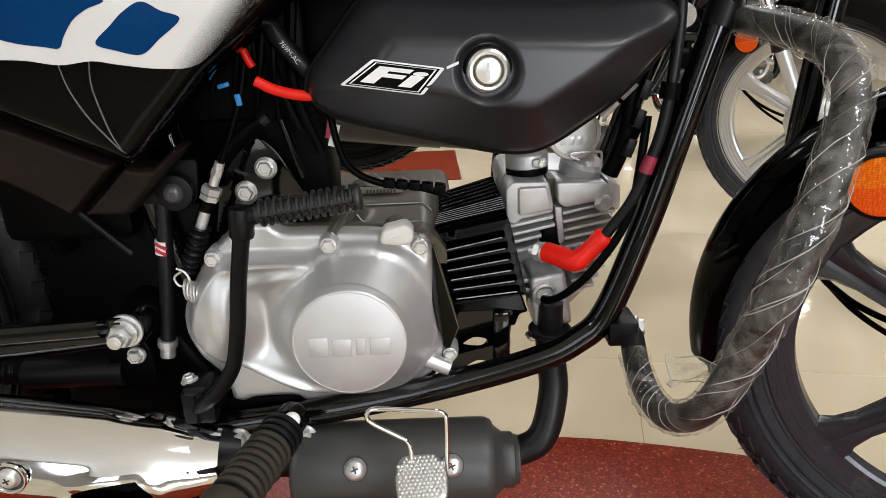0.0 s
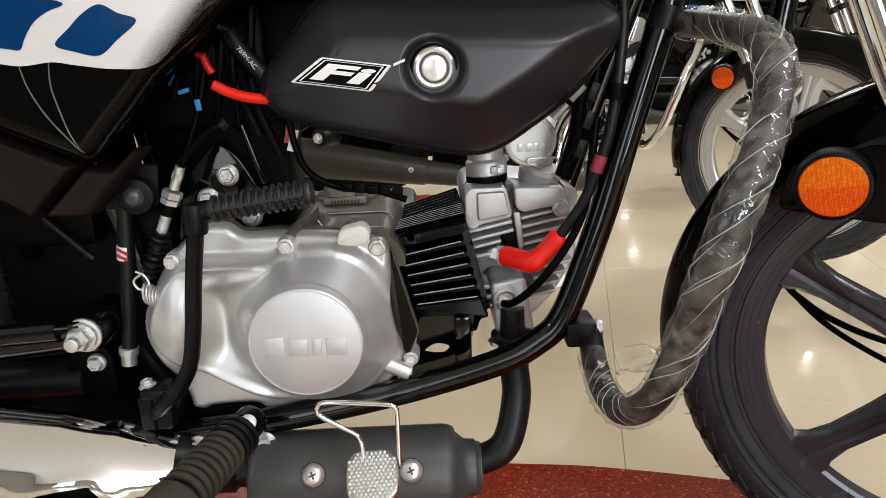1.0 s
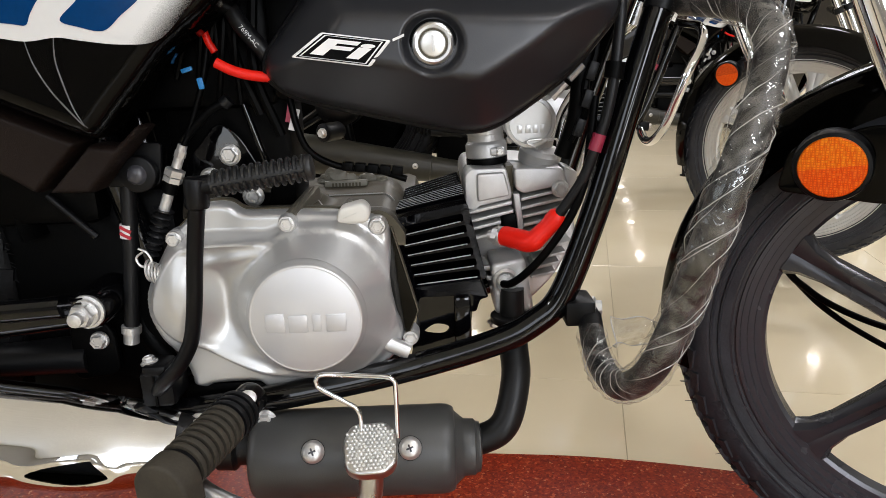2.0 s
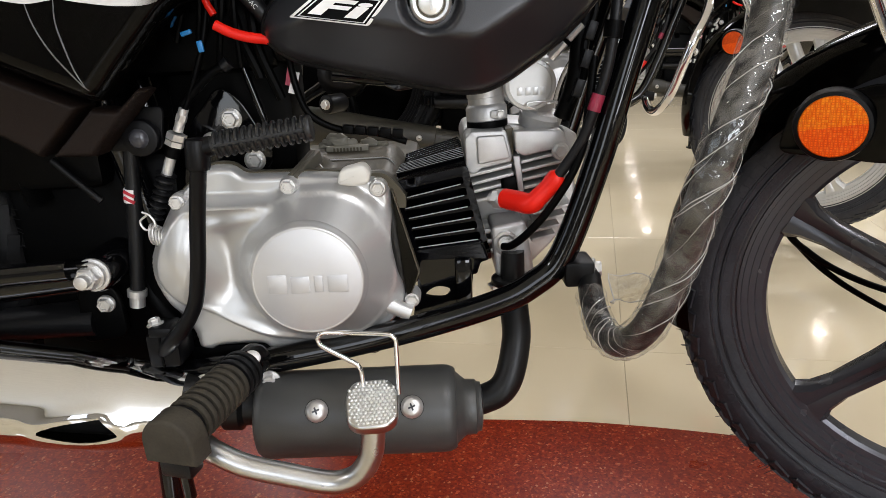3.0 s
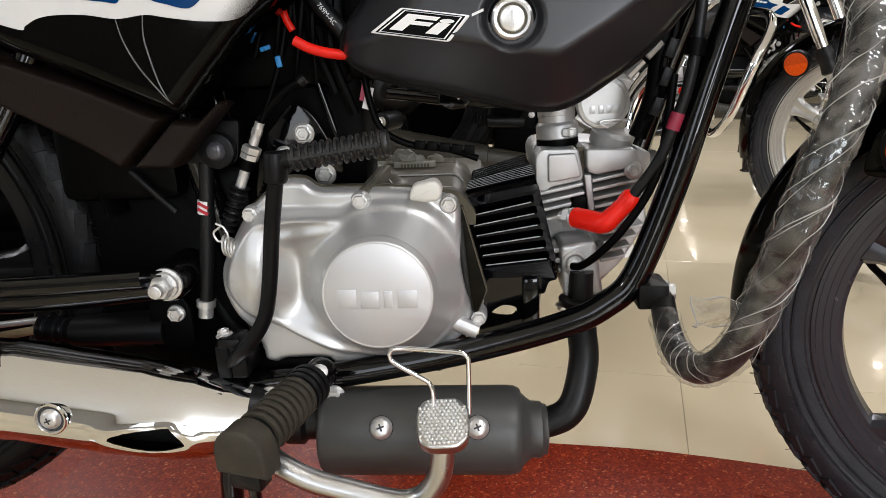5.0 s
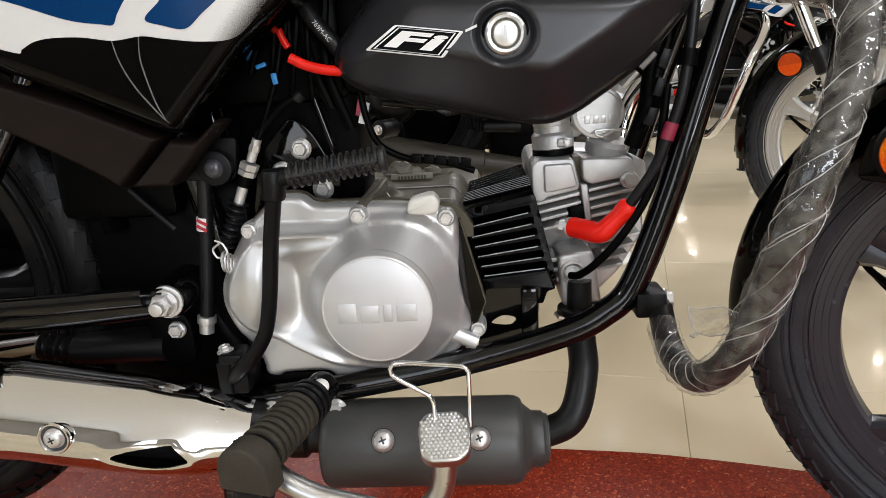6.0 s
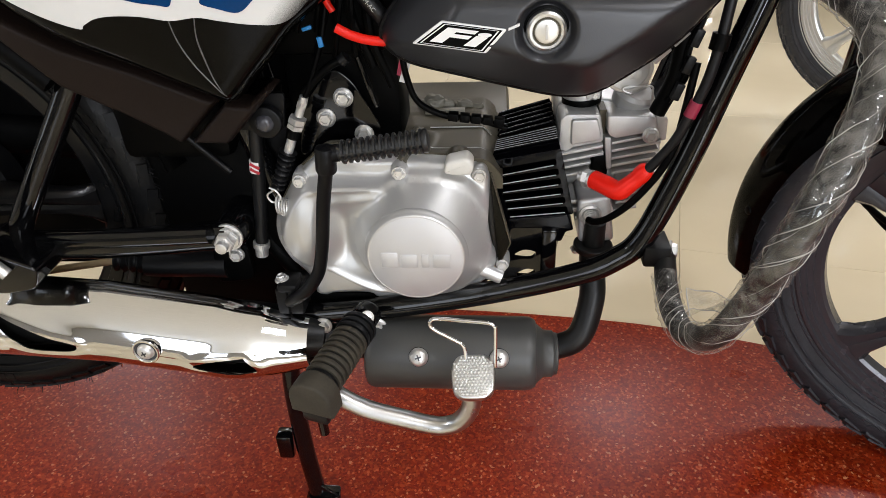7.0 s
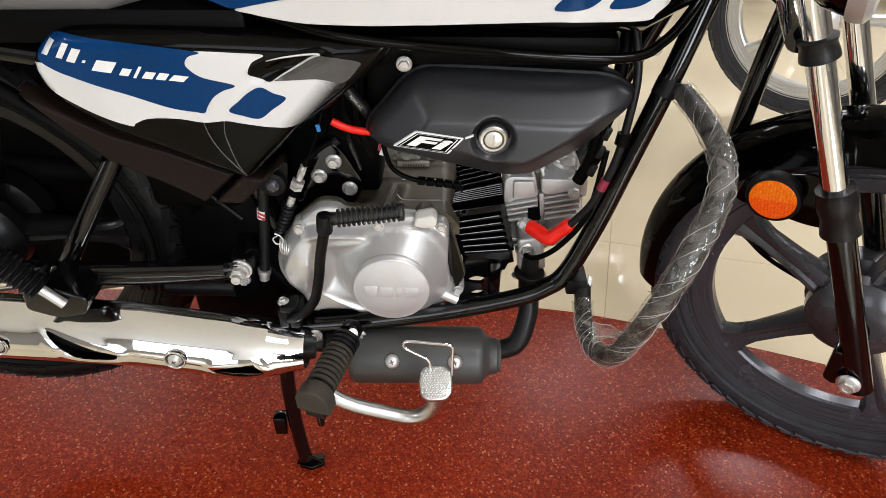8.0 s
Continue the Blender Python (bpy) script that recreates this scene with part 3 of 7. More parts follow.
for x, y in SPOTS:
    if first is None:
        first = empty("downlight", Matrix.Translation((x, y, TOP)))
        tagged(first, "small round recessed ceiling downlight", "ceiling light", "ceiling downlights")
        part("bezel", lathe(bmesh.new(), [(0.075, 0), (0.105, 0), (0.105, -0.01), (0.075, -0.014), (0.075, 0)], (0, 0, 0), (0, 0, 1), 24), FRAME_ALU, first)
        part("lens", lathe(bmesh.new(), [(0, -0.008), (0.074, -0.008), (0.074, -0.002), (0, -0.002)], (0, 0, 0), (0, 0, 1), 24), LAMP_GLOW, first)
    else:
        copy_thing(first, Matrix.Translation((x, y, TOP)))

# red granite band under the front row of motorcycles, its far edge on a wide curve
BAND_FAR = [(-2.4, 0.25), (-1.5, 0.34), (-0.53, 0.357), (0.0, 0.335), (0.29, 0.304), (0.43, 0.275), (0.58, 0.231), (0.835, 0.146), (1.2, 0.0), (1.7, -0.25), (2.3, -0.62)]
far_edge = [(p.x, p.y) for p in smooth_path([(x, y, 0) for x, y in BAND_FAR], 6)]
near_edge = [(2.3, -1.5), (0.5, -0.64), (-0.55, -0.242), (-0.65, -0.208), (-1.6, 0.10), (-2.4, 0.25 - 0.02)]
bm = bmesh.new()
top = [bm.verts.new((x, y, 0.0)) for x, y in far_edge + near_edge]
low = [bm.verts.new((x, y, -0.006)) for x, y in far_edge + near_edge]
bm.faces.new(top)
for k in range(len(top)):
    bm.faces.new((top[k], low[k], low[(k + 1) % len(top)], top[(k + 1) % len(top)]))
tagged(finish("granite_band", bm, GRANITE, smooth=False), "red speckled polished granite band set in the floor", "floor", kind="structure")
bm = box(bmesh.new(), (-1.6, 2.05, -0.006), (0.22, 2.6, 0.0))
tagged(finish("granite_band", bm, GRANITE, smooth=False), "red speckled polished granite band set in the floor", "floor", kind="structure")


# ---- one motorcycle: x forward, right side towards -y ----
def swung(p):
    """A place in the turned front end: forward, left, up from the front axle."""
    return Vector(AXLE) + FWD * p[0] + LEFT * p[1] + UPW * p[2]


AXLE = (0.683, -0.045, 0.298)
LEFT = Vector((0.5574, 0.8233, 0.1078)).normalized()
FWD = LEFT.cross(Vector((0, 0, 1))).normalized()
UPW = FWD.cross(LEFT).normalized()
R_OUT = (0, -1, 0)
WHEEL_AT, WHEEL_LEFT = Vector((0.701, -0.0285, 0.3115)), Vector((0.5055, 0.8596, 0.0750)).normalized()


BODY = closed_curve([(-0.098, 0.4925), (-0.080, 0.4930), (-0.050, 0.4925), (-0.018, 0.4905), (0.010, 0.4905), (0.036, 0.4835), (0.056, 0.467), (0.071, 0.444), (0.0775, 0.414), (0.071, 0.383), (0.049, 0.357),
                     (0.018, 0.3455), (-0.020, 0.3460), (-0.050, 0.3525), (-0.076, 0.3660), (-0.102, 0.3815), (-0.125, 0.390), (-0.140, 0.406), (-0.1460, 0.425), (-0.140, 0.450), (-0.127, 0.473), (-0.113, 0.487)], 4)


def clutch_height(x, z, d):
    """Stepped cover: flange, raised body with a rear lobe and a hollow, a steep collar and the flat disc on it."""
    r = np.hypot(x - 0.0055, z - 0.4222)
    rim = np.sqrt(np.clip(1 - (1 - np.clip(d / 0.006, 0, 1)) ** 2, 0, 1))
    into = np.where(inside(x, z, BODY), 1.0, -1.0) * rim_distance(x, z, BODY)
    flange = 0.011 * rim
    lobe = 0.013 * ease(1.1 - np.hypot((x + 0.110) / 0.040, (z - 0.437) / 0.058))
    hollow = 0.010 * np.exp(-((x + 0.073 + 0.10 * (z - 0.43)) / 0.021) ** 2) * np.exp(-((z - 0.428) / 0.036) ** 4)
    crest = 0.0045 * np.exp(-((z - (0.373 - 0.44 * (x + 0.076))) / 0.0065) ** 2) * ease((-0.022 - x) / 0.03) * ease((x + 0.128) / 0.03)
    crest = crest + 0.0035 * np.exp(-((z - (0.4865 + 0.02 * (x + 0.06))) / 0.005) ** 2) * ease((-0.010 - x) / 0.03)
    crest = crest + 0.0024 * np.exp(-((z - (0.472 + 0.16 * (x + 0.06))) / 0.005) ** 2) * ease((-0.022 - x) / 0.02) * ease((x + 0.095) / 0.02)
    body = flange + (0.017 + lobe - hollow + crest) * ease((into + 0.003) / 0.0125)
    wide = 0.0690 + 0.006 * ease((x - 0.0) / 0.05)
    collar = 0.0235 * ease(1 - (r - wide) / 0.018) + 0.0315 * np.clip((wide - r) / (wide - 0.0520), 0, 1.0)
    k = 0.0022
    h = k * np.logaddexp(body / k, collar / k)
    h = np.minimum(h, 0.0565)
    disc = 0.0592 - 0.0030 * (1 - np.sqrt(np.clip(1 - np.clip((r - 0.0482) / 0.0026, 0, 1) ** 2, 0, 1)))
    return -0.066 - np.where(r < 0.0508, disc, h)


def build_engine(bike):
    case = [(-0.135, 0.36), (-0.15, 0.42), (-0.12, 0.475), (-0.095, 0.490), (-0.06, 0.493), (-0.03, 0.494), (0.0, 0.494), (0.03, 0.494), (0.06, 0.493), (0.076, 0.488),
            (0.082, 0.475), (0.090, 0.40), (0.082, 0.35), (0.05, 0.335), (-0.1, 0.335)]
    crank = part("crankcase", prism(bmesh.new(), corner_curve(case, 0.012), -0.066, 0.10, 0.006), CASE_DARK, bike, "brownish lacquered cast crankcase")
    # upper face of the crankcase: a shoulder, two low ledges and the root of the cast arm
    PROFILE_Y, PROFILE_Z = [-0.066, -0.031, -0.028, 0.013, 0.018, 0.043, 0.047, 0.062, 0.10], [0.5045, 0.5005, 0.4990, 0.5040, 0.5062, 0.5088, 0.5105, 0.5120, 0.508]

    def top_height(x, y):
        away = abs((x + 0.0105) * 0.960 - (y + 0.080) * 0.279)
        arm = float(np.interp(y, [-0.066, -0.030, -0.012, 0.008], [0.001, 0.0165, 0.0145, 0.0])) * math.exp(-(away / 0.0075) ** 2)
        return float(np.interp(y, PROFILE_Y, PROFILE_Z)) + arm - 0.018 * max(0, (x - 0.070) / 0.021) ** 2 - 0.012 * max(0, (-0.035 - x) / 0.02) ** 2

    bm = bmesh.new()
    xs, ys = [-0.052 + 0.146 * k / 50 for k in range(51)], [-0.066 + 0.166 * k / 56 for k in range(57)]
    grid = [[bm.verts.new((x, y, top_height(x, y))) for y in ys] for x in xs]
    for u, v in zip(grid, grid[1:]):
        for k in range(56):
            bm.faces.new((u[k], v[k], v[k + 1], u[k + 1]))
    rim = bmesh.ops.extrude_edge_only(bm, edges=[e for e in bm.edges if len(e.link_faces) == 1])
    for g in rim["geom"]:
        if isinstance(g, bmesh.types.BMVert):
            g.co.z = 0.47
    # the shoulder's olive reflection is put into its colour
    part("case_top", bm, CASE_ALU, crank, angle=60)
    for y, x0, x1 in ((-0.0295, 0.010, 0.080), (0.0150, 0.014, 0.082)):
        part("ledge_edge", sweep(bmesh.new(), [Vector((x0 + (x1 - x0) * k / 16, y - 0.010 * max(0, (k - 13) / 3) ** 2, top_height(x0 + (x1 - x0) * k / 16, y) + 0.0004)) for k in range(17)], 0.0007, 8), CAST_ALU, crank)
    foot, tip = Vector((-0.0105, -0.080, 0.5020)), Vector((0.0065, -0.022, 0.5190))
    run = (tip - foot).normalized()
    across = run.cross(Vector((0, 0, 1))).normalized()
    bar = Matrix.Identity(4)
    bar.col[0].xyz, bar.col[1].xyz, bar.col[2].xyz, bar.col[3].xyz = run, -across, across.cross(run), foot
    bm = box(bmesh.new(), (0.0, -0.0058, -0.0100), ((tip - foot).length, 0.0058, 0.0042), 0.0018, bar)
    box(bm, (0.004, -0.0018, 0.0030), ((tip - foot).length - 0.003, 0.0018, 0.0056), 0.0008, bar)
    part("cast_arm", bm, ARM_LACQUER, crank)
    part("arm_root", lathe(bmesh.new(), rounded(0.016, 0.030, 0.006), (-0.034, 0.035, 0.488), (-0.1, 0.1, 1), 24), CASE_ALU, crank)
    for x, y, z, r in ((0.004, 0.062, 0.5135, 0.007), (0.017, 0.060, 0.5175, 0.010), (0.031, 0.061, 0.5150, 0.007), (0.050, 0.062, 0.5125, 0.008), (0.066, 0.060, 0.5100, 0.006)):
        bm = bmesh.new()
        lump = bmesh.ops.create_icosphere(bm, subdivisions=3, radius=r)["verts"]
        for v in lump:
            k = 1 + 0.55 * noise.noise(v.co * 190 + Vector((x * 300, 0, 0)))
            v.co = Vector((x, y, z)) + Vector((v.co.x * 1.3, v.co.y * 0.7, v.co.z * 0.9)) * k
        part("harness_clamp", bm, PLATE_BEIGE, crank)
    part("rear_case", box(bmesh.new(), (-0.07, 0.075, 0.36), (0.105, 0.205, 0.496), 0.012), CASE_ALU, crank)
    lbl = part("serial_plate", box(bmesh.new(), (0.006, 0.0435, 0.5065), (0.052, 0.0510, 0.5150), 0.001), PLATE_BEIGE, crank)
    bm = bmesh.new()
    for k in range(9):
        x = 0.018 + k * 0.0036
        box(bm, (x - 0.004, 0.0429, 0.5088), (x - 0.0018, 0.0437, 0.5130))
    part("stamped_mark", bm, CASE_ALU, lbl)
    out = [(-0.1530, 0.428), (-0.1520, 0.411), (-0.143, 0.388), (-0.128, 0.370), (-0.1215, 0.352), (-0.119, 0.340), (-0.107, 0.3365), (-0.096, 0.3400), (-0.058, 0.3400), (-0.046, 0.3335), (0.001, 0.3310), (0.035, 0.3310), (0.060, 0.3335), (0.068, 0.350), (0.080, 0.364), (0.0875, 0.384),
           (0.0825, 0.410), (0.0785, 0.440), (0.0800, 0.468), (0.0795, 0.490), (0.066, 0.5015), (0.026, 0.5075), (-0.030, 0.5095), (-0.052, 0.5105), (-0.065, 0.5185), (-0.086, 0.5185), (-0.104, 0.5055), (-0.122, 0.488), (-0.138, 0.463), (-0.149, 0.443)]
    out = closed_curve(out, 4)
    cover = part("clutch_cover", panel(bmesh.new(), out, clutch_height, 0.0022, rings=[(0.0055, 0.4222, r, 84) for r in (0.0450, 0.0482, 0.0490, 0.0497, 0.0503, 0.05075, 0.0509, 0.0520, 0.0545, 0.057, 0.060, 0.063, 0.066, 0.069, 0.072)], back=0.012),
                 COVER_ALU, bike, "satin silver cast engine side cover", angle=50)
    part("gasket_edge", prism(bmesh.new(), [(x * 1.012, 0.4219 + (z - 0.4219) * 1.018) for x, z in out], -0.062, -0.052, 0.0015), CASE_ALU, cover)
    part("cover_disc", lathe(bmesh.new(), [(0.0482, 0.0), (0.0482, 0.0003), (0.0478, 0.0005), (0, 0.0005)], (0.0055, -0.1250, 0.4222), R_OUT, 84), DISC_ALU, cover)
    part("disc_rim", lathe(bmesh.new(), [(0.0478, 0.0592), (0.0486, 0.0595), (0.0497, 0.0591), (0.0505, 0.0581), (0.0511, 0.0568), (0.0518, 0.0557), (0.0530, 0.0540), (0.0541, 0.0515), (0.0543, 0.0490)], (0.0055, -0.0662, 0.4222), R_OUT, 96), COVER_ALU, cover, angle=70)
    # raised mark on the disc: four plain raised shapes
    m = pose(0.0065, -0.1255, 0.4200)
    for x0, x1, z0, z1 in ((-0.0365, -0.0195, -0.009, 0.009), (-0.0165, 0.0005, -0.0095, 0.0065), (0.0045, 0.0125, -0.009, 0.0068), (0.0165, 0.0345, -0.0095, 0.0065)):
        bm = box(bmesh.new(), (x0, -0.0006, z0), (x1, 0.0002, z1), 0.0006, m)
        part("raised_mark", bm, DISC_ALU, cover)
    # edge and darker-toned flange of the case in front of the cover
    part("case_edge", prism(bmesh.new(), corner_curve([(0.0808, 0.4893), (0.0825, 0.4890), (0.1035, 0.4060), (0.0905, 0.3760), (0.0892, 0.3768), (0.1015, 0.4060)], 0.001), -0.072, -0.060, 0.0006), CASE_ALU, cover)
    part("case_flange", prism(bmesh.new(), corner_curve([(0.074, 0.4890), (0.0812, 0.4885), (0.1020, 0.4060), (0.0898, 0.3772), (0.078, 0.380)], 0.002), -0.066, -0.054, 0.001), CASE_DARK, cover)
    for x, y, z in ((-0.010, -0.085, 0.501), (0.070, -0.077, 0.4935), (-0.114, -0.079, 0.490), (0.094, -0.066, 0.378)):
        hex_bolt("cover_bolt", (x, y - 0.004, z), R_OUT, 0.0061, cover, washer=1.2)
        part("bolt_boss", lathe(bmesh.new(), [(0.0098, 0), (0.0092, 0.016), (0.0085, 0.0215), (0.0070, 0.0235), (0, 0.024)], (x - 0.001, y + 0.0205, z - 0.003), (0.03, -1, 0.1), 20), CAST_ALU, cover)
    for x, y, z in ((-0.010, -0.079, 0.501), (0.070, -0.072, 0.4935)):
        part("bolt_boss", straight(bmesh.new(), (x - 0.004, y + 0.004, z - 0.014), (x - 0.001, y + 0.001, z + 0.001), 0.0062, 16, 0.0085), COVER_ALU, cover)
    part("inspection_boss", straight(bmesh.new(), (0.050, -0.075, 0.386), (0.093, -0.082, 0.368), 0.0085, 16, 0.0075), COVER_ALU, cover)
    for x, z in ((-0.045, 0.496), (-0.068, 0.490)):
        part("blind_boss", lathe(bmesh.new(), rounded(0.0075, 0.012, 0.002), (x, -0.062, z), R_OUT, 20), COVER_ALU, cover)
    # oil filler
    cap = part("oil_filler_cap", prism(bmesh.new(), corner_curve([(0.0345, 0.5005), (0.0375, 0.5130), (0.0590, 0.5180), (0.0655, 0.5100), (0.0630, 0.4995), (0.0500, 0.4980)], 0.0045), -0.094, -0.070, 0.0035), OIL_CAP, bike, "cream moulded oil filler cap")
    part("cap_neck", lathe(bmesh.new(), rounded(0.013, 0.018, 0.002), (0.049, -0.055, 0.503), R_OUT, 20), CASE_ALU, cap)
    # return spring and stop on the brake switch side
    pts = [Vector((-0.142 + 0.016 * t, -0.083, 0.462 - 0.008 * t)) + Vector((0.0, 0.009 * math.cos(t * 38), 0.009 * math.sin(t * 38))) for t in (k / 90 for k in range(91))]
    part("return_spring", sweep(bmesh.new(), pts, 0.0012, 6), ZINC, bike)
    part("shaft_stub", straight(bmesh.new(), (-0.127, -0.08, 0.455), (-0.116, -0.085, 0.450), 0.0085, 16), CAST_ALU, bike)
    tube("wire_clip", [(-0.143, -0.085, 0.480), (-0.150, -0.085, 0.474), (-0.146, -0.085, 0.466), (-0.137, -0.085, 0.470), (-0.140, -0.085, 0.479), (-0.147, -0.085, 0.483)], 0.0011, ZINC, bike, segs=8)
    tube("wire_hook", [(-0.128, -0.088, 0.452), (-0.129, -0.09, 0.440), (-0.122, -0.09, 0.436), (-0.119, -0.09, 0.440)], 0.0012, ZINC, bike, segs=8)

    # finned cylinder
    cyl = part("cylinder", prism(bmesh.new(), [(0.084, 0.488), (0.094, 0.498), (0.146, 0.513), (0.152, 0.50), (0.168, 0.408), (0.100, 0.408)], -0.050, 0.055, 0.003), DARK, bike, "black painted finned cylinder")

    # front face with six round-ended slots between the fins, a thin pale line along their lower edges
    slots = []
    for k in range(6):
        t = k / 5
        lx, rx, lz, rz = 0.0995 - 0.0125 * t, 0.1618 - 0.0140 * t, 0.4335 + 0.0096 * k, 0.4385 + 0.0100 * k + 0.004 * t
        slots.append(corner_curve([(lx, lz), (rx, rz), (rx - 0.0010, rz + 0.0076), (lx - 0.0010, lz + 0.0074)], 0.0030))
    bm = panel(bmesh.new(), corner_curve([(0.0950, 0.428), (0.0815, 0.4965), (0.1515, 0.5090), (0.1680, 0.436)], 0.003), lambda x, z, d: -0.078 + 0.001 * (1 - np.clip(d / 0.002, 0, 1)), 0.005, holes=slots, back=0.014)
    part("fin_face", bm, CYL_BLACK, cyl, angle=30)
    for k in range(6):
        t = k / 5
        lx, rx, lz, rz = 0.0995 - 0.0125 * t, 0.1618 - 0.0140 * t, 0.4335 + 0.0096 * k, 0.4385 + 0.0100 * k + 0.004 * t
        part("worn_edge", straight(bmesh.new(), (lx + 0.003, -0.0781, lz), (rx - 0.003, -0.0781, rz), 0.00055, 6), PALE_EDGE, cyl)
        part("cylinder_fin", prism(bmesh.new(), [(lx - 0.003, lz - 0.0018), (rx + 0.003, rz - 0.0018), (rx + 0.003, rz - 0.0002), (lx - 0.003, lz - 0.0002)], -0.0762, -0.040, 0.0), CYL_BLACK, cyl)
    part("lower_block", prism(bmesh.new(), corner_curve([(0.102, 0.4045), (0.0985, 0.4315), (0.162, 0.4375), (0.169, 0.4180), (0.161, 0.4160), (0.157, 0.4040)], 0.0025), -0.080, -0.03, 0.002), CYL_BLACK, cyl)
    # sloping top with thin ribs
    bm = bmesh.new()
    a, b, c, d = Vector((0.082, -0.077, 0.496)), Vector((0.1510, -0.077, 0.5080)), Vector((0.1480, -0.045, 0.5195)), Vector((0.089, -0.048, 0.5065))
    lo = [bm.verts.new(p) for p in (a, b, c, d)]
    hi = [bm.verts.new(p + Vector((0, 0.006, -0.012))) for p in (a, b, c, d)]
    bm.faces.new(lo)
    bm.faces.new(hi[::-1])
    for k in range(4):
        bm.faces.new((lo[k], hi[k], hi[(k + 1) % 4], lo[(k + 1) % 4]))
    part("top_slope", bm, CYL_BLACK, cyl)
    for k in range(6):
        t = 0.50 + 0.095 * k
        p, q = a.lerp(d, t), b.lerp(c, t)
        lift = Vector((0, -0.0012, 0.0012))
        part("slope_rib", straight(bmesh.new(), p + lift, q + lift, 0.0016, 6), CYL_BLACK, cyl)
        part("rib_edge", straight(bmesh.new(), p + lift * 2.1, q + lift * 2.1, 0.00028, 5), PALE_EDGE, cyl)
    for k in range(6):
        y = -0.030 + 0.0125 * k
        part("top_fin", prism(bmesh.new(), [(0.088, 0.496), (0.092, 0.505), (0.147, 0.5205), (0.150, 0.515), (0.150, 0.505)], y, y + 0.003, 0.0008), CYL_BLACK, cyl)
    # cylinder head
    head_out = [(0.149, 0.528), (0.154, 0.538), (0.196, 0.539), (0.250, 0.533), (0.259, 0.515), (0.264, 0.455), (0.240, 0.415), (0.218, 0.393), (0.178, 0.400), (0.168, 0.432), (0.158, 0.47)]
    head = part("cylinder_head", prism(bmesh.new(), corner_curve(head_out, 0.006), -0.020, 0.062, 0.003), CAST_ALU, bike, "bare cast aluminium cylinder head")
    part("rocker_boss", prism(bmesh.new(), corner_curve([(0.151, 0.500), (0.151, 0.531), (0.157, 0.537), (0.190, 0.5365), (0.195, 0.513), (0.1945, 0.507), (0.164, 0.501), (0.160, 0.496)], 0.003), -0.056, -0.015, 0.0015), CAST_ALU, head)
    part("boss_face", prism(bmesh.new(), corner_curve([(0.1625, 0.506), (0.162, 0.5325), (0.1875, 0.533), (0.193, 0.511)], 0.003), -0.0605, -0.05, 0.0016), CAST_ALU, head)
    part("rocker_boss", prism(bmesh.new(), corner_curve([(0.1985, 0.5165), (0.1965, 0.536), (0.2425, 0.535), (0.247, 0.521), (0.236, 0.5175), (0.206, 0.512)], 0.003), -0.0595, -0.015, 0.0018), CAST_ALU, head)
    part("rocker_boss", prism(bmesh.new(), corner_curve([(0.244, 0.536), (0.257, 0.530), (0.258, 0.506), (0.247, 0.506)], 0.003), -0.052, -0.015, 0.0015), CAST_ALU, head)
    part("head_rib", prism(bmesh.new(), corner_curve([(0.196, 0.512), (0.2025, 0.512), (0.206, 0.478), (0.201, 0.476)], 0.0015), -0.056, -0.015, 0.001), CAST_ALU, head)
    # darker strip puts the shade between the bosses into its colour
    part("boss_groove", prism(bmesh.new(), [(0.1905, 0.505), (0.1905, 0.537), (0.1975, 0.537), (0.1975, 0.505)], -0.046, -0.02), CASE_ALU, head)
    # cooling fins that rise a little towards the front
    for x0, x1, z, y in ((0.152, 0.1945, 0.4955, -0.0600), (0.153, 0.196, 0.4870, -0.0590), (0.155, 0.184, 0.4795, -0.0585), (0.157, 0.183, 0.4700, -0.0580),
                         (0.2035, 0.234, 0.5060, -0.0575), (0.2040, 0.252, 0.4975, -0.0575), (0.2050, 0.250, 0.4890, -0.0570), (0.2060, 0.250, 0.4810, -0.0570), (0.2060, 0.248, 0.4725, -0.0570),
                         (0.215, 0.252, 0.4550, -0.0560), (0.215, 0.246, 0.4460, -0.0560), (0.214, 0.240, 0.4370, -0.0560), (0.213, 0.236, 0.4280, -0.0560)):
        rise = 0.20 * (x1 - x0)
        part("head_fin", prism(bmesh.new(), [(x0, z - 0.0016), (x0, z + 0.0016), (x1, z + rise + 0.0016), (x1, z + rise - 0.0016)], y, -0.012, 0.0007), CAST_ALU, head)
    for k in range(3):
        z = 0.440 - 0.010 * k
        part("head_fin", box(bmesh.new(), (0.166 + 0.003 * k, -0.058, z - 0.0025), (0.182, -0.012, z + 0.0025), 0.0012), CAST_ALU, head)
    hex_bolt("head_bolt", (0.240, -0.0595, 0.5155), R_OUT, 0.0062, head, washer=1.35)
    # near-black box stands in for the shade in the spark plug hole
    part("plug_recess", box(bmesh.new(), (0.186, -0.052, 0.466), (0.203, -0.030, 0.492), 0.003), DARK, head)
    part("exhaust_port", prism(bmesh.new(), corner_curve([(0.172, 0.448), (0.205, 0.452), (0.214, 0.398), (0.176, 0.396)], 0.006), -0.070, -0.02, 0.004), CAST_ALU, head)
    # sensor in the exhaust port
    bm = bmesh.new()
    lathe(bm, [(0.0075, 0), (0.0118, 0), (0.0118, 0.004), (0.0095, 0.0055), (0.0075, 0.0035), (0.0075, 0)], (0.186, -0.068, 0.431), R_OUT, 24)
    sensor = part("sensor_nut", bm, ZINC, bike)
    bm = bmesh.new()
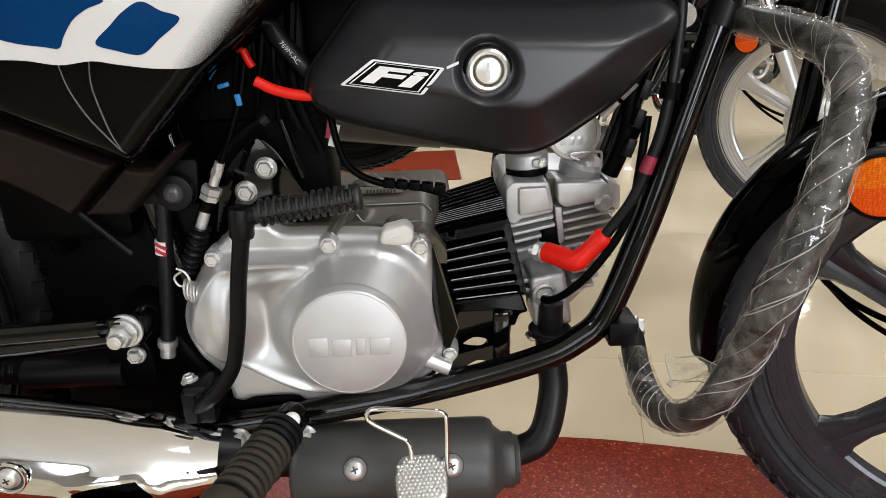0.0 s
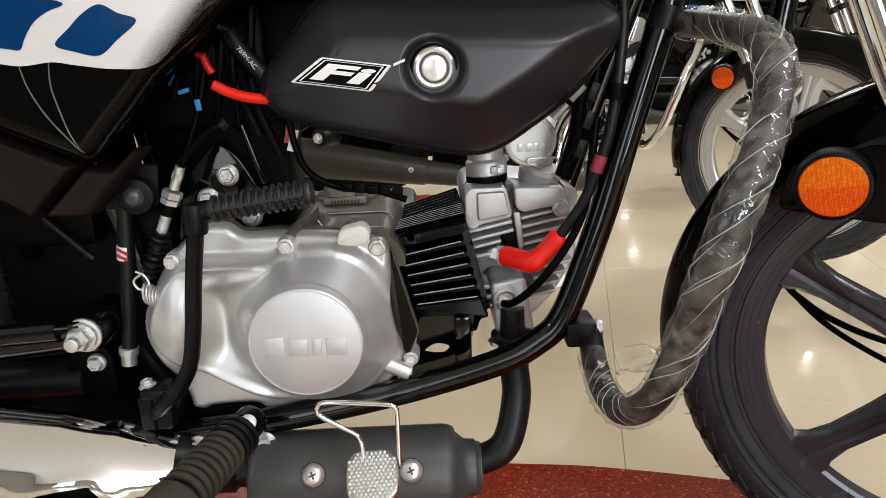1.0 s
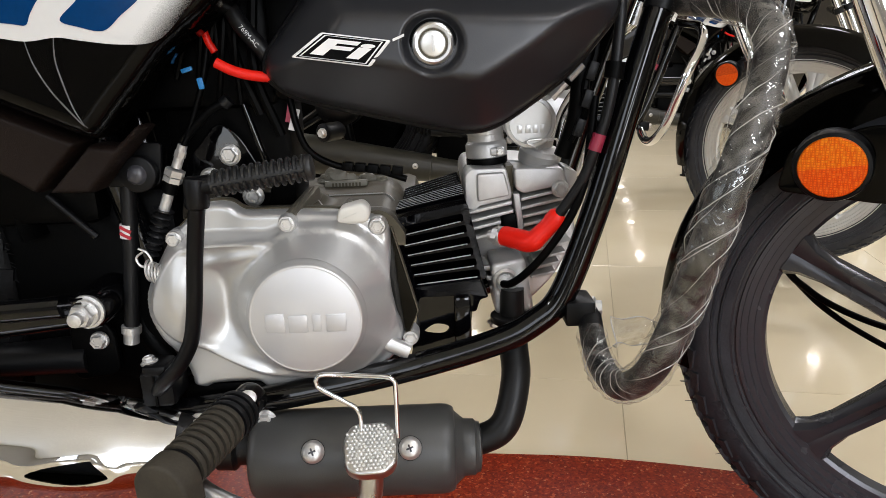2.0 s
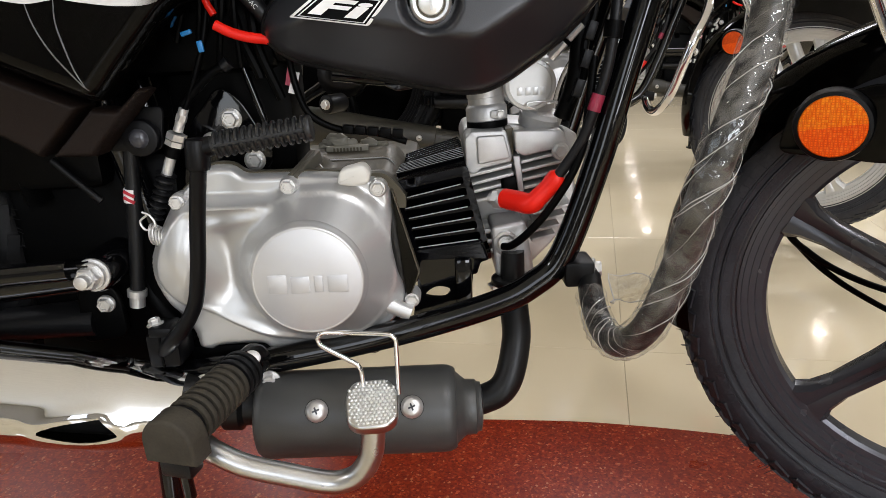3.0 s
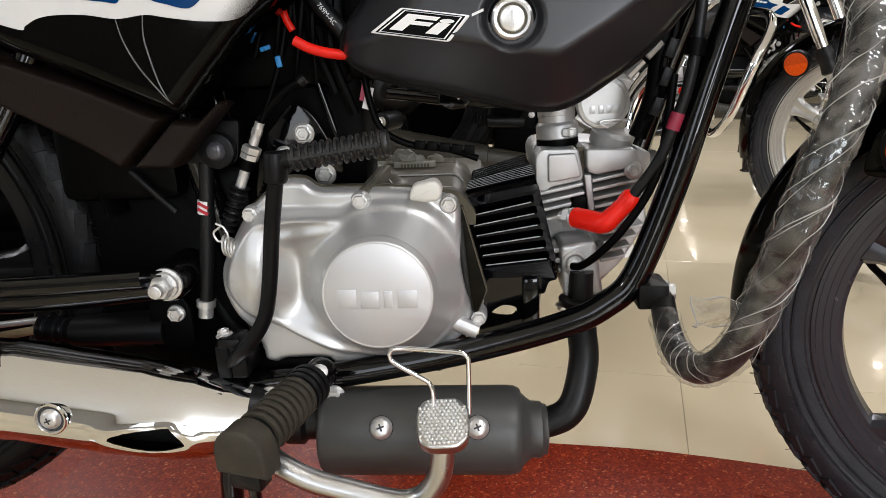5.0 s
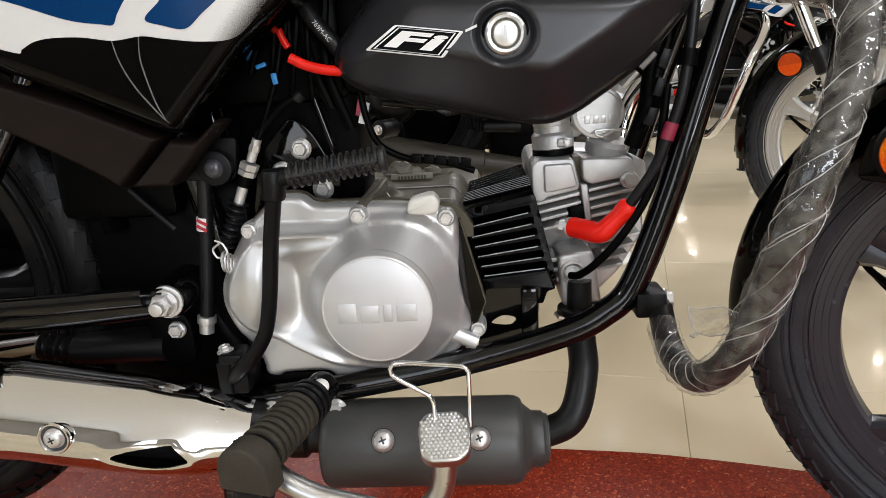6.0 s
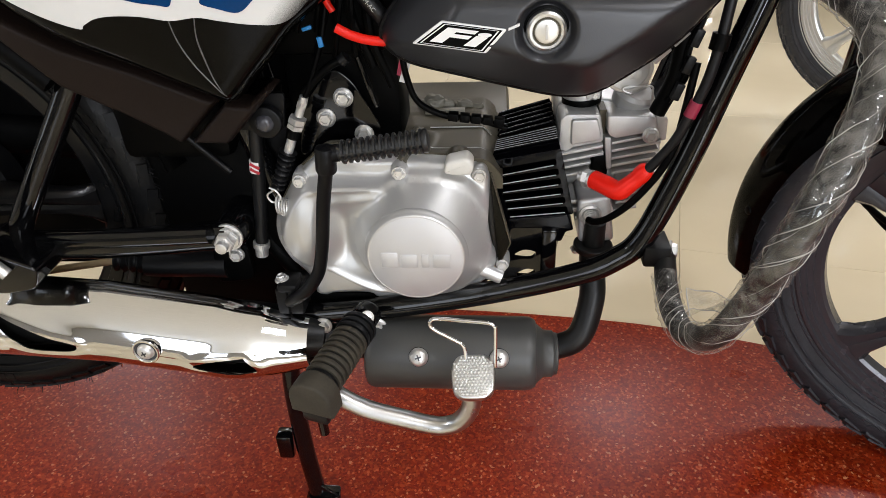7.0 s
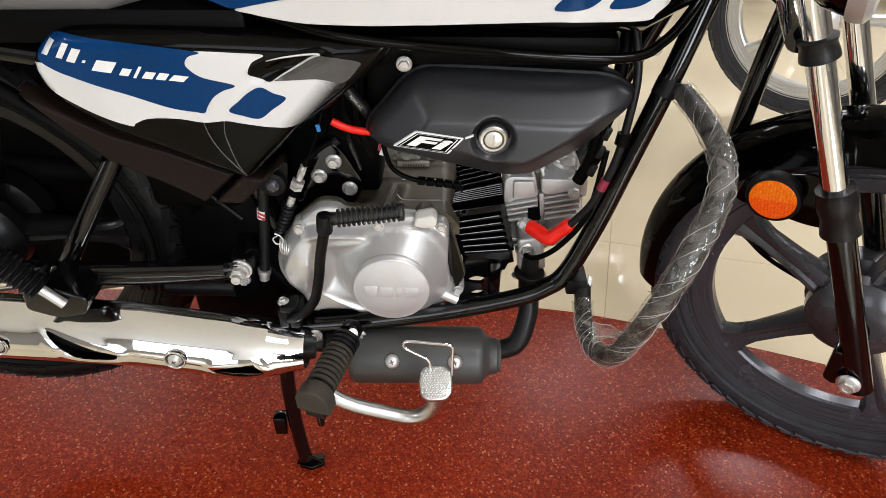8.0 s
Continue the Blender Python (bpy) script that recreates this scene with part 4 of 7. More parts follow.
    for k in range(3):
        lathe(bm, [(0.003, 0), (0.0068 - k * 0.0006, 0.0005), (0.0068 - k * 0.0006, 0.002), (0.003, 0.0028)], (0.186, -0.070 - 0.003 * k, 0.431), R_OUT, 16)
    part("sensor_body", bm, ZINC, sensor)
    # cylinder and head stand back from the covers, scaled about the camera's place at 4.5 s
    view_setback = Matrix.Translation((-0.0055, 0.0392, -0.0356)) @ Matrix.Scale(1.057, 4)
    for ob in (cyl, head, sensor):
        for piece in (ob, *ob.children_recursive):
            piece.data.transform(view_setback)
    # spark plug boot and lead
    part("spark_plug", lathe(bmesh.new(), [(0, -0.012), (0.0055, -0.012), (0.0055, 0.0), (0.0075, 0.001), (0.0075, 0.006), (0.0062, 0.007), (0.0062, 0.009), (0.0075, 0.010), (0.0075, 0.013), (0, 0.013)], (0.186, -0.042, 0.4680), (0.80, -0.60, 0.03), 16), ZINC, bike)
    axis = Vector((0.80, -0.60, 0.03)).normalized()
    for a, b, r, n in ((-0.006, 0.000, 0.0098, 6), (0.001, 0.003, 0.0102, 20)):
        part("plug_hexagon" if n == 6 else "plug_ring", sweep(bmesh.new(), [Vector((0.186, -0.042, 0.4680)) + axis * a, Vector((0.186, -0.042, 0.4680)) + axis * b], r, n), ZINC, bike)
    pts = smooth_path([(0.1900, -0.045, 0.4690), (0.2010, -0.058, 0.4685), (0.2120, -0.071, 0.4690), (0.2205, -0.0735, 0.4765), (0.2392, -0.0745, 0.4955)], 8)
    part("plug_boot", sweep(bmesh.new(), pts, lambda t: 0.0088 + 0.0014 * math.sin(min(0.25 + t * 0.9, 1) * math.pi) + (0.0010 if 0.88 < t < 0.985 else 0) - (0.0012 if t > 0.985 else 0), 20), RED_RUBBER, bike, "bright red rubber spark plug boot")
    tube("ignition_lead", [(0.232, -0.077, 0.489), (0.255, -0.082, 0.524), (0.266, -0.084, 0.552), (0.278, -0.084, 0.589), (0.286, -0.08, 0.640), (0.290, -0.07, 0.70), (0.28, -0.05, 0.76)], 0.0050, RUBBER, bike, "black rubber ignition lead", segs=14)
    part("lead_tape", sweep(bmesh.new(), [Vector((0.2665, -0.0842, 0.5535)), Vector((0.2712, -0.0842, 0.5680))], 0.0061, 14), RED_TAPE, bike, "crimson tape on the lead")
    part("lead_grommet", sweep(bmesh.new(), [Vector(p) for p in ((0.2825, -0.082, 0.615), (0.2845, -0.081, 0.629))], 0.0085, 14), DARK, bike)
    tube("sensor_lead", [(0.1875, -0.046, 0.420), (0.194, -0.056, 0.4235), (0.206, -0.070, 0.437), (0.224, -0.080, 0.460), (0.245, -0.083, 0.492), (0.257, -0.083, 0.52), (0.262, -0.08, 0.545), (0.27, -0.07, 0.60)], 0.0038, DARK, bike, segs=10)
    tube("wiring_loom", [(0.245, -0.05, 0.545), (0.256, -0.055, 0.58), (0.262, -0.055, 0.625), (0.275, -0.05, 0.68), (0.28, -0.04, 0.75)], 0.0085, DARK, bike, segs=10)
    tube("wiring_branch", [(0.25, -0.06, 0.56), (0.263, -0.064, 0.585), (0.262, -0.064, 0.61), (0.272, -0.06, 0.64), (0.268, -0.06, 0.67)], 0.0034, DARK, bike, segs=8)
    for p in ((0.256, -0.07, 0.573), (0.2625, -0.07, 0.598), (0.267, -0.068, 0.622)):
        part("wiring_connector", box(bmesh.new(), (-0.004, -0.004, -0.008), (0.004, 0.004, 0.008), 0.001, pose(*p, 0, 18, 0)), MATTE_BLACK, bike)
    for p, q in (((0.232, -0.062, 0.60), (0.244, -0.064, 0.613)), ((0.247, -0.064, 0.616), (0.259, -0.064, 0.628))):
        part("cable_clip", sweep(bmesh.new(), [Vector(p), Vector(q)], 0.0045, 8), FRAME_ALU, bike)
    # intake: rubber hose, inlet neck, filler cap of the head
    bm = lathe(bmesh.new(), [(0, 0), (0.022, 0), (0.022, 0.008), (0.018, 0.010), (0.018, 0.035), (0.021, 0.037), (0.021, 0.055), (0, 0.055)], (0.176, -0.015, 0.533), (-0.05, 0, 1), 28)
    neck = part("inlet_neck", bm, CAST_ALU, bike, "cast inlet neck with black gasket")
    part("neck_gasket", lathe(bmesh.new(), rounded(0.0235, 0.006, 0.001), (0.1757, -0.015, 0.543), (-0.05, 0, 1), 28), DARK, neck)
    part("neck_flange", lathe(bmesh.new(), [(0, 0), (0.0215, 0), (0.0235, 0.0015), (0.0235, 0.012), (0.0225, 0.0135), (0.0205, 0.0155), (0.0200, 0.030), (0, 0.030)], (0.1755, -0.015, 0.5485), (-0.05, 0, 1), 36), CAST_ALU, neck)
    part("flange_ear", box(bmesh.new(), (0.1775, -0.0420, 0.5520), (0.1935, -0.025, 0.5590), 0.002), CAST_ALU, neck)
    hex_bolt("flange_bolt", (0.1875, -0.0415, 0.5560), R_OUT, 0.0030, neck)
    slim = Matrix.Translation((0.1755, -0.018, 0.558)) @ Matrix.Diagonal((0.86, 0.86, 1.08, 1)) @ Matrix.Translation((-0.1757, 0.015, -0.563))
    for piece in (neck, *neck.children_recursive):
        piece.data.transform(slim)
    bm = lathe(bmesh.new(), [(0, -0.006), (0.020, -0.006), (0.021, 0.006), (0.018, 0.010), (0.015, 0.0105), (0, 0.0105)], (0.226, -0.024, 0.541), (0.25, -0.25, 1), 28)
    box(bm, (-0.013, -0.004, 0.009), (0.013, 0.004, 0.018), 0.002, Matrix.Translation((0.226, -0.024, 0.541)) @ frame_of((0.25, -0.25, 1)))
    tappet = part("tappet_cap", bm, CAST_ALU, bike, "round cast tappet cover")
    disc = part("throttle_body_disc", lathe(bmesh.new(), [(0, 0), (0.0245, 0), (0.0245, 0.010), (0.0235, 0.0115), (0.0205, 0.0120), (0.0200, 0.0112), (0, 0.0112)], (0.2155, -0.028, 0.576), R_OUT, 40), COVER_ALU, bike, "round satin aluminium throttle body cap")
    for x in (-0.013, -0.005, 0.002, 0.009):
        part("raised_mark", box(bmesh.new(), (0.2155 + x, -0.0394, 0.566), (0.2155 + x + 0.0052, -0.0388, 0.5735), 0.0003), COVER_ALU, disc)
    bail = tube("wire_bail", [(0.219, -0.046, 0.5535), (0.212, -0.046, 0.5565), (0.2125, -0.045, 0.5595), (0.222, -0.045, 0.5605), (0.236, -0.045, 0.5603), (0.2395, -0.045, 0.559), (0.2402, -0.045, 0.555), (0.2405, -0.044, 0.541)], 0.0011, ZINC, bike, segs=8)
    # inlet parts pushed back along the same camera sight lines
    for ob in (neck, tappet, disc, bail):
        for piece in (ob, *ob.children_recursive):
            piece.data.transform(view_setback)


def build_exhaust(bike):
    pipe = tube("exhaust_pipe", [(0.1965, -0.038, 0.372), (0.1970, -0.048, 0.352), (0.1965, -0.064, 0.325), (0.184, -0.081, 0.287), (0.160, -0.083, 0.271), (0.12, -0.085, 0.268), (0.0, -0.085, 0.268), (-0.09, -0.085, 0.284), (-0.16, -0.10, 0.305)],
                0.0148, EXHAUST, bike, "matte black exhaust pipe", segs=22)
    part("pipe_flange", lathe(bmesh.new(), [(0, -0.012), (0.0125, -0.012), (0.0125, 0.0), (0.0215, 0.0002), (0.0220, 0.001), (0.0220, 0.006), (0.0212, 0.0068), (0.0125, 0.007), (0.0118, 0.035), (0, 0.035)], (0.1970, -0.036, 0.377), (0.02, 0, 1), 28), EXHAUST, pipe)
    for dx in (-0.018, 0.018):
        hex_bolt("flange_nut", (0.1970 + dx, -0.036, 0.377), (0, 0, -1), 0.005, pipe)
    bm = bmesh.new()
    prof = [(0.0, 0.0), (0.018, 0.0), (0.034, 0.0004), (0.0385, 0.0022), (0.0415, 0.0060), (0.0425, 0.011), (0.0425, 0.181), (0.0418, 0.1875), (0.0395, 0.1925), (0.0375, 0.1940), (0.0355, 0.1940), (0.0345, 0.1950), (0.0300, 0.2000), (0.0272, 0.2035), (0.0268, 0.2130), (0.0245, 0.2150), (0.0238, 0.2185), (0.0165, 0.2200), (0, 0.2200)]
    lathe(bm, prof, (-0.0620, -0.096, 0.2735), (1, 0, -0.012), 56)
    can = part("heat_shield", bm, SHIELD, bike, "dark grey cylindrical exhaust heat shield")
    for x, z in ((0.0015, 0.2958), (0.0905, 0.2948)):
        part("screw_dimple", lathe(bmesh.new(), [(0.0095, 0), (0.0112, 0), (0.0112, 0.0006), (0.0095, 0.0006)], (x, -0.1322, z), (0, -1, 0.60), 24), DARK, can)
        cross_screw("shield_screw", (x, -0.1322, z), (0, -1, 0.60), 0.0098, can)
    part("rear_collar", lathe(bmesh.new(), [(0, 0), (0.022, 0), (0.026, 0.004), (0.026, 0.02), (0.021, 0.024), (0.021, 0.04), (0, 0.04)], (-0.100, -0.088, 0.284), (1, 0, -0.06), 24), EXHAUST, can)
    # muffler body and its chrome cover
    part("muffler", sweep(bmesh.new(), smooth_path([(-0.11, -0.098, 0.296), (-0.2, -0.105, 0.308), (-0.40, -0.108, 0.335), (-0.7, -0.11, 0.36), (-1.02, -0.11, 0.385)], 8),
                                 lambda t: 0.022 + 0.014 * min(1, t * 5), 24), EXHAUST, bike, "black muffler under a chrome cover")

    def mid(x):
        return np.interp(x, [-1.03, -0.54, -0.34, -0.22, -0.144, -0.10], [0.385, 0.347, 0.331, 0.3100, 0.299, 0.296])

    def half(x):
        return np.interp(x, [-1.03, -0.54, -0.34, -0.22, -0.17, -0.144, -0.10], [0.052, 0.050, 0.0495, 0.0500, 0.043, 0.035, 0.025])

    GAUGE, SLANT = 0.055, 1.22   # the upper half is flattened towards a slant

    def angle_of(x, z):
        """Place along the cover's girth, in metres, of a point at height z."""
        up = max(-0.99, min(0.99, (z - float(mid(x))) / float(half(x))))
        return float(math.asin(up ** (1 / SLANT) if up > 0 else up) * GAUGE)

    HOLES = [[(x, angle_of(x, z)) for x, z in closed_curve(pts, 4)] for pts in
             ([(-0.243, 0.3030), (-0.222, 0.3115), (-0.190, 0.3135), (-0.184, 0.310), (-0.175, 0.2965), (-0.180, 0.2925), (-0.207, 0.2915)],
              [(-0.455, 0.366), (-0.430, 0.357), (-0.395, 0.343), (-0.368, 0.3345), (-0.370, 0.326), (-0.395, 0.325), (-0.420, 0.329), (-0.436, 0.343)],
              [(-0.70, 0.385), (-0.66, 0.377), (-0.61, 0.366), (-0.575, 0.352), (-0.58, 0.345), (-0.62, 0.347), (-0.66, 0.355)])]

    def relief(x, g, d):
        """Relief over the cover's round section: a crease along it and raised lips round the slots."""
        crease = -0.0013 * np.exp(-((g + 0.004 + 0.03 * (x + 0.29)) / 0.0055) ** 2) * ease((-0.225 - x) / 0.03)
        lip = sum(0.0017 * np.exp(-((rim_distance(x, g, h) - 0.007) / 0.0075) ** 2) for h in HOLES)
        return crease + lip

    top_g, low_g = GAUGE * radians(86), -GAUGE * radians(104)
    bm = panel(bmesh.new(), [(-0.122, low_g), (-0.122, top_g), (-1.03, top_g), (-1.03, low_g)], relief, 0.0027, holes=HOLES, back=0)
    for v in bm.verts:
        x, off, a = v.co.x, v.co.y, v.co.z / GAUGE
        deep = 0.030 + 0.026 * float(ease((-x - 0.09) / 0.12))
        out, up = math.cos(a), math.sin(a)
        if up > 0:
            out, up = math.copysign(abs(out) ** SLANT, out), up ** SLANT
        v.co = (x, -0.106 - (deep + off) * out, float(mid(x)) + (float(half(x)) + 0.002 * max(0, up) + off) * up)
    bmesh.ops.recalc_face_normals(bm, faces=bm.faces[:])
    bmesh.ops.solidify(bm, geom=bm.faces[:], thickness=0.0016)
    cover = part("muffler_cover", bm, CHROME, bike, "bright chrome muffler cover with slots", angle=60)
    for x in (-0.288, -0.52):
        z = float(mid(x)) + 0.006
        part("screw_cup", lathe(bmesh.new(), [(0.0118, 0), (0.0150, 0), (0.0152, 0.0022), (0.0143, 0.0034), (0.0130, 0.0034), (0.0120, 0.0022), (0.0118, 0)], (x, -0.1622, z), (0, -1, 0.05), 32), CHROME, cover)
        part("cup_floor", lathe(bmesh.new(), [(0, 0), (0.0119, 0), (0.0119, 0.0006), (0, 0.0006)], (x, -0.1626, z), (0, -1, 0.05), 24), RIM_GREY, cover)
        cross_screw("cover_screw", (x, -0.1628, z), (0, -1, 0.05), 0.0088, cover)


def build_frame(bike):
    right = [(-0.17, -0.085, 0.315), (-0.10, -0.085, 0.322), (-0.024, -0.085, 0.3305), (0.081, -0.085, 0.350), (0.172, -0.085, 0.374), (0.213, -0.085, 0.394), (0.240, -0.084, 0.422), (0.271, -0.080, 0.503), (0.296, -0.074, 0.584), (0.337, -0.058, 0.708), (0.375, -0.03, 0.82)]
    for s in (1, -1):
        tube("cradle_tube", [(x, y * s, z) for x, y, z in right], 0.0128, FRAME_BLACK, bike, "gloss black frame tube", segs=20)
    tube("backbone_tube", [(0.40, 0, 0.88), (0.2, 0, 0.80), (0.0, 0, 0.76), (-0.2, 0, 0.72)], 0.024, FRAME_BLACK, bike, segs=18)
    tube("head_tube", [(0.335, 0, 0.97), (0.40, 0, 0.80)], 0.028, FRAME_BLACK, bike, per=2, segs=20)
    for s in (-1, 1):
        tube("seat_rail", [(0.0, 0.07 * s, 0.72), (-0.2, 0.085 * s, 0.70), (-0.45, 0.09 * s, 0.735), (-0.8, 0.085 * s, 0.79)], 0.012, FRAME_BLACK, bike, segs=14)
        tube("rear_frame_tube", [(-0.15, 0.025 * s, 0.42), (-0.17, 0.04 * s, 0.52), (-0.2, 0.05 * s, 0.69)], 0.014, FRAME_BLACK, bike, segs=14)
        tube("stay_tube", [(-0.215, 0.10 * s, 0.436), (-0.30, 0.10 * s, 0.432), (-0.40, 0.10 * s, 0.4285), (-0.428, 0.10 * s, 0.4275)], 0.0105, FRAME_BLACK, bike, "gloss black welded stay", segs=16)
        tube("stay_upright", [(-0.436, 0.10 * s, 0.425), (-0.40, 0.097 * s, 0.478), (-0.321, 0.080 * s, 0.599), (-0.29, 0.068 * s, 0.66)], 0.0125, FRAME_BLACK, bike, "gloss black frame stay", segs=16)
        tube("pivot_plate_tube", [(-0.14, 0.03 * s, 0.33), (-0.18, 0.02 * s, 0.38), (-0.18, 0.02 * s, 0.45), (-0.16, 0.02 * s, 0.56)], 0.012, DARK, bike, segs=14)
    # engine mounting plate with three bolts
    plate = part("engine_mount_plate", prism(bmesh.new(), corner_curve([(-0.128, 0.490), (-0.115, 0.550), (-0.080, 0.590), (-0.06, 0.575), (-0.032, 0.520), (-0.05, 0.490)], 0.012), -0.026, -0.020, 0.0015), FRAME_BLACK, bike, "black steel engine mounting plate")
    for p in ((-0.071, -0.026, 0.557), (-0.053, -0.026, 0.516), (-0.092, -0.026, 0.535)):
        hex_bolt("mount_bolt", p, R_OUT, 0.0073, plate)
    tube("brace_rod", [(-0.052, -0.030, 0.605), (-0.036, -0.030, 0.548)], 0.0035, FRAME_BLACK, bike, per=2, segs=10)
    tube("panel_stay_rod", [(-0.231, -0.062, 0.531), (-0.193, -0.062, 0.490)], 0.0036, MATTE_BLACK, bike, per=2, segs=10)
    for x, z in ((-0.045, 0.655), (-0.028, 0.635)):
        tube("harness_strand", [(x, -0.045, z + 0.07), (x - 0.005, -0.05, z), (x + 0.012, -0.045, z - 0.06)], 0.0045, DARK, bike, segs=8)
    part("front_engine_bracket", panel(bmesh.new(), corner_curve([(0.104, 0.41), (0.158, 0.41), (0.152, 0.350), (0.10, 0.335), (0.09, 0.33)], 0.004), lambda x, z, d: -0.046 + 0 * x, 0.006,
               holes=[closed_curve([(0.107, 0.372), (0.118, 0.381), (0.132, 0.378), (0.127, 0.369)], 4), closed_curve([(0.11, 0.347), (0.122, 0.355), (0.133, 0.352), (0.124, 0.345)], 4)], back=0.006), FRAME_BLACK, bike, "black steel bracket with two slots")
    part("bracket_post", box(bmesh.new(), (0.138, -0.052, 0.35), (0.155, -0.03, 0.41), 0.003), FRAME_BLACK, bike)
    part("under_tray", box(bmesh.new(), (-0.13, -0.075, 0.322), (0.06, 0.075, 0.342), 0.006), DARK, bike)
    for x in (-0.110, -0.047):
        hex_bolt("tray_bolt", (x, -0.0985, 0.3125), (0, -1, 0.1), 0.0070, bike)
    # swingarm, pivot and chain side
    for s in (-1, 1):
        tube("swingarm_tube", [(-0.2, 0.085 * s, 0.427), (-0.36, 0.09 * s, 0.418), (-0.6, 0.10 * s, 0.43)], 0.0165, FRAME_BLACK, bike, "gloss black swingarm tube", segs=18)
    piv = part("swingarm_pivot", lathe(bmesh.new(), [(0, -0.19), (0.019, -0.19), (0.019, 0), (0.016, 0.004), (0, 0.004)], (-0.2, -0.086, 0.427), R_OUT, 24), FRAME_BLACK, bike)
    part("pivot_washer", lathe(bmesh.new(), rounded(0.0162, 0.004, 0.001), (-0.2, -0.089, 0.427), R_OUT, 24), ZINC, piv)
    hex_bolt("pivot_nut", (-0.2, -0.092, 0.427), R_OUT, 0.0112, piv, washer=1.2, head=1.0, label="large zinc plated pivot nut")
    part("pivot_thread", lathe(bmesh.new(), rounded(0.0065, 0.012, 0.001), (-0.2, -0.104, 0.427), R_OUT, 16), ZINC, piv)
    hex_bolt("bracket_bolt", (-0.207, -0.064, 0.388), R_OUT, 0.0072, bike, washer=1.25)
    part("brake_bracket", prism(bmesh.new(), corner_curve([(-0.235, 0.41), (-0.207, 0.412), (-0.194, 0.395), (-0.193, 0.35), (-0.24, 0.345)], 0.012), -0.062, -0.054, 0.002), DARK, bike)
    for x, z, n in ((-0.075, 0.66, 4), (-0.06, 0.635, 3)):
        for k in range(n):
            tube("cable", [(x + 0.012 * k, -0.05 + 0.004 * k, z + 0.09), (x - 0.006 + 0.010 * k, -0.055, z + 0.03), (x - 0.03 + 0.02 * k, -0.045, z - 0.03)], 0.003, DARK, bike, segs=8)


def build_left_hardware(bike):
    """Brake rod, stop-switch cable, boots and clamps behind the side panel."""
    rod = tube("stop_rod", [(-0.160, -0.052, 0.548), (-0.168, -0.052, 0.48), (-0.180, -0.052, 0.395)], 0.0072, RUBBER, bike, "black sleeved rod with striped tape", per=4, segs=14)
    bm = sweep(bmesh.new(), [Vector((-0.1668, -0.052, 0.499)), Vector((-0.1685, -0.052, 0.486))], 0.0078, 14)
    part("striped_tape", bm, WHITE_TAPE, rod)
    for k in range(2):
        t = 0.2 + k * 0.45
        p = Vector((-0.1668, -0.052, 0.499)).lerp(Vector((-0.1685, -0.052, 0.486)), t + 0.1)
        part("tape_stripe", box(bmesh.new(), (-0.0055, -0.0004, -0.0014), (0.0055, 0.0016, 0.0014), 0, pose(p.x, p.y - 0.0078, p.z, 0, 32, 0)), STRIPE_RED, rod)
    part("rod_end", lathe(bmesh.new(), [(0, 0), (0.0075, 0), (0.0075, 0.010), (0.0095, 0.011), (0.0095, 0.018), (0.006, 0.019), (0.006, 0.026), (0, 0.026)], (-0.183, -0.052, 0.379), (0.15, 0, 1), 16), ZINC, rod)
    washer = part("panel_bolt_washer", lathe(bmesh.new(), rounded(0.017, 0.012, 0.003), (-0.143, -0.060, 0.548), R_OUT, 26), MATTE_BLACK, bike, "black rubber-bushed panel screw")
    cross_screw("panel_screw", (-0.143, -0.072, 0.548), R_OUT, 0.0085, washer, RIM_GREY)
    part("panel_tab", prism(bmesh.new(), corner_curve([(-0.178, 0.536), (-0.145, 0.575), (-0.122, 0.575), (-0.128, 0.535)], 0.006), -0.060, -0.055, 0.001), MATTE_BLACK, bike)
    cable = tube("brake_cable", [(-0.070, -0.055, 0.66), (-0.078, -0.06, 0.625), (-0.094, -0.062, 0.585), (-0.103, -0.063, 0.567)], 0.0028, DARK, bike, segs=10)
    bm = bmesh.new()
    d = Vector((-0.40, 0, -0.92)).normalized()
    top = Vector((-0.1015, -0.063, 0.572))
    for r, a, b, n in ((0.0045, 0.0, 0.022, 16), (0.0052, 0.006, 0.012, 6), (0.0092, 0.024, 0.030, 6), (0.0088, 0.031, 0.036, 6), (0.0050, 0.046, 0.066, 16)):
        sweep(bm, [top + d * a, top + d * b], r, n)
    part("cable_adjuster", bm, ZINC, cable, "zinc plated cable adjuster with lock nuts")
    pts = [top + d * (0.064 + 0.045 * k / 40) for k in range(41)]
    part("cable_bellows", sweep(bmesh.new(), pts, lambda t: 0.0075 + 0.0022 * math.cos(t * 2 * math.pi * 7) - 0.002 * t, 16), RUBBER, cable)
    part("cable_sleeve", sweep(bmesh.new(), [top + d * 0.036, top + d * 0.047], 0.0068, 14), DARK, cable)
    part("blue_clip", box(bmesh.new(), (-0.0026, -0.0015, -0.005), (0.0026, 0.0015, 0.005), 0.001, pose(-0.078, -0.064, 0.625, 0, -8, 0)), BLUE_CLIP, bike, "bright blue plastic cable clip")
    part("blue_clip", box(bmesh.new(), (-0.005, -0.002, -0.002), (0.005, 0.002, 0.002), 0.001, pose(-0.090, -0.060, 0.637, 0, -15, 0)), BLUE_CLIP, bike)
    tube("red_hose", [(-0.075, -0.055, 0.69), (-0.072, -0.058, 0.674), (-0.069, -0.058, 0.661), (-0.064, -0.058, 0.651)], 0.0034, RED_RUBBER, bike, "bright red rubber hose", segs=12)
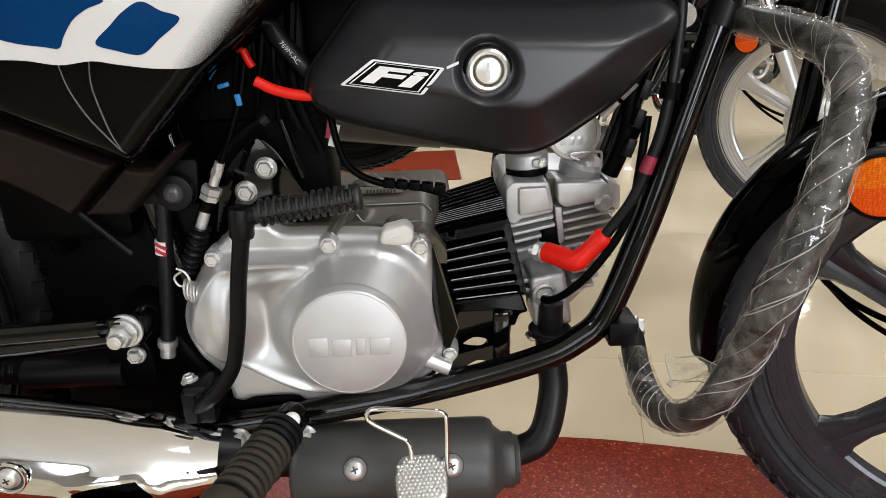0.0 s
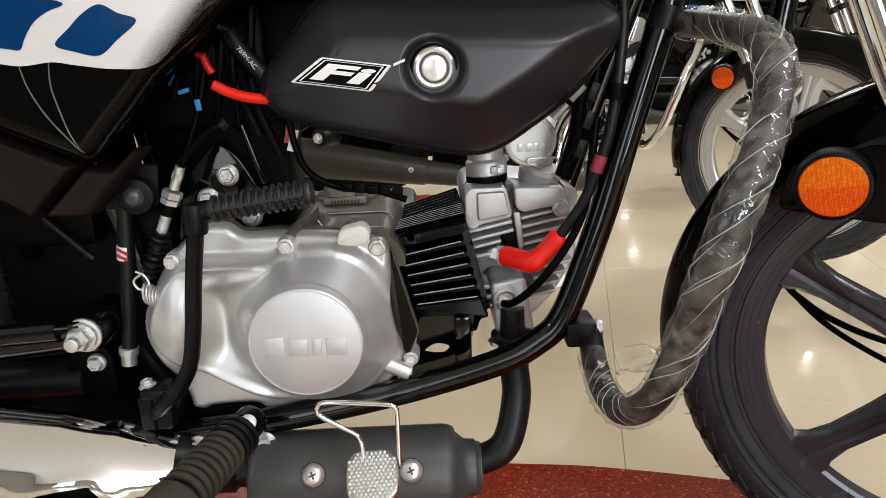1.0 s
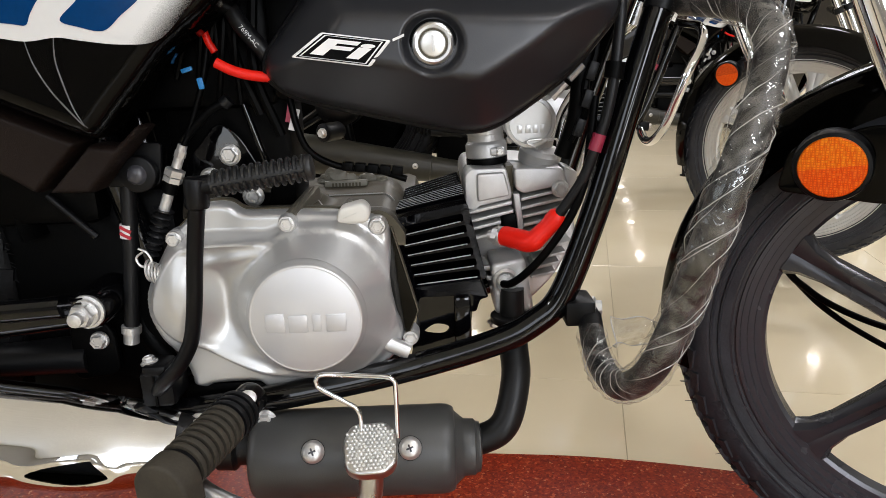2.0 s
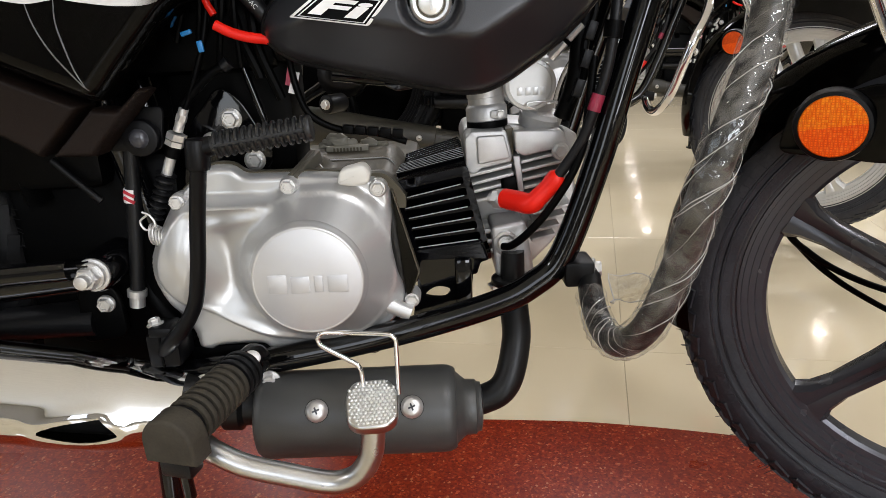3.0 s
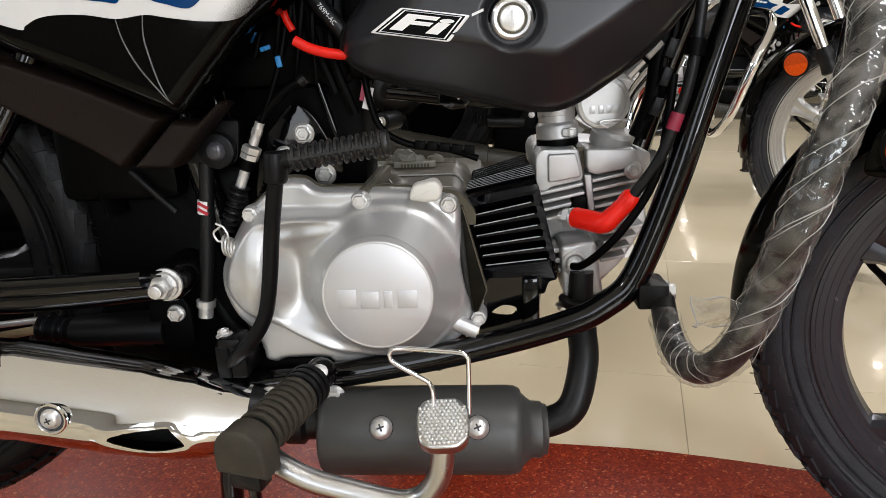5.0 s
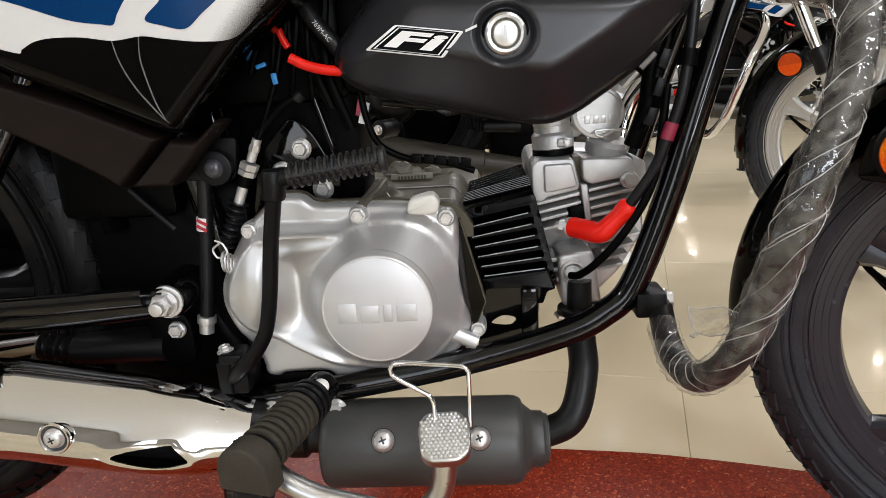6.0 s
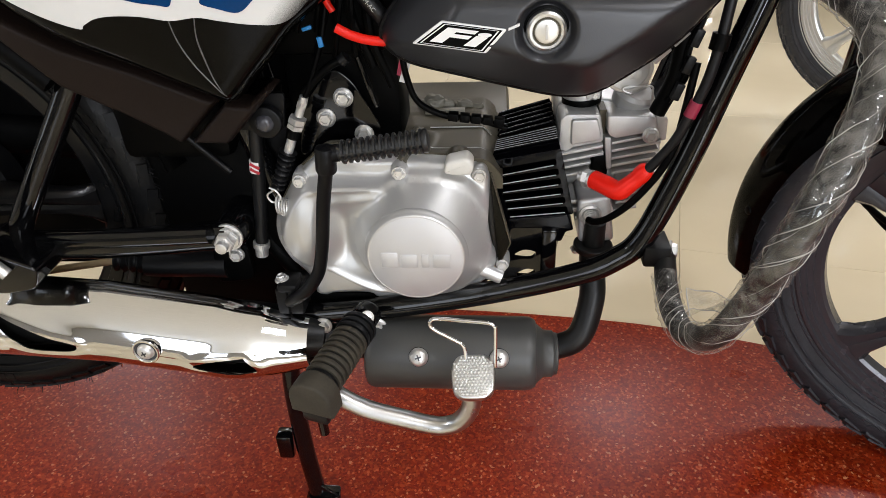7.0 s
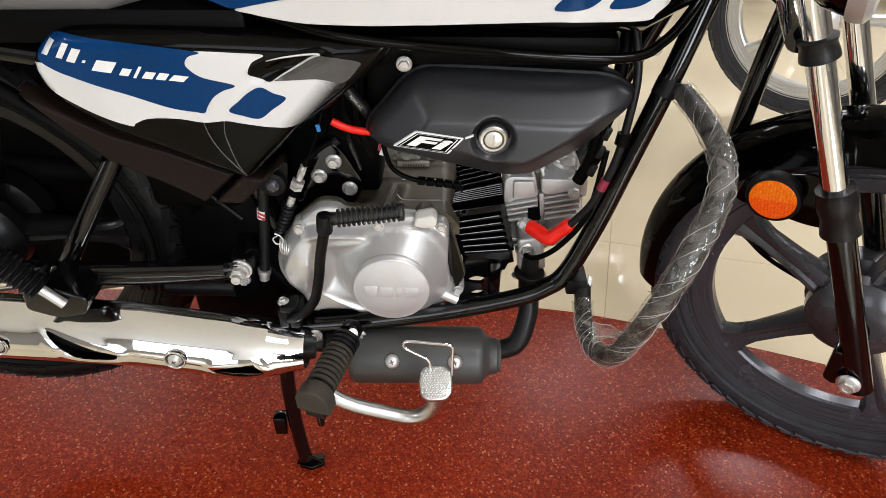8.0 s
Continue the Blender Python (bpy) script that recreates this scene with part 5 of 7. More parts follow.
    tube("red_hose", [(-0.058, -0.080, 0.642), (-0.045, -0.080, 0.635), (-0.028, -0.080, 0.630), (-0.005, -0.078, 0.627)], 0.0045, RED_RUBBER, bike, "bright red rubber hose", segs=12)
    HOSE_A, HOSE_B = Vector((-0.037, -0.066, 0.673)), Vector((-0.021, -0.066, 0.652))
    tube("breather_hose", [(-0.052, -0.060, 0.70), HOSE_A, HOSE_B, (-0.008, -0.060, 0.632)], 0.0075, RUBBER, bike, segs=14)
    curve = bpy.data.curves.new("printed_mark", "FONT")
    curve.body, curve.align_x, curve.align_y, curve.size, curve.offset = "769M-AC", "CENTER", "CENTER", 0.0056, 0.0
    word = new("printed_mark", curve)
    bpy.context.view_layer.update()
    mark_me = bpy.data.meshes.new_from_object(word.evaluated_get(bpy.context.evaluated_depsgraph_get()))
    bpy.data.objects.remove(word)
    mid_at, run = (HOSE_A + HOSE_B) / 2, (HOSE_B - HOSE_A).normalized()
    mark_me.transform(Matrix(((run.x, -run.z, 0, mid_at.x), (0, 0, -1, mid_at.y - 0.0083), (run.z, run.x, 0, mid_at.z), (0, 0, 0, 1))))
    mark_me.materials.append(FRAME_ALU)
    mark = new("printed_mark", mark_me)
    mark.parent = bike
    tube("lever_link", [(-0.103, -0.06, 0.575), (-0.075, -0.062, 0.600), (-0.058, -0.062, 0.608)], 0.0042, DARK, bike, segs=10)
    part("link_ferrule", sweep(bmesh.new(), [Vector((-0.061, -0.063, 0.606)), Vector((-0.055, -0.063, 0.6105))], 0.006, 12), RUBBER, bike)
    tube("throttle_cable", [(-0.005, -0.05, 0.62), (0.0, -0.052, 0.585), (0.01, -0.052, 0.560), (0.035, -0.050, 0.545), (0.07, -0.05, 0.5395), (0.098, -0.05, 0.53)], 0.0032, DARK, bike, segs=10)
    bm = bmesh.new()
    for k in range(5):
        box(bm, (-0.006, -0.005, -0.004), (0.004, 0.005, 0.004), 0.001, pose(0.045 + k * 0.0115, -0.052, 0.5445 - k * 0.0015, 0, 8, 0))
    part("cable_joint", bm, DARK, bike)
    part("wire_tag", box(bmesh.new(), (-0.0035, -0.001, -0.011), (0.0035, 0.001, 0.009), 0, pose(-0.002, -0.048, 0.590, 0, 16, 0)), WHITE_TAPE, bike)
    part("tag_stripe", box(bmesh.new(), (-0.002, -0.0006, -0.009), (0.002, 0.0006, 0.009), 0, pose(-0.006, -0.0505, 0.596, 0, 14, 0)), RED_TAPE, bike)
    # boot of the brake switch, with a bellows end
    part("stop_switch_body", sweep(bmesh.new(), smooth_path([(-0.225, -0.045, 0.366), (-0.26, -0.045, 0.366), (-0.300, -0.045, 0.364), (-0.325, -0.045, 0.364)], 4), lambda t: 0.0235 - 0.004 * t, 18, squash=0.8), RUBBER, bike)
    pts = [Vector((-0.325 - 0.038 * k / 30, -0.045, 0.364 + 0.004 * k / 30)) for k in range(31)]
    part("switch_bellows", sweep(bmesh.new(), pts, lambda t: 0.012 + 0.0025 * math.cos(t * 2 * math.pi * 4), 16), RUBBER, bike)
    tube("brake_rod", [(-0.36, -0.045, 0.367), (-0.45, -0.05, 0.355), (-0.58, -0.06, 0.34)], 0.0045, TAN, bike, "tan coated brake rod", segs=10)
    tube("brake_rod", [(-0.36, -0.035, 0.374), (-0.45, -0.04, 0.366), (-0.58, -0.05, 0.352)], 0.0035, ZINC, bike, segs=10)
    # inner mass: near-black boxes added to close the gaps behind the panels
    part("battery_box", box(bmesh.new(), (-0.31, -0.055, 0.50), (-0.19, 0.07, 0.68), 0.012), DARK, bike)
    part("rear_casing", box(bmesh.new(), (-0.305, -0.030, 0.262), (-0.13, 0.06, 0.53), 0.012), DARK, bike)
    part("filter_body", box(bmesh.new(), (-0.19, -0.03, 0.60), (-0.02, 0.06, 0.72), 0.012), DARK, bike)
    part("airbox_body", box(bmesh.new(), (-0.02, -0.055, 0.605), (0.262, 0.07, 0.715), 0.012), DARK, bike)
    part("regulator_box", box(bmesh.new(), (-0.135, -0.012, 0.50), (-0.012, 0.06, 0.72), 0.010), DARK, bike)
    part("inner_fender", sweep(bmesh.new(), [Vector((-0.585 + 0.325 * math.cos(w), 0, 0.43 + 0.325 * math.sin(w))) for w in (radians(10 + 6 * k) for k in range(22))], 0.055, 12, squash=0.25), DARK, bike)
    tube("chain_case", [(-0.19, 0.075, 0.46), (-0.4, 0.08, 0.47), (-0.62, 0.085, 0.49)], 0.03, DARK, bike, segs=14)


def build_controls(bike):
    lever = tube("kick_lever", [(-0.143, -0.104, 0.350), (-0.127, -0.119, 0.367), (-0.113, -0.124, 0.381), (-0.102, -0.126, 0.396), (-0.094, -0.127, 0.413), (-0.086, -0.131, 0.447), (-0.079, -0.135, 0.487), (-0.068, -0.144, 0.534)], 0.0068, MATTE_BLACK, bike, "black kick start lever folded up", segs=18)
    part("lever_boss", box(box(bmesh.new(), (-0.155, -0.112, 0.337), (-0.124, -0.070, 0.372), 0.005), (-0.150, -0.114, 0.369), (-0.128, -0.085, 0.379), 0.003), MATTE_BLACK, lever)
    part("clamp_slot", box(bmesh.new(), (-0.1415, -0.1132, 0.339), (-0.1395, -0.090, 0.3725)), DARK, lever)
    hex_bolt("clamp_bolt", (-0.147, -0.100, 0.3775), (-0.15, 0, 1), 0.0055, lever)
    part("lever_knuckle", lathe(bmesh.new(), rounded(0.0098, 0.026, 0.003), (-0.068, -0.145, 0.529), (0.08, 0, 1), 20), MATTE_BLACK, lever)
    a, b = Vector((-0.055, -0.144, 0.5485)), Vector((0.025, -0.143, 0.5585))
    pedal = part("kick_pedal", sweep(bmesh.new(), [a, b], 0.0076, 18), PEDAL_RUBBER, lever, "ribbed black rubber kick pedal")
    part("pedal_neck", sweep(bmesh.new(), [Vector((-0.069, -0.145, 0.5465)), a], 0.0082, 16), MATTE_BLACK, lever)
    d = (b - a).normalized()
    m = Matrix.Translation(a) @ frame_of(d)
    for k in range(13):
        z = 0.005 + k * 0.0059
        bm = bmesh.new()
        for quarter in range(4):
            w0 = radians(quarter * 90 + 9)
            ring = [[bm.verts.new(m @ Vector((r * math.cos(w), r * math.sin(w), z + h))) for r, h in ((0.0070, -0.0014), (0.0106, -0.0013), (0.0111, -0.0008), (0.0111, 0.0008), (0.0106, 0.0013), (0.0070, 0.0014))]
                    for w in (w0 + radians(72) * i / 6 for i in range(7))]
            for u, v in zip(ring, ring[1:]):
                for i in range(5):
                    bm.faces.new((u[i], u[i + 1], v[i + 1], v[i]))
            bm.faces.new(ring[0][::-1])
            bm.faces.new(ring[-1])
        part("rubber_rib", bm, PEDAL_RUBBER, pedal)
    part("pedal_end", lathe(bmesh.new(), rounded(0.0108, 0.006, 0.002), b - d * 0.004, d, 20), PEDAL_RUBBER, pedal)
    # rider's footrest
    i, o = Vector((-0.050, -0.112, 0.347)), Vector((-0.089, -0.243, 0.3405))
    d = (o - i).normalized()
    bar = part("footrest_bar", straight(bmesh.new(), i, o, 0.010, 14), FRAME_BLACK, bike)
    rub = part("footrest_rubber", sweep(bmesh.new(), [i + d * (0.03 + 0.09 * k / 10) for k in range(11)], 0.0165, 22), RUBBER, bike, "ribbed dusty black footrest rubber")
    for k in range(11):
        c = i + d * (0.030 + k * 0.0079)
        part("rubber_rib", lathe(bmesh.new(), [(0.014, -0.0024), (0.0192, -0.0024), (0.0200, 0), (0.0192, 0.0024), (0.014, 0.0024)], c, d, 26), DUSTY if k > 2 else RUBBER, rub)
    side = d.cross(Vector((0, 0, 1))).normalized()
    m = Matrix.Identity(4)
    m.col[0].xyz, m.col[1].xyz, m.col[2].xyz, m.col[3].xyz = side, d, side.cross(d), o
    cap = [(0.0225 * math.cos(radians(w)), 0.0225 * math.sin(radians(w)) - 0.002) for w in range(0, 181, 12)] + [(-0.0225, -0.019), (0.0225, -0.019)]
    bm = prism(bmesh.new(), [(x, z) for x, z in cap], -0.020, 0.003, 0.003)
    bmesh.ops.transform(bm, matrix=m, verts=bm.verts)
    part("footrest_end", bm, DUSTY, rub)
    bm = box(bmesh.new(), (-0.014, -0.018, -0.034), (0.014, 0.0, -0.019), 0.003, m)
    part("footrest_lug", bm, RUBBER, rub)
    bm = bmesh.new()
    straight(bm, o + Vector((0.004, 0.01, -0.030)), o + Vector((0.004, 0.012, -0.058)), 0.005, 12)
    part("feeler_bolt", bm, FRAME_BLACK, rub)
    part("footrest_joint", lathe(bmesh.new(), rounded(0.015, 0.018, 0.004), i + d * 0.002, d, 20), FRAME_BLACK, bar)
    part("joint_pin", lathe(bmesh.new(), rounded(0.0075, 0.003, 0.001), i + d * 0.018 + Vector((0.006, -0.010, 0.010)), (0.3, -0.6, 0.7), 16), ZINC, bar)
    # brake pedal
    arm = tube("brake_pedal_arm", [(-0.085, -0.196, 0.311), (-0.071, -0.203, 0.3040), (-0.045, -0.208, 0.2925), (-0.010, -0.211, 0.2835), (0.020, -0.213, 0.2765), (0.036, -0.2145, 0.2775), (0.050, -0.216, 0.2860), (0.0605, -0.218, 0.305), (0.0645, -0.219, 0.332)],
               0.0096, SATIN_STEEL, bike, "polished steel brake pedal arm", segs=20)
    pm = pose(0.0645, -0.219, 0.349, -62, 0, 4)
    pad = part("brake_pad_plate", prism(bmesh.new(), corner_curve([(-0.0175, -0.014), (-0.019, 0.006), (-0.013, 0.019), (0.013, 0.019), (0.019, 0.006), (0.0175, -0.014), (0.010, -0.020), (-0.010, -0.020)], 0.006), -0.004, 0.006, 0.002), SATIN_STEEL, arm, "knurled steel brake pedal plate")
    pad.data.transform(pm @ Matrix.Scale(1.12, 4))
    bm = bmesh.new()
    for a in range(-7, 8):
        for b in range(-7, 8):
            x, z = (a + (b % 2) * 0.5) * 0.0031, b * 0.0027
            if abs(x) < 0.0165 and abs(z) < 0.0172 and abs(x) + abs(z) < 0.0272:
                rings = [[bm.verts.new((x + r * math.cos(w), y, z + r * math.sin(w))) for w in (2 * math.pi * q / 8 for q in range(8))] for r, y in ((0.00145, -0.0038), (0.00120, -0.0047), (0.00065, -0.0052))]
                for u, v in zip(rings, rings[1:]):
                    for q in range(8):
                        bm.faces.new((u[q], u[(q + 1) % 8], v[(q + 1) % 8], v[q]))
                bm.faces.new(rings[-1])
    bmesh.ops.transform(bm, matrix=pm @ Matrix.Scale(1.12, 4), verts=bm.verts)
    part("knurl", bm, KNURL, pad, angle=60)
    tube("toe_guard_wire", [(0.0565, -0.209, 0.350), (0.0572, -0.207, 0.3680), (0.0548, -0.206, 0.3772), (0.0475, -0.2055, 0.3826), (0.031, -0.204, 0.3922), (0.0252, -0.203, 0.3970), (0.0250, -0.203, 0.4030), (0.0315, -0.203, 0.4062), (0.055, -0.2035, 0.4045), (0.0785, -0.204, 0.4023), (0.0846, -0.2045, 0.3990), (0.0857, -0.205, 0.392), (0.0852, -0.208, 0.352)], 0.0019, CHROME, bike, "thin bright wire toe guard", segs=10, per=6)
    # main stand: right and left leg with feet, and the rear peg
    stand = tube("stand_leg", [(-0.155, -0.075, 0.30), (-0.168, -0.082, 0.21), (-0.166, -0.09, 0.10), (-0.160, -0.094, 0.016)], 0.0115, FRAME_BLACK, bike, "black main stand leg", per=4)
    foot = part("stand_foot", prism(bmesh.new(), corner_curve([(-0.018, -0.014), (-0.012, 0.010), (0.010, 0.016), (0.030, 0.006), (0.028, -0.012)], 0.004), -0.004, 0.004, 0.001), FRAME_BLACK, stand)
    foot.data.transform(pose(-0.158, -0.094, 0.006, 90, 0, 0))
    part("foot_gusset", prism(bmesh.new(), [(-0.176, 0.004), (-0.166, 0.035), (-0.156, 0.035), (-0.128, 0.006)], -0.100, -0.096, 0.001), FRAME_BLACK, stand)
    part("stand_stop", box(bmesh.new(), (-0.200, -0.100, 0.085), (-0.180, -0.080, 0.125), 0.003), FRAME_BLACK, stand)
    part("stand_bracket", box(bmesh.new(), (-0.035, -0.11, 0.232), (0.0, -0.075, 0.246), 0.004), FRAME_BLACK, bike)
    # pillion footrest, folded up
    a, b = Vector((-0.500, -0.165, 0.545)), Vector((-0.424, -0.165, 0.455))
    pts = [a.lerp(b, k / 128) for k in range(129)]
    part("pillion_footrest", sweep(bmesh.new(), pts, lambda t: 0.0165 + 0.0026 * math.cos(t * 2 * math.pi * 16), 18), RUBBER, bike, "ribbed black pillion footrest folded up")
    part("pillion_pin", straight(bmesh.new(), b, b + (b - a).normalized() * 0.034, 0.0065, 14), ZINC, bike)
    part("pillion_bracket", prism(bmesh.new(), corner_curve([(-0.455, 0.445), (-0.43, 0.455), (-0.375, 0.43), (-0.385, 0.405), (-0.425, 0.398), (-0.46, 0.412)], 0.008), -0.158, -0.10, 0.003), FRAME_BLACK, bike)


def build_bodywork(bike):
    out = corner_curve([(-0.022, 0.637), (0.040, 0.712), (0.262, 0.702), (0.292, 0.678), (0.243, 0.620), (0.178, 0.577), (0.145, 0.576), (0.0, 0.612)], 0.026, 6)

    def skin(x, z, d):
        """A flat front face, leaning back, inside straight bevels that run out to a rounded rim."""
        bevel = -0.084 - 0.010 * np.sqrt(np.clip(1 - (1 - np.clip(d / 0.006, 0, 1)) ** 2, 0, 1)) - 1.15 * np.clip(d - 0.003, 0, 0.06)
        front = -0.138 + 0.16 * (z - 0.655) + 0.05 * np.clip(x - 0.20, 0, 1)
        k = 0.0016
        y = k * np.logaddexp(bevel / k, front / k)
        r = np.hypot(x - 0.127, z - 0.649)
        return y + 0.010 * ease((0.0262 - r) / 0.0075)

    cover = part("airbox_cover", panel(bmesh.new(), out, skin, 0.0038, rings=[(0.127, 0.649, r, 72) for r in (0.0165, 0.0178, 0.0190, 0.0202, 0.0214, 0.0226, 0.0238, 0.0250, 0.0262, 0.0275, 0.0290, 0.0310)], back=0.03), COVER_GREY, bike, "matte dark grey plastic side cover with a key lock", angle=60)
    part("cover_lip", sweep(bmesh.new(), [Vector((x, -0.079, z)) for x, z in resample(out, 0.008)] + [Vector((out[0][0], -0.079, out[0][1]))], 0.004, 8), MATTE_BLACK, cover)
    # dark disc puts the shade of the recess round the lock into its colour
    part("lock_seat", lathe(bmesh.new(), [(0, 0), (0.0188, 0), (0.0188, 0.0022), (0.0180, 0.0028), (0, 0.0028)], (0.127, -0.1265, 0.649), R_OUT, 40), DARK, cover)
    lock = part("key_lock", lathe(bmesh.new(), [(0, 0), (0.0166, 0), (0.0166, 0.005), (0.0158, 0.0082), (0.0140, 0.0094), (0.0118, 0.0092), (0.0108, 0.0070), (0, 0.0070)], (0.127, -0.127, 0.649), R_OUT, 40), SATIN_STEEL, cover, "round polished key lock")
    part("lock_plug", lathe(bmesh.new(), rounded(0.0098, 0.0032, 0.001), (0.127, -0.1335, 0.649), R_OUT, 28), KNURL, lock)
    part("lock_gap", lathe(bmesh.new(), [(0.0100, 0), (0.0118, 0), (0.0118, 0.0004), (0.0100, 0.0004)], (0.127, -0.1346, 0.649), R_OUT, 28), CASE_ALU, lock)
    part("key_slot", box(bmesh.new(), (0.1260, -0.1373, 0.643), (0.1280, -0.1364, 0.655)), CAST_ALU, lock)
    # badge: white slanted plate, black rim and plain black shapes
    quad = [(0.017, 0.6430), (0.042, 0.6605), (0.095, 0.6525), (0.078, 0.6335)]
    badge = part("badge", prism(bmesh.new(), corner_curve(quad, 0.002), -0.1402, -0.1365, 0.0006), BADGE_WHITE, cover, "white slanted badge with black shapes")
    c = Vector((0.058, 0.6474))
    ins = [c + (Vector(q) - c) * 0.90 for q in quad]
    rim = panel(bmesh.new(), [tuple(q) for q in ins], lambda x, z, d: -0.1406 + 0 * x, 0.02, holes=[[tuple(c + (q - c) * 0.93) for q in ins]], back=0.0004)
    part("badge_rim", rim, DARK, badge)

    part("badge_ground", prism(bmesh.new(), [tuple(c + (q - c) * 0.88) for q in ins], -0.1404, -0.1400), DARK, badge)
    curve = bpy.data.curves.new("badge_letters", "FONT")
    curve.body, curve.align_x, curve.align_y, curve.size = "Fi", "CENTER", "CENTER", 0.026
    curve.offset, curve.extrude, curve.space_character = 0.0011, 0.0003, 1.08
    word = new("badge_letters", curve)
    bpy.context.view_layer.update()
    text_me = bpy.data.meshes.new_from_object(word.evaluated_get(bpy.context.evaluated_depsgraph_get()))
    bpy.data.objects.remove(word)
    # letters lie along the plate: wide, slanted, facing right
    along_u, along_v = (Vector(quad[2]) - Vector(quad[1])).normalized(), (Vector(quad[1]) - Vector(quad[0])).normalized()
    text_me.transform(Matrix(((along_u.x * 2.15, along_v.x * 0.94, 0, 0.0572), (0, 0, -1, -0.1409), (along_u.y * 2.15, along_v.y * 0.94, 0, 0.6470), (0, 0, 0, 1))))
    text_me.materials.append(BADGE_WHITE)
    letters = new("badge_letters", text_me)
    letters.parent = badge
    part("badge_dash", prism(bmesh.new(), [(0.096, 0.6515), (0.096, 0.6535), (0.105, 0.6570), (0.105, 0.6550)], -0.1400, -0.1375), BADGE_WHITE, badge)

    # side cover with its graphics
    BLUE2 = [(-0.1205, 0.7050), (-0.134, 0.6990), (-0.146, 0.689), (-0.1585, 0.6775), (-0.145, 0.672), (-0.127, 0.6685), (-0.112, 0.679), (-0.095, 0.6925), (-0.108, 0.6985)]
    side = closed_curve([(-0.366, 0.722), (-0.352, 0.742), (-0.326, 0.758), (-0.295, 0.762), (-0.22, 0.762), (-0.141, 0.760), (-0.053, 0.757), (0.006, 0.757), (0.022, 0.752), (0.012, 0.732), (-0.018, 0.705), (-0.052, 0.676),
                         (-0.085, 0.652), (-0.109, 0.628), (-0.129, 0.608), (-0.147, 0.589), (-0.158, 0.585), (-0.178, 0.593), (-0.238, 0.620), (-0.298, 0.646), (-0.345, 0.672), (-0.362, 0.696)], 4)

    def side_skin(x, z, d):
        y = -0.105 - 0.020 * np.sqrt(np.clip(1 - (1 - np.clip(d / 0.016, 0, 1)) ** 2, 0, 1))
        y = y - 0.003 * ease((z - 0.60) / 0.12) + 0.016 * ease((-0.275 - x) / 0.10)
        # a shallow scoop
        scoop = np.hypot((x + 0.090 - 0.9 * (z - 0.728)) / 0.034, (z - 0.728 - 0.30 * (x + 0.090)) / 0.009)
        return y + 0.005 * ease(1.25 - scoop)

    panel_ob = part("side_panel", panel(bmesh.new(), side, side_skin, 0.0030, back=0.03), GLOSS_BLACK, bike, "gloss black side panel with blue and silver graphics", angle=60)

    # two fine raised creases that run down to the lowest corner, their highlights painted in grey
    for line in (((-0.190, 0.668), (-0.186, 0.646), (-0.176, 0.624), (-0.160, 0.602), (-0.154, 0.595)), ((-0.166, 0.668), (-0.1685, 0.650), (-0.167, 0.635), (-0.162, 0.612), (-0.156, 0.598))):
        run = smooth_path([(x, 0, z) for x, z in line], 8)
        rx, rz = np.array([p.x for p in run]), np.array([p.z for p in run])
        ys = side_skin(rx, rz, rim_distance(rx, rz, side))
        part("panel_crease", sweep(bmesh.new(), [Vector((p.x, float(y) + 0.0003, p.z)) for p, y in zip(run, ys)], lambda t: 0.0003 + 0.0006 * math.sin(min(1, max(0, t)) * math.pi) ** 0.5, 8), CREASE_GLINT, panel_ob)

    def decal(name, pts, material, proud, per=5, label="", curve=True):
        loop = closed_curve(pts, per) if curve else pts

        def skin2(x, z, d):
            return side_skin(x, z, rim_distance(x, z, side)) - proud
        return part(name, panel(bmesh.new(), loop, skin2, 0.0042, back=0.0003), material, panel_ob, label, angle=70)

    decal("silver_graphic", [(-0.363, 0.711), (-0.357, 0.724), (-0.280, 0.727), (-0.206, 0.731), (-0.200, 0.741), (-0.180, 0.7435), (-0.140, 0.742), (-0.112, 0.740), (-0.125, 0.732), (-0.131, 0.720), (-0.124, 0.715), (-0.102, 0.712), (-0.062, 0.716), (-0.030, 0.711),
          (-0.036, 0.703), (-0.062, 0.681), (-0.088, 0.660), (-0.116, 0.658), (-0.146, 0.662), (-0.164, 0.665), (-0.188, 0.663), (-0.213, 0.667), (-0.237, 0.668), (-0.253, 0.666), (-0.264, 0.661), (-0.271, 0.6585), (-0.314, 0.674), (-0.352, 0.694)], WHITE_DECAL, 0.0005)
    decal("blue_graphic", [(-0.355, 0.731), (-0.343, 0.746), (-0.326, 0.7565), (-0.295, 0.756), (-0.234, 0.750), (-0.179, 0.743), (-0.189, 0.738), (-0.194, 0.731), (-0.191, 0.724), (-0.178, 0.715), (-0.147, 0.707), (-0.160, 0.701), (-0.171, 0.694), (-0.180, 0.683), (-0.185, 0.675),
          (-0.195, 0.676), (-0.222, 0.681), (-0.266, 0.697), (-0.310, 0.710), (-0.337, 0.718)], BLUE_DECAL, 0.0010)
    decal("blue_graphic", BLUE2, BLUE_DECAL, 0.0010)
    # grey patch stands in for a reflection on the gloss panel
    decal("smoked_graphic", [(-0.103, 0.713), (-0.082, 0.7255), (-0.060, 0.738), (-0.030, 0.7365), (-0.014, 0.733), (-0.016, 0.727), (-0.033, 0.711), (-0.060, 0.7145)], SHEEN_GREY, 0.0009)
    decal("dark_graphic", [(-0.131, 0.720), (-0.123, 0.728), (-0.110, 0.734), (-0.092, 0.738), (-0.072, 0.740), (-0.053, 0.741), (-0.064, 0.737), (-0.082, 0.726), (-0.107, 0.712), (-0.119, 0.715)], GLOSS_BLACK, 0.0012)
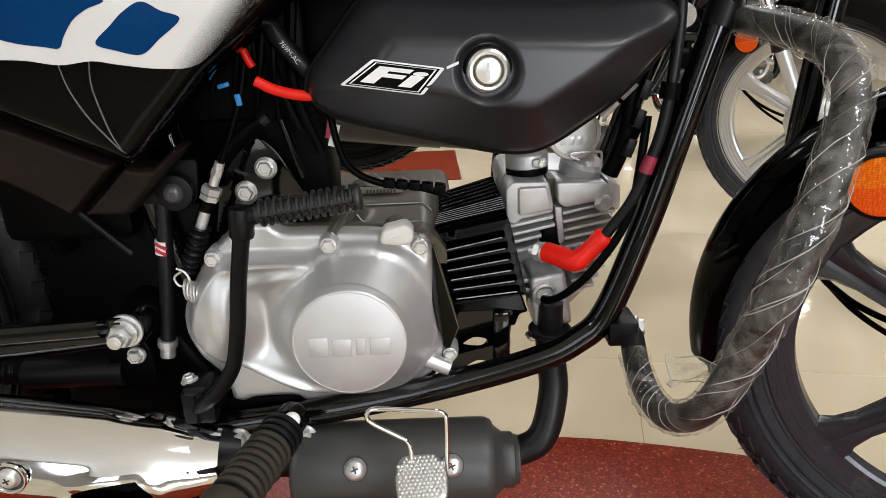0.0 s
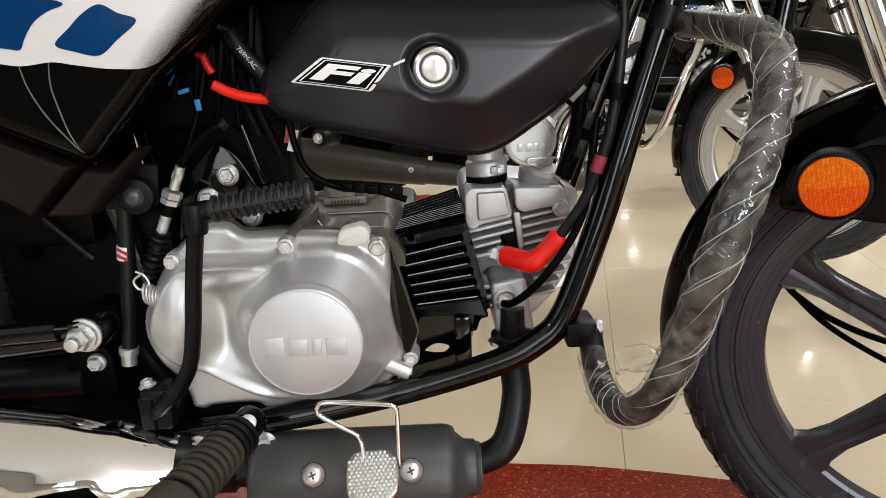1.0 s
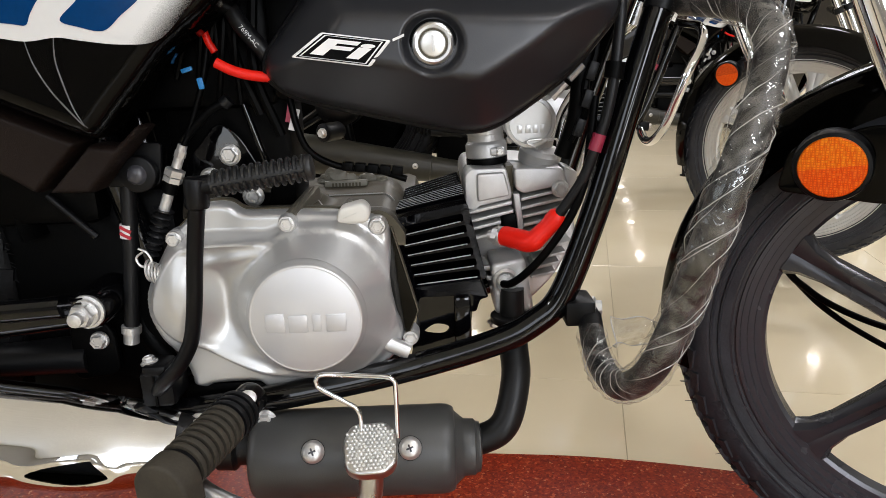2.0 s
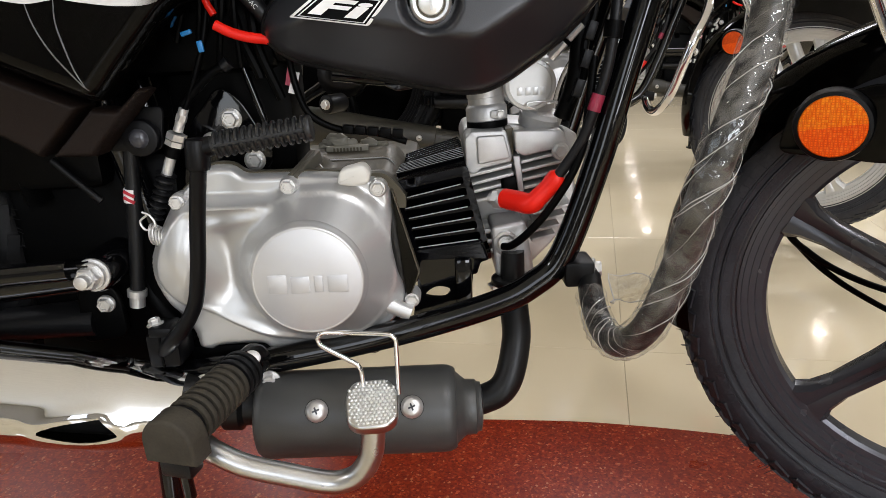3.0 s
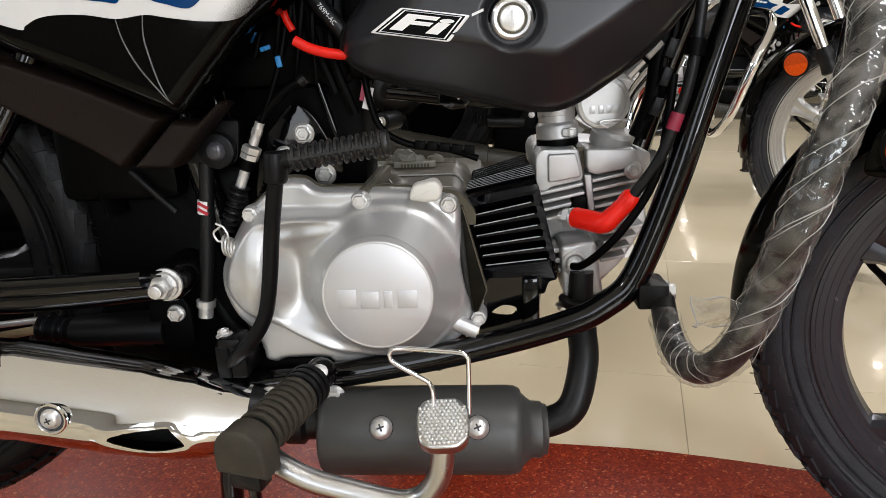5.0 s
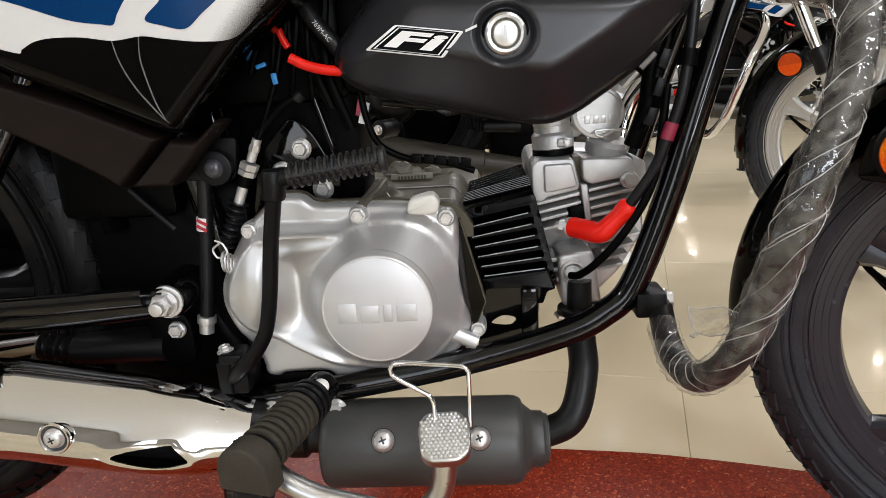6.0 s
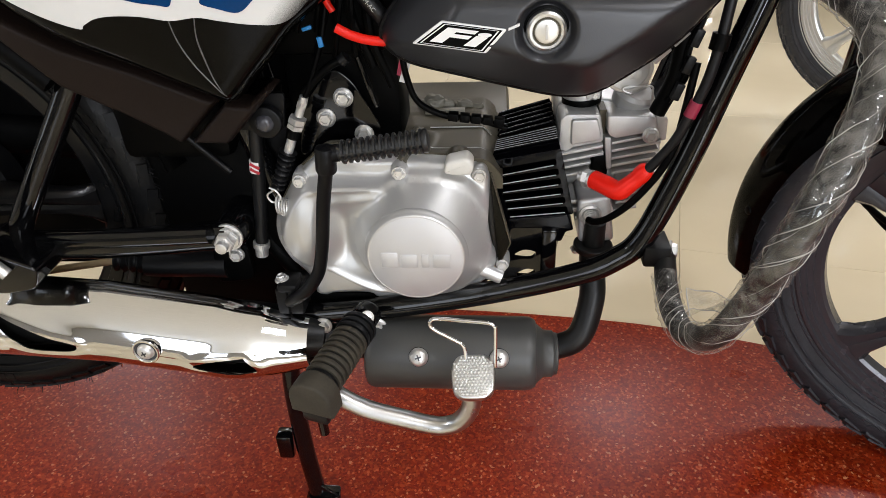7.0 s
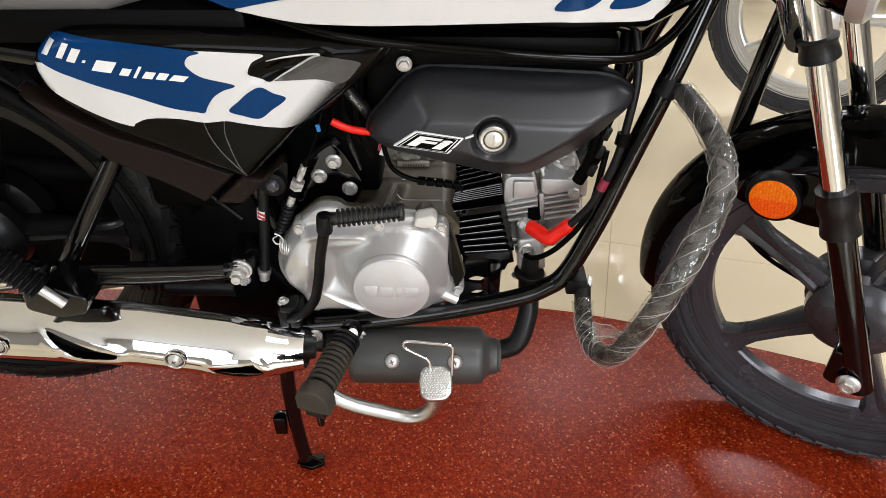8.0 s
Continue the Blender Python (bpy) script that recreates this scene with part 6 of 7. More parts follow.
    # silver line drawn as the highlight along the scoop's rim
    run = smooth_path([(x, 0, z) for x, z in ((-0.106, 0.7125), (-0.094, 0.7195), (-0.082, 0.726), (-0.064, 0.7365), (-0.055, 0.7405), (-0.072, 0.7400), (-0.092, 0.738), (-0.110, 0.734))], 8)
    rx, rz = np.array([p.x for p in run]), np.array([p.z for p in run])
    ys = side_skin(rx, rz, rim_distance(rx, rz, side))
    part("scoop_edge", sweep(bmesh.new(), [Vector((p.x, float(y) - 0.0012, p.z)) for p, y in zip(run, ys)], lambda t: 0.0004 + 0.0009 * math.sin(min(1, max(0, t)) * math.pi) ** 0.5, 8), RIM_SILVER, panel_ob)
    # lettering stood in for by plain slanted bars of its size
    for x0, w, z0, h, k in ((-0.3405, 0.0072, 0.7350, 0.0160, 0.013), (-0.3235, 0.0072, 0.7330, 0.0165, 0.013), (-0.3130, 0.0095, 0.7300, 0.0150, 0.012), (-0.3000, 0.0035, 0.7302, 0.0030, 0.002),
                            (-0.2880, 0.0200, 0.7225, 0.0115, 0.009), (-0.2620, 0.0095, 0.7180, 0.0075, 0.006), (-0.2465, 0.0032, 0.7150, 0.0125, 0.009), (-0.2390, 0.0105, 0.7148, 0.0072, 0.006), (-0.2250, 0.0100, 0.7136, 0.0072, 0.006), (-0.2110, 0.0150, 0.7125, 0.0060, 0.007)):
        decal("white_bar", [(x0 - k * 0.5, z0), (x0 + k * 0.5, z0 + h), (x0 + w + k * 0.5, z0 + h - w * 0.12), (x0 + w - k * 0.5, z0 - w * 0.12)], BADGE_WHITE, 0.0016, curve=False)

    # grained lower panel in two pieces
    def low_skin(x, z, d):
        return -0.088 - 0.012 * np.sqrt(np.clip(1 - (1 - np.clip(d / 0.005, 0, 1)) ** 2, 0, 1)) - 0.008 * ease((z - 0.55) / 0.1)

    lower = part("lower_side_panel", panel(bmesh.new(), corner_curve([(-0.400, 0.688), (-0.345, 0.659), (-0.307, 0.637), (-0.245, 0.6135), (-0.186, 0.586), (-0.1745, 0.5815), (-0.2205, 0.5375), (-0.235, 0.548), (-0.266, 0.567), (-0.321, 0.598)], 0.003), low_skin, 0.0019, back=0.02), PANEL_GREY, bike, "grained dark plastic lower panel, tinted by the floor's reflection", angle=50)
    part("lower_panel_tip", panel(bmesh.new(), corner_curve([(-0.2125, 0.5375), (-0.1685, 0.5795), (-0.147, 0.5765), (-0.126, 0.594), (-0.119, 0.592), (-0.174, 0.5365)], 0.002), low_skin, 0.0017, back=0.02), PANEL_GREY, lower, angle=50)
    # rear splash edge and tail cowl
    tube("mudguard_edge", [(-0.50, -0.085, 0.735), (-0.43, -0.09, 0.685), (-0.38, -0.09, 0.645), (-0.335, -0.09, 0.60)], 0.012, DARK, bike, segs=10)
    part("seat_base", box(bmesh.new(), (-0.90, -0.105, 0.738), (-0.13, 0.105, 0.780), 0.012), DARK, bike)
    part("left_side_panel", prism(bmesh.new(), side, 0.098, 0.124, 0.006), GLOSS_BLACK, bike, "gloss black left side panel")
    # dark plate added to hide the floor behind the rear wheel
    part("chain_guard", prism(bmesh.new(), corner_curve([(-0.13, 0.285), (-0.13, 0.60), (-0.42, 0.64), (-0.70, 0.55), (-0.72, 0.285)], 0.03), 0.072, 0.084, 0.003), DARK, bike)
    # tank
    bm = bmesh.new()
    sections = []
    for x, w, lo, hi in ((-0.205, 0.05, 0.800, 0.83), (-0.190, 0.090, 0.785, 0.85), (-0.13, 0.108, 0.768, 0.880), (-0.06, 0.120, 0.757, 0.915), (0.06, 0.138, 0.748, 0.955), (0.20, 0.140, 0.741, 0.965), (0.28, 0.128, 0.742, 0.955), (0.33, 0.100, 0.765, 0.93), (0.36, 0.05, 0.82, 0.90)):
        ring = []
        for k in range(48):
            w_ = 2 * math.pi * k / 48
            cy, cz = math.cos(w_), math.sin(w_)
            cy, cz = math.copysign(abs(cy) ** 0.62, cy), math.copysign(abs(cz) ** 0.62, cz)
            ring.append(bm.verts.new((x, cy * w, (lo + hi) / 2 + cz * (hi - lo) / 2)))
        sections.append(ring)
    for u, v in zip(sections, sections[1:]):
        for k in range(48):
            bm.faces.new((u[k], u[(k + 1) % 48], v[(k + 1) % 48], v[k]))
    bm.faces.new(sections[0])
    bm.faces.new(sections[-1][::-1])
    bmesh.ops.subdivide_edges(bm, edges=bm.edges, cuts=1, use_grid_fill=True, smooth=0.6)
    tank = part("fuel_tank", bm, GLOSS_BLACK, bike, "gloss black fuel tank with silver and blue stripes", angle=70)

    def tank_side(x, z, d):
        w = np.interp(x, [-0.205, -0.190, -0.13, -0.06, 0.06, 0.20, 0.28, 0.33], [0.05, 0.090, 0.108, 0.120, 0.138, 0.140, 0.128, 0.10])
        return -w - 0.003 + 0 * z

    for name, pts, m, proud in (("silver_stripe", [(-0.139, 0.7795), (-0.122, 0.7765), (-0.106, 0.7740), (-0.071, 0.7705), (-0.030, 0.7708), (0.010, 0.7725), (0.058, 0.7760), (0.135, 0.7790), (0.190, 0.7805), (0.266, 0.7790), (0.280, 0.786), (0.292, 0.800), (0.25, 0.822), (0.1, 0.828), (0.0, 0.815), (-0.075, 0.795), (-0.093, 0.791), (-0.115, 0.786)], TANK_SILVER, 0.0),
                                ("blue_stripe", [(-0.188, 0.7935), (-0.159, 0.7845), (-0.141, 0.7805), (-0.115, 0.7865), (-0.093, 0.7915), (-0.075, 0.7955), (0.0, 0.8155), (-0.03, 0.826), (-0.10, 0.824), (-0.17, 0.812)], BLUE_DECAL, 0.0008),
                                ("blue_stripe", [(0.178, 0.792), (0.210, 0.7935), (0.226, 0.808), (0.192, 0.806)], BLUE_DECAL, 0.0008),
                                ("blue_stripe", [(0.231, 0.7930), (0.261, 0.7940), (0.280, 0.808), (0.246, 0.808)], BLUE_DECAL, 0.0008)):
        part(name, panel(bmesh.new(), closed_curve(pts, 5), lambda x, z, d, q=proud: tank_side(x, z, d) - q, 0.006, back=0.004), m, tank, angle=70)
    tube("tank_seam", [(-0.115, -0.100, 0.772), (-0.03, -0.122, 0.7575), (0.109, -0.132, 0.7475), (0.253, -0.125, 0.738), (0.300, -0.105, 0.748), (0.335, -0.075, 0.775), (0.36, -0.05, 0.81)], 0.0055, GLOSS_BLACK, bike, segs=10)
    part("tank_underside", box(bmesh.new(), (-0.10, -0.10, 0.715), (0.26, 0.10, 0.752), 0.012), DARK, bike)
    hex_bolt("tank_bolt", (0.030, -0.104, 0.722), R_OUT, 0.006, bike)
    # seat
    bm = bmesh.new()
    sections = []
    for x, w, lo, hi in ((-0.17, 0.06, 0.810, 0.85), (-0.20, 0.105, 0.785, 0.870), (-0.27, 0.130, 0.768, 0.872), (-0.45, 0.137, 0.768, 0.875), (-0.7, 0.125, 0.82, 0.90), (-0.85, 0.10, 0.85, 0.91)):
        ring = []
        for k in range(28):
            w_ = 2 * math.pi * k / 28
            cy, cz = math.cos(w_), math.sin(w_)
            cy, cz = math.copysign(abs(cy) ** 0.55, cy), math.copysign(abs(cz) ** 0.7, cz)
            ring.append(bm.verts.new((x, cy * w, (lo + hi) / 2 + cz * (hi - lo) / 2)))
        sections.append(ring)
    for u, v in zip(sections, sections[1:]):
        for k in range(28):
            bm.faces.new((u[k], u[(k + 1) % 28], v[(k + 1) % 28], v[k]))
    bm.faces.new(sections[0])
    bm.faces.new(sections[-1][::-1])
    bmesh.ops.subdivide_edges(bm, edges=bm.edges, cuts=1, use_grid_fill=True, smooth=0.6)
    part("seat", bm, SEAT_SKIN, bike, "grey leatherette seat", angle=70)


def build_wheel(bike, at, axis, name, start, metal, rubber=None):
    """A five-spoke alloy wheel with its tyre."""
    rubber = rubber or TYRE
    m = Matrix.Translation(at) @ frame_of(axis)
    fx = (m.inverted().to_3x3() @ Vector((0, 0, 1)))
    turn = math.atan2(fx.y, fx.x)
    prof = []
    for k in range(25):
        w = radians(-118 + 236 * k / 24)
        prof.append((0.262 + 0.035 * math.cos(w) * (1.0 if math.cos(w) > 0 else 0.55), 0.0375 * math.sin(w)))
    tyre = part(name + "_tyre", lathe(bmesh.new(), prof + [(0.232, 0.024), (0.232, -0.024), prof[0]], at, axis, 96), rubber, bike, "black ribbed tyre with small rubber hairs", angle=60)
    bm = bmesh.new()
    for k in range(56):
        for side in (-1, 1):
            for lane, (w, r) in enumerate(((0.010, 0.2965), (0.0235, 0.2915), (0.033, 0.2805))):
                a = 2 * math.pi * (k + 0.33 * lane + 0.25 * (side > 0)) / 56
                tilt = 10 + 22 * lane
                q = m @ Matrix.Rotation(a, 4, "Z") @ Matrix.Translation((r, 0, w * side)) @ Matrix.Rotation(radians(tilt * -side), 4, "Y") @ Matrix.Rotation(radians(14 * side), 4, "X")
                box(bm, (-0.004, -0.0135, -0.0055), (0.0022 if lane < 2 else 0.0012, 0.0118, 0.0055), 0, q)
    part("tread_block", bm, rubber, tyre, angle=20)["kind"] = "stuff"
    bm = bmesh.new()
    rng = random.Random(5)
    for k in range(260):
        a, s = rng.uniform(0, 6.283), rng.choice((-1, 1))
        r0, w0 = 0.2885, 0.031 * s
        q = m @ Matrix.Rotation(a, 4, "Z")
        p = q @ Vector((r0, 0, w0))
        sweep(bm, [p, q @ Vector((r0 + rng.uniform(0.005, 0.011), 0.003, w0 + 0.003 * s))], lambda t: 0.0006 - 0.0003 * t, 4)
    part("tyre_hair", bm, rubber, tyre)["kind"] = "stuff"
    for s in (-1, 1):
        bm = bmesh.new()
        for r in (0.247, 0.2555, 0.2715):
            lathe(bm, [(r - 0.0016, 0), (r - 0.0009, 0.0018), (r + 0.0009, 0.0018), (r + 0.0016, 0)], m @ Vector((0, 0, s * (0.0362 if r > 0.25 else 0.0325) - s * 0.0008 - (0.004 * s if r > 0.27 else 0))), Vector(axis) * s, 80)
        part("sidewall_ring", bm, rubber, tyre)
    bm = bmesh.new()
    for s in (-1, 1):
        for base, n in ((0.35, 7), (1.25, 11), (2.6, 6), (3.5, 9), (4.7, 12), (5.7, 5)):
            for k in range(n):
                q = m @ Matrix.Rotation(base + k * 0.052, 4, "Z") @ Matrix.Translation((0.262, 0, s * 0.0372))
                box(bm, (-0.0045, -0.0045, -0.0007), (0.0045, 0.0045 - 0.003 * (k % 3 == 1), 0.0007), 0, q)
    part("sidewall_mark", bm, rubber, tyre, angle=20)["kind"] = "stuff"
    rim_p = [(0.2385, -0.0255), (0.2400, -0.0235), (0.2385, -0.0215), (0.226, -0.0172), (0.218, -0.0142), (0.214, -0.0102), (0.2065, -0.0085), (0.202, -0.006), (0.202, 0.006), (0.2065, 0.0085), (0.214, 0.0102), (0.218, 0.0142), (0.226, 0.0172), (0.2385, 0.0215), (0.2400, 0.0235), (0.2385, 0.0255),
             (0.2345, 0.0262), (0.2337, 0.0232), (0.2303, 0.0230), (0.2293, 0.0250), (0.2255, 0.0246), (0.2245, 0.0210), (0.2185, 0.0202), (0.2175, 0.0166), (0.2115, 0.0156), (0.2105, 0.0128), (0.2035, 0.0118), (0.1995, 0.0085), (0.1995, -0.0085), (0.2035, -0.0118), (0.2105, -0.0128), (0.2115, -0.0156), (0.2175, -0.0166), (0.2185, -0.0202), (0.2245, -0.0210), (0.2255, -0.0246), (0.2293, -0.0250), (0.2303, -0.0230), (0.2337, -0.0232), (0.2345, -0.0262), (0.2385, -0.0255)]
    rim = part(name + "_rim", lathe(bmesh.new(), rim_p, at, axis, 96), metal, bike, "cast five-spoke alloy rim", angle=30)
    for k in range(5):
        a = turn + radians(start + 72 * k)
        q = m @ Matrix.Rotation(a, 4, "Z")
        bm = bmesh.new()
        ring = []
        for r, w, h in ((0.030, 0.019, 0.030), (0.060, 0.0165, 0.026), (0.110, 0.0145, 0.019), (0.160, 0.0145, 0.0155), (0.185, 0.019, 0.015), (0.203, 0.030, 0.014)):
            loop = [(-w, -h * 0.55), (-w * 0.72, -h), (-w * 0.30, -h), (0, -h * 0.80), (w * 0.30, -h), (w * 0.72, -h), (w, -h * 0.55), (w, h * 0.55), (w * 0.72, h), (-w * 0.72, h), (-w, h * 0.55)]
            ring.append([bm.verts.new(q @ Vector((r, u, v))) for u, v in loop])
        for u, v in zip(ring, ring[1:]):
            for i in range(len(u)):
                bm.faces.new((u[i], u[(i + 1) % len(u)], v[(i + 1) % len(u)], v[i]))
        bm.faces.new(ring[0][::-1])
        bm.faces.new(ring[-1])
        part("spoke", bm, metal, rim)
    hub = part(name + "_hub", lathe(bmesh.new(), [(0, -0.052), (0.030, -0.052), (0.050, -0.046), (0.066, -0.030), (0.068, -0.012), (0.050, -0.004), (0.050, 0.01), (0.072, 0.02), (0.075, 0.05), (0.02, 0.056), (0, 0.056)], at, axis, 48), metal, bike)
    part("hub_cap", lathe(bmesh.new(), [(0, -0.060), (0.016, -0.060), (0.020, -0.056), (0.020, -0.05), (0, -0.05)], at, axis, 28), DARK, hub)
    return [tyre, rim, hub]


def build_front(bike):
    """Fork, mudguard, reflector and wheel, all turned to the right. Returns these parts."""
    made = build_wheel(bike, WHEEL_AT, WHEEL_LEFT, "front", 81.4, RIM_GREY)
    # larger across, not wider: scaled to fit the camera's view, near an eighteen inch wheel
    wheel_turn = frame_of(WHEEL_LEFT)
    grow = Matrix.Translation(WHEEL_AT) @ wheel_turn @ Matrix.Diagonal((1.047, 1.047, 1.0, 1)) @ wheel_turn.inverted() @ Matrix.Translation(-WHEEL_AT)
    for o in {c.data for thing in made for c in (thing, *thing.children_recursive)}:
        o.transform(grow)
    lean = Vector((-0.3795, 0, 0.9252))

    def along(f, left, t):
        """t metres up a fork leg that passes the axle's height f ahead."""
        return swung((f + lean.x * t, left, lean.z * t))

    for s in (-1, 1):
        off = 0.088 * s
        leg = part("fork_lower", sweep(bmesh.new(), [along(0.030, off, t) for t in (-0.035, -0.030, 0.05, 0.10, 0.22, 0.232, 0.244)], lambda t: 0.0175 if t < 0.99 else 0.016, 24), FRAME_BLACK, bike, "gloss black fork lower leg")
        part("fork_end", prism(bmesh.new(), corner_curve([(-0.016, -0.03), (-0.018, 0.03), (0.018, 0.03), (0.02, -0.02), (0.0, -0.036)], 0.006), -0.012, 0.012, 0.003), FRAME_BLACK, leg).data.transform(
            Matrix.Translation(swung((0.010, off, 0.0))) @ Matrix(((FWD.x, LEFT.x, UPW.x, 0), (FWD.y, LEFT.y, UPW.y, 0), (FWD.z, LEFT.z, UPW.z, 0), (0, 0, 0, 1))))
        hex_bolt("fork_nut", swung((0.026, off - 0.020 if s < 0 else off + 0.020, -0.012)), LEFT * s, 0.011, leg)
        part("fork_seal", sweep(bmesh.new(), [along(0.030, off, t) for t in (0.232, 0.236, 0.262, 0.268, 0.286, 0.296, 0.300)], lambda t: 0.0185 + 0.0058 * abs(math.sin(2.2 * math.pi * min(t, 1) ** 0.8)) ** 0.5, 24), RUBBER, leg)
        tubeo = part("fork_tube", sweep(bmesh.new(), [along(0.030, off, t) for t in (0.29, 0.40, 0.52, 0.66)], 0.0155, 28), CHROME, bike, "bright chrome fork tube")
        clamp = part("fork_clamp", sweep(bmesh.new(), [along(0.030, off, t) for t in (0.466, 0.468, 0.471, 0.477, 0.485, 0.489, 0.492, 0.494)], lambda t: 0.0160 + 0.0055 * min(1.0, math.sin(math.pi * min(1.0, max(0.0, t))) * 3.2) ** 0.6 - 0.0025 * math.exp(-((t - 0.55) / 0.12) ** 2), 24), RUBBER, bike)
        made += [leg, tubeo, clamp]
    bar = part("lower_yoke", sweep(bmesh.new(), [along(0.012, -0.085, 0.485), along(-0.02, 0, 0.485), along(0.012, 0.085, 0.485)], 0.017, 14), FRAME_BLACK, bike)
    made.append(bar)
    # mudguard: a wide shell over the wheel
    bm = bmesh.new()
    rings = []
    for k in range(40):
        a = radians(40 + (188 - 40) * k / 39)
        r = 0.331 + 0.010 * math.sin((a - radians(40)) / radians(148) * math.pi)
        ring = []
        for j in range(15):
            u = -1 + 2 * j / 14
            ring.append(bm.verts.new(swung(((r - 0.045 * abs(u) ** 2.6) * math.cos(a) + 0.006, 0.060 * u + 0.010, (r - 0.045 * abs(u) ** 2.6) * math.sin(a) + 0.006))))
        rings.append(ring)
    for u, v in zip(rings, rings[1:]):
        for j in range(14):
            bm.faces.new((u[j], u[j + 1], v[j + 1], v[j]))
    bmesh.ops.solidify(bm, geom=bm.faces[:], thickness=0.003)
    guard = part("front_mudguard", bm, GLOSS_BLACK, bike, "gloss black front mudguard", angle=60)
    frame3 = Matrix(((FWD.x, LEFT.x, UPW.x, AXLE[0]), (FWD.y, LEFT.y, UPW.y, AXLE[1]), (FWD.z, LEFT.z, UPW.z, AXLE[2]), (0, 0, 0, 1)))
    for s in (-1, 1):
        stay = part("mudguard_stay", prism(bmesh.new(), corner_curve([(-0.195, 0.205), (-0.185, 0.250), (-0.110, 0.275), (-0.06, 0.255), (-0.055, 0.205), (-0.10, 0.198)], 0.012), -0.004, 0.004, 0.0015), GLOSS_BLACK, guard)
        stay.data.transform(frame3 @ Matrix.Translation((0, 0.066 * s, 0)))
        at = swung((-0.146, 0.090 * s, 0.238))
        part("reflector_base", lathe(bmesh.new(), [(0, 0), (0.0330, 0), (0.0345, 0.003), (0.0345, 0.016), (0.033, 0.020), (0.0295, 0.021), (0.0295, 0.018), (0, 0.018)], at - LEFT * s * 0.018, LEFT * s, 40), MATTE_BLACK, guard)
        lens = part("reflector_lens", lathe(bmesh.new(), [(0, 0.0), (0.0292, 0.0), (0.0292, 0.003), (0.028, 0.0042), (0, 0.0046)], at - LEFT * s * 0.0005, LEFT * s, 40), AMBER, guard, "amber honeycomb side reflector, its upper half painted brighter")
        lens.data.materials.append(AMBER_LOW)
        for f in lens.data.polygons:
            if (f.center - at).dot(UPW - 0.16 * FWD) < 0:
                f.material_index = 1
    part("mudguard_screw", lathe(bmesh.new(), rounded(0.006, 0.012, 0.002), swung((-0.292, -0.03, 0.062)), (-1, -0.3, 0), 14), DARK, guard)
    made.append(guard)
    made.append(tube("brake_cable_front", [(0.510, 0.100, 0.55), (0.522, 0.090, 0.43), (0.541, 0.080, 0.379), (0.567, 0.080, 0.354), (0.597, 0.080, 0.333), (0.642, 0.080, 0.310), (0.70, 0.076, 0.288)], 0.0042, DARK, bike, segs=10))
    made.append(tube("speedometer_cable", [(0.516, 0.100, 0.55), (0.525, 0.090, 0.44), (0.540, 0.084, 0.385), (0.575, 0.084, 0.343), (0.612, 0.084, 0.312), (0.655, 0.084, 0.284), (0.70, 0.080, 0.258)], 0.0038, DARK, bike, segs=10))
    tube("mudguard_brace", [(0.500, 0.10, 0.49), (0.503, 0.10, 0.56), (0.510, 0.10, 0.64), (0.520, 0.10, 0.72), (0.525, 0.08, 0.80)], 0.0145, FRAME_BLACK, bike, "gloss black tubular brace", segs=16)
    # headlamp
    LAMP_AT = Vector((0.460, -0.135, 0.856))
    lamp = part("headlamp_shell", lathe(bmesh.new(), [(0, -0.06), (0.025, -0.058), (0.050, -0.045), (0.064, -0.02), (0.068, 0.0), (0.068, 0.004)], LAMP_AT, FWD, 40), GLOSS_BLACK, bike, "round black headlamp with a chrome rim")
    part("headlamp_rim", lathe(bmesh.new(), [(0.064, 0.002), (0.071, 0.002), (0.073, 0.006), (0.072, 0.018), (0.066, 0.023), (0.062, 0.020)], LAMP_AT, FWD, 40), RIM_SILVER, lamp)
    part("headlamp_lens", lathe(bmesh.new(), [(0.065, 0.018), (0.05, 0.024), (0.025, 0.027), (0, 0.028)], LAMP_AT, FWD, 40), RIM_SILVER, lamp)
    made.append(lamp)
    return made


GUARD = [(0.264, -0.085, 0.400), (0.262, -0.120, 0.380), (0.264, -0.155, 0.370), (0.269, -0.190, 0.377), (0.278, -0.225, 0.408), (0.290, -0.243, 0.458), (0.299, -0.260, 0.513), (0.314, -0.261, 0.563), (0.339, -0.236, 0.605), (0.354, -0.212, 0.640), (0.356, -0.178, 0.662), (0.354, -0.130, 0.670), (0.346, -0.070, 0.676)]


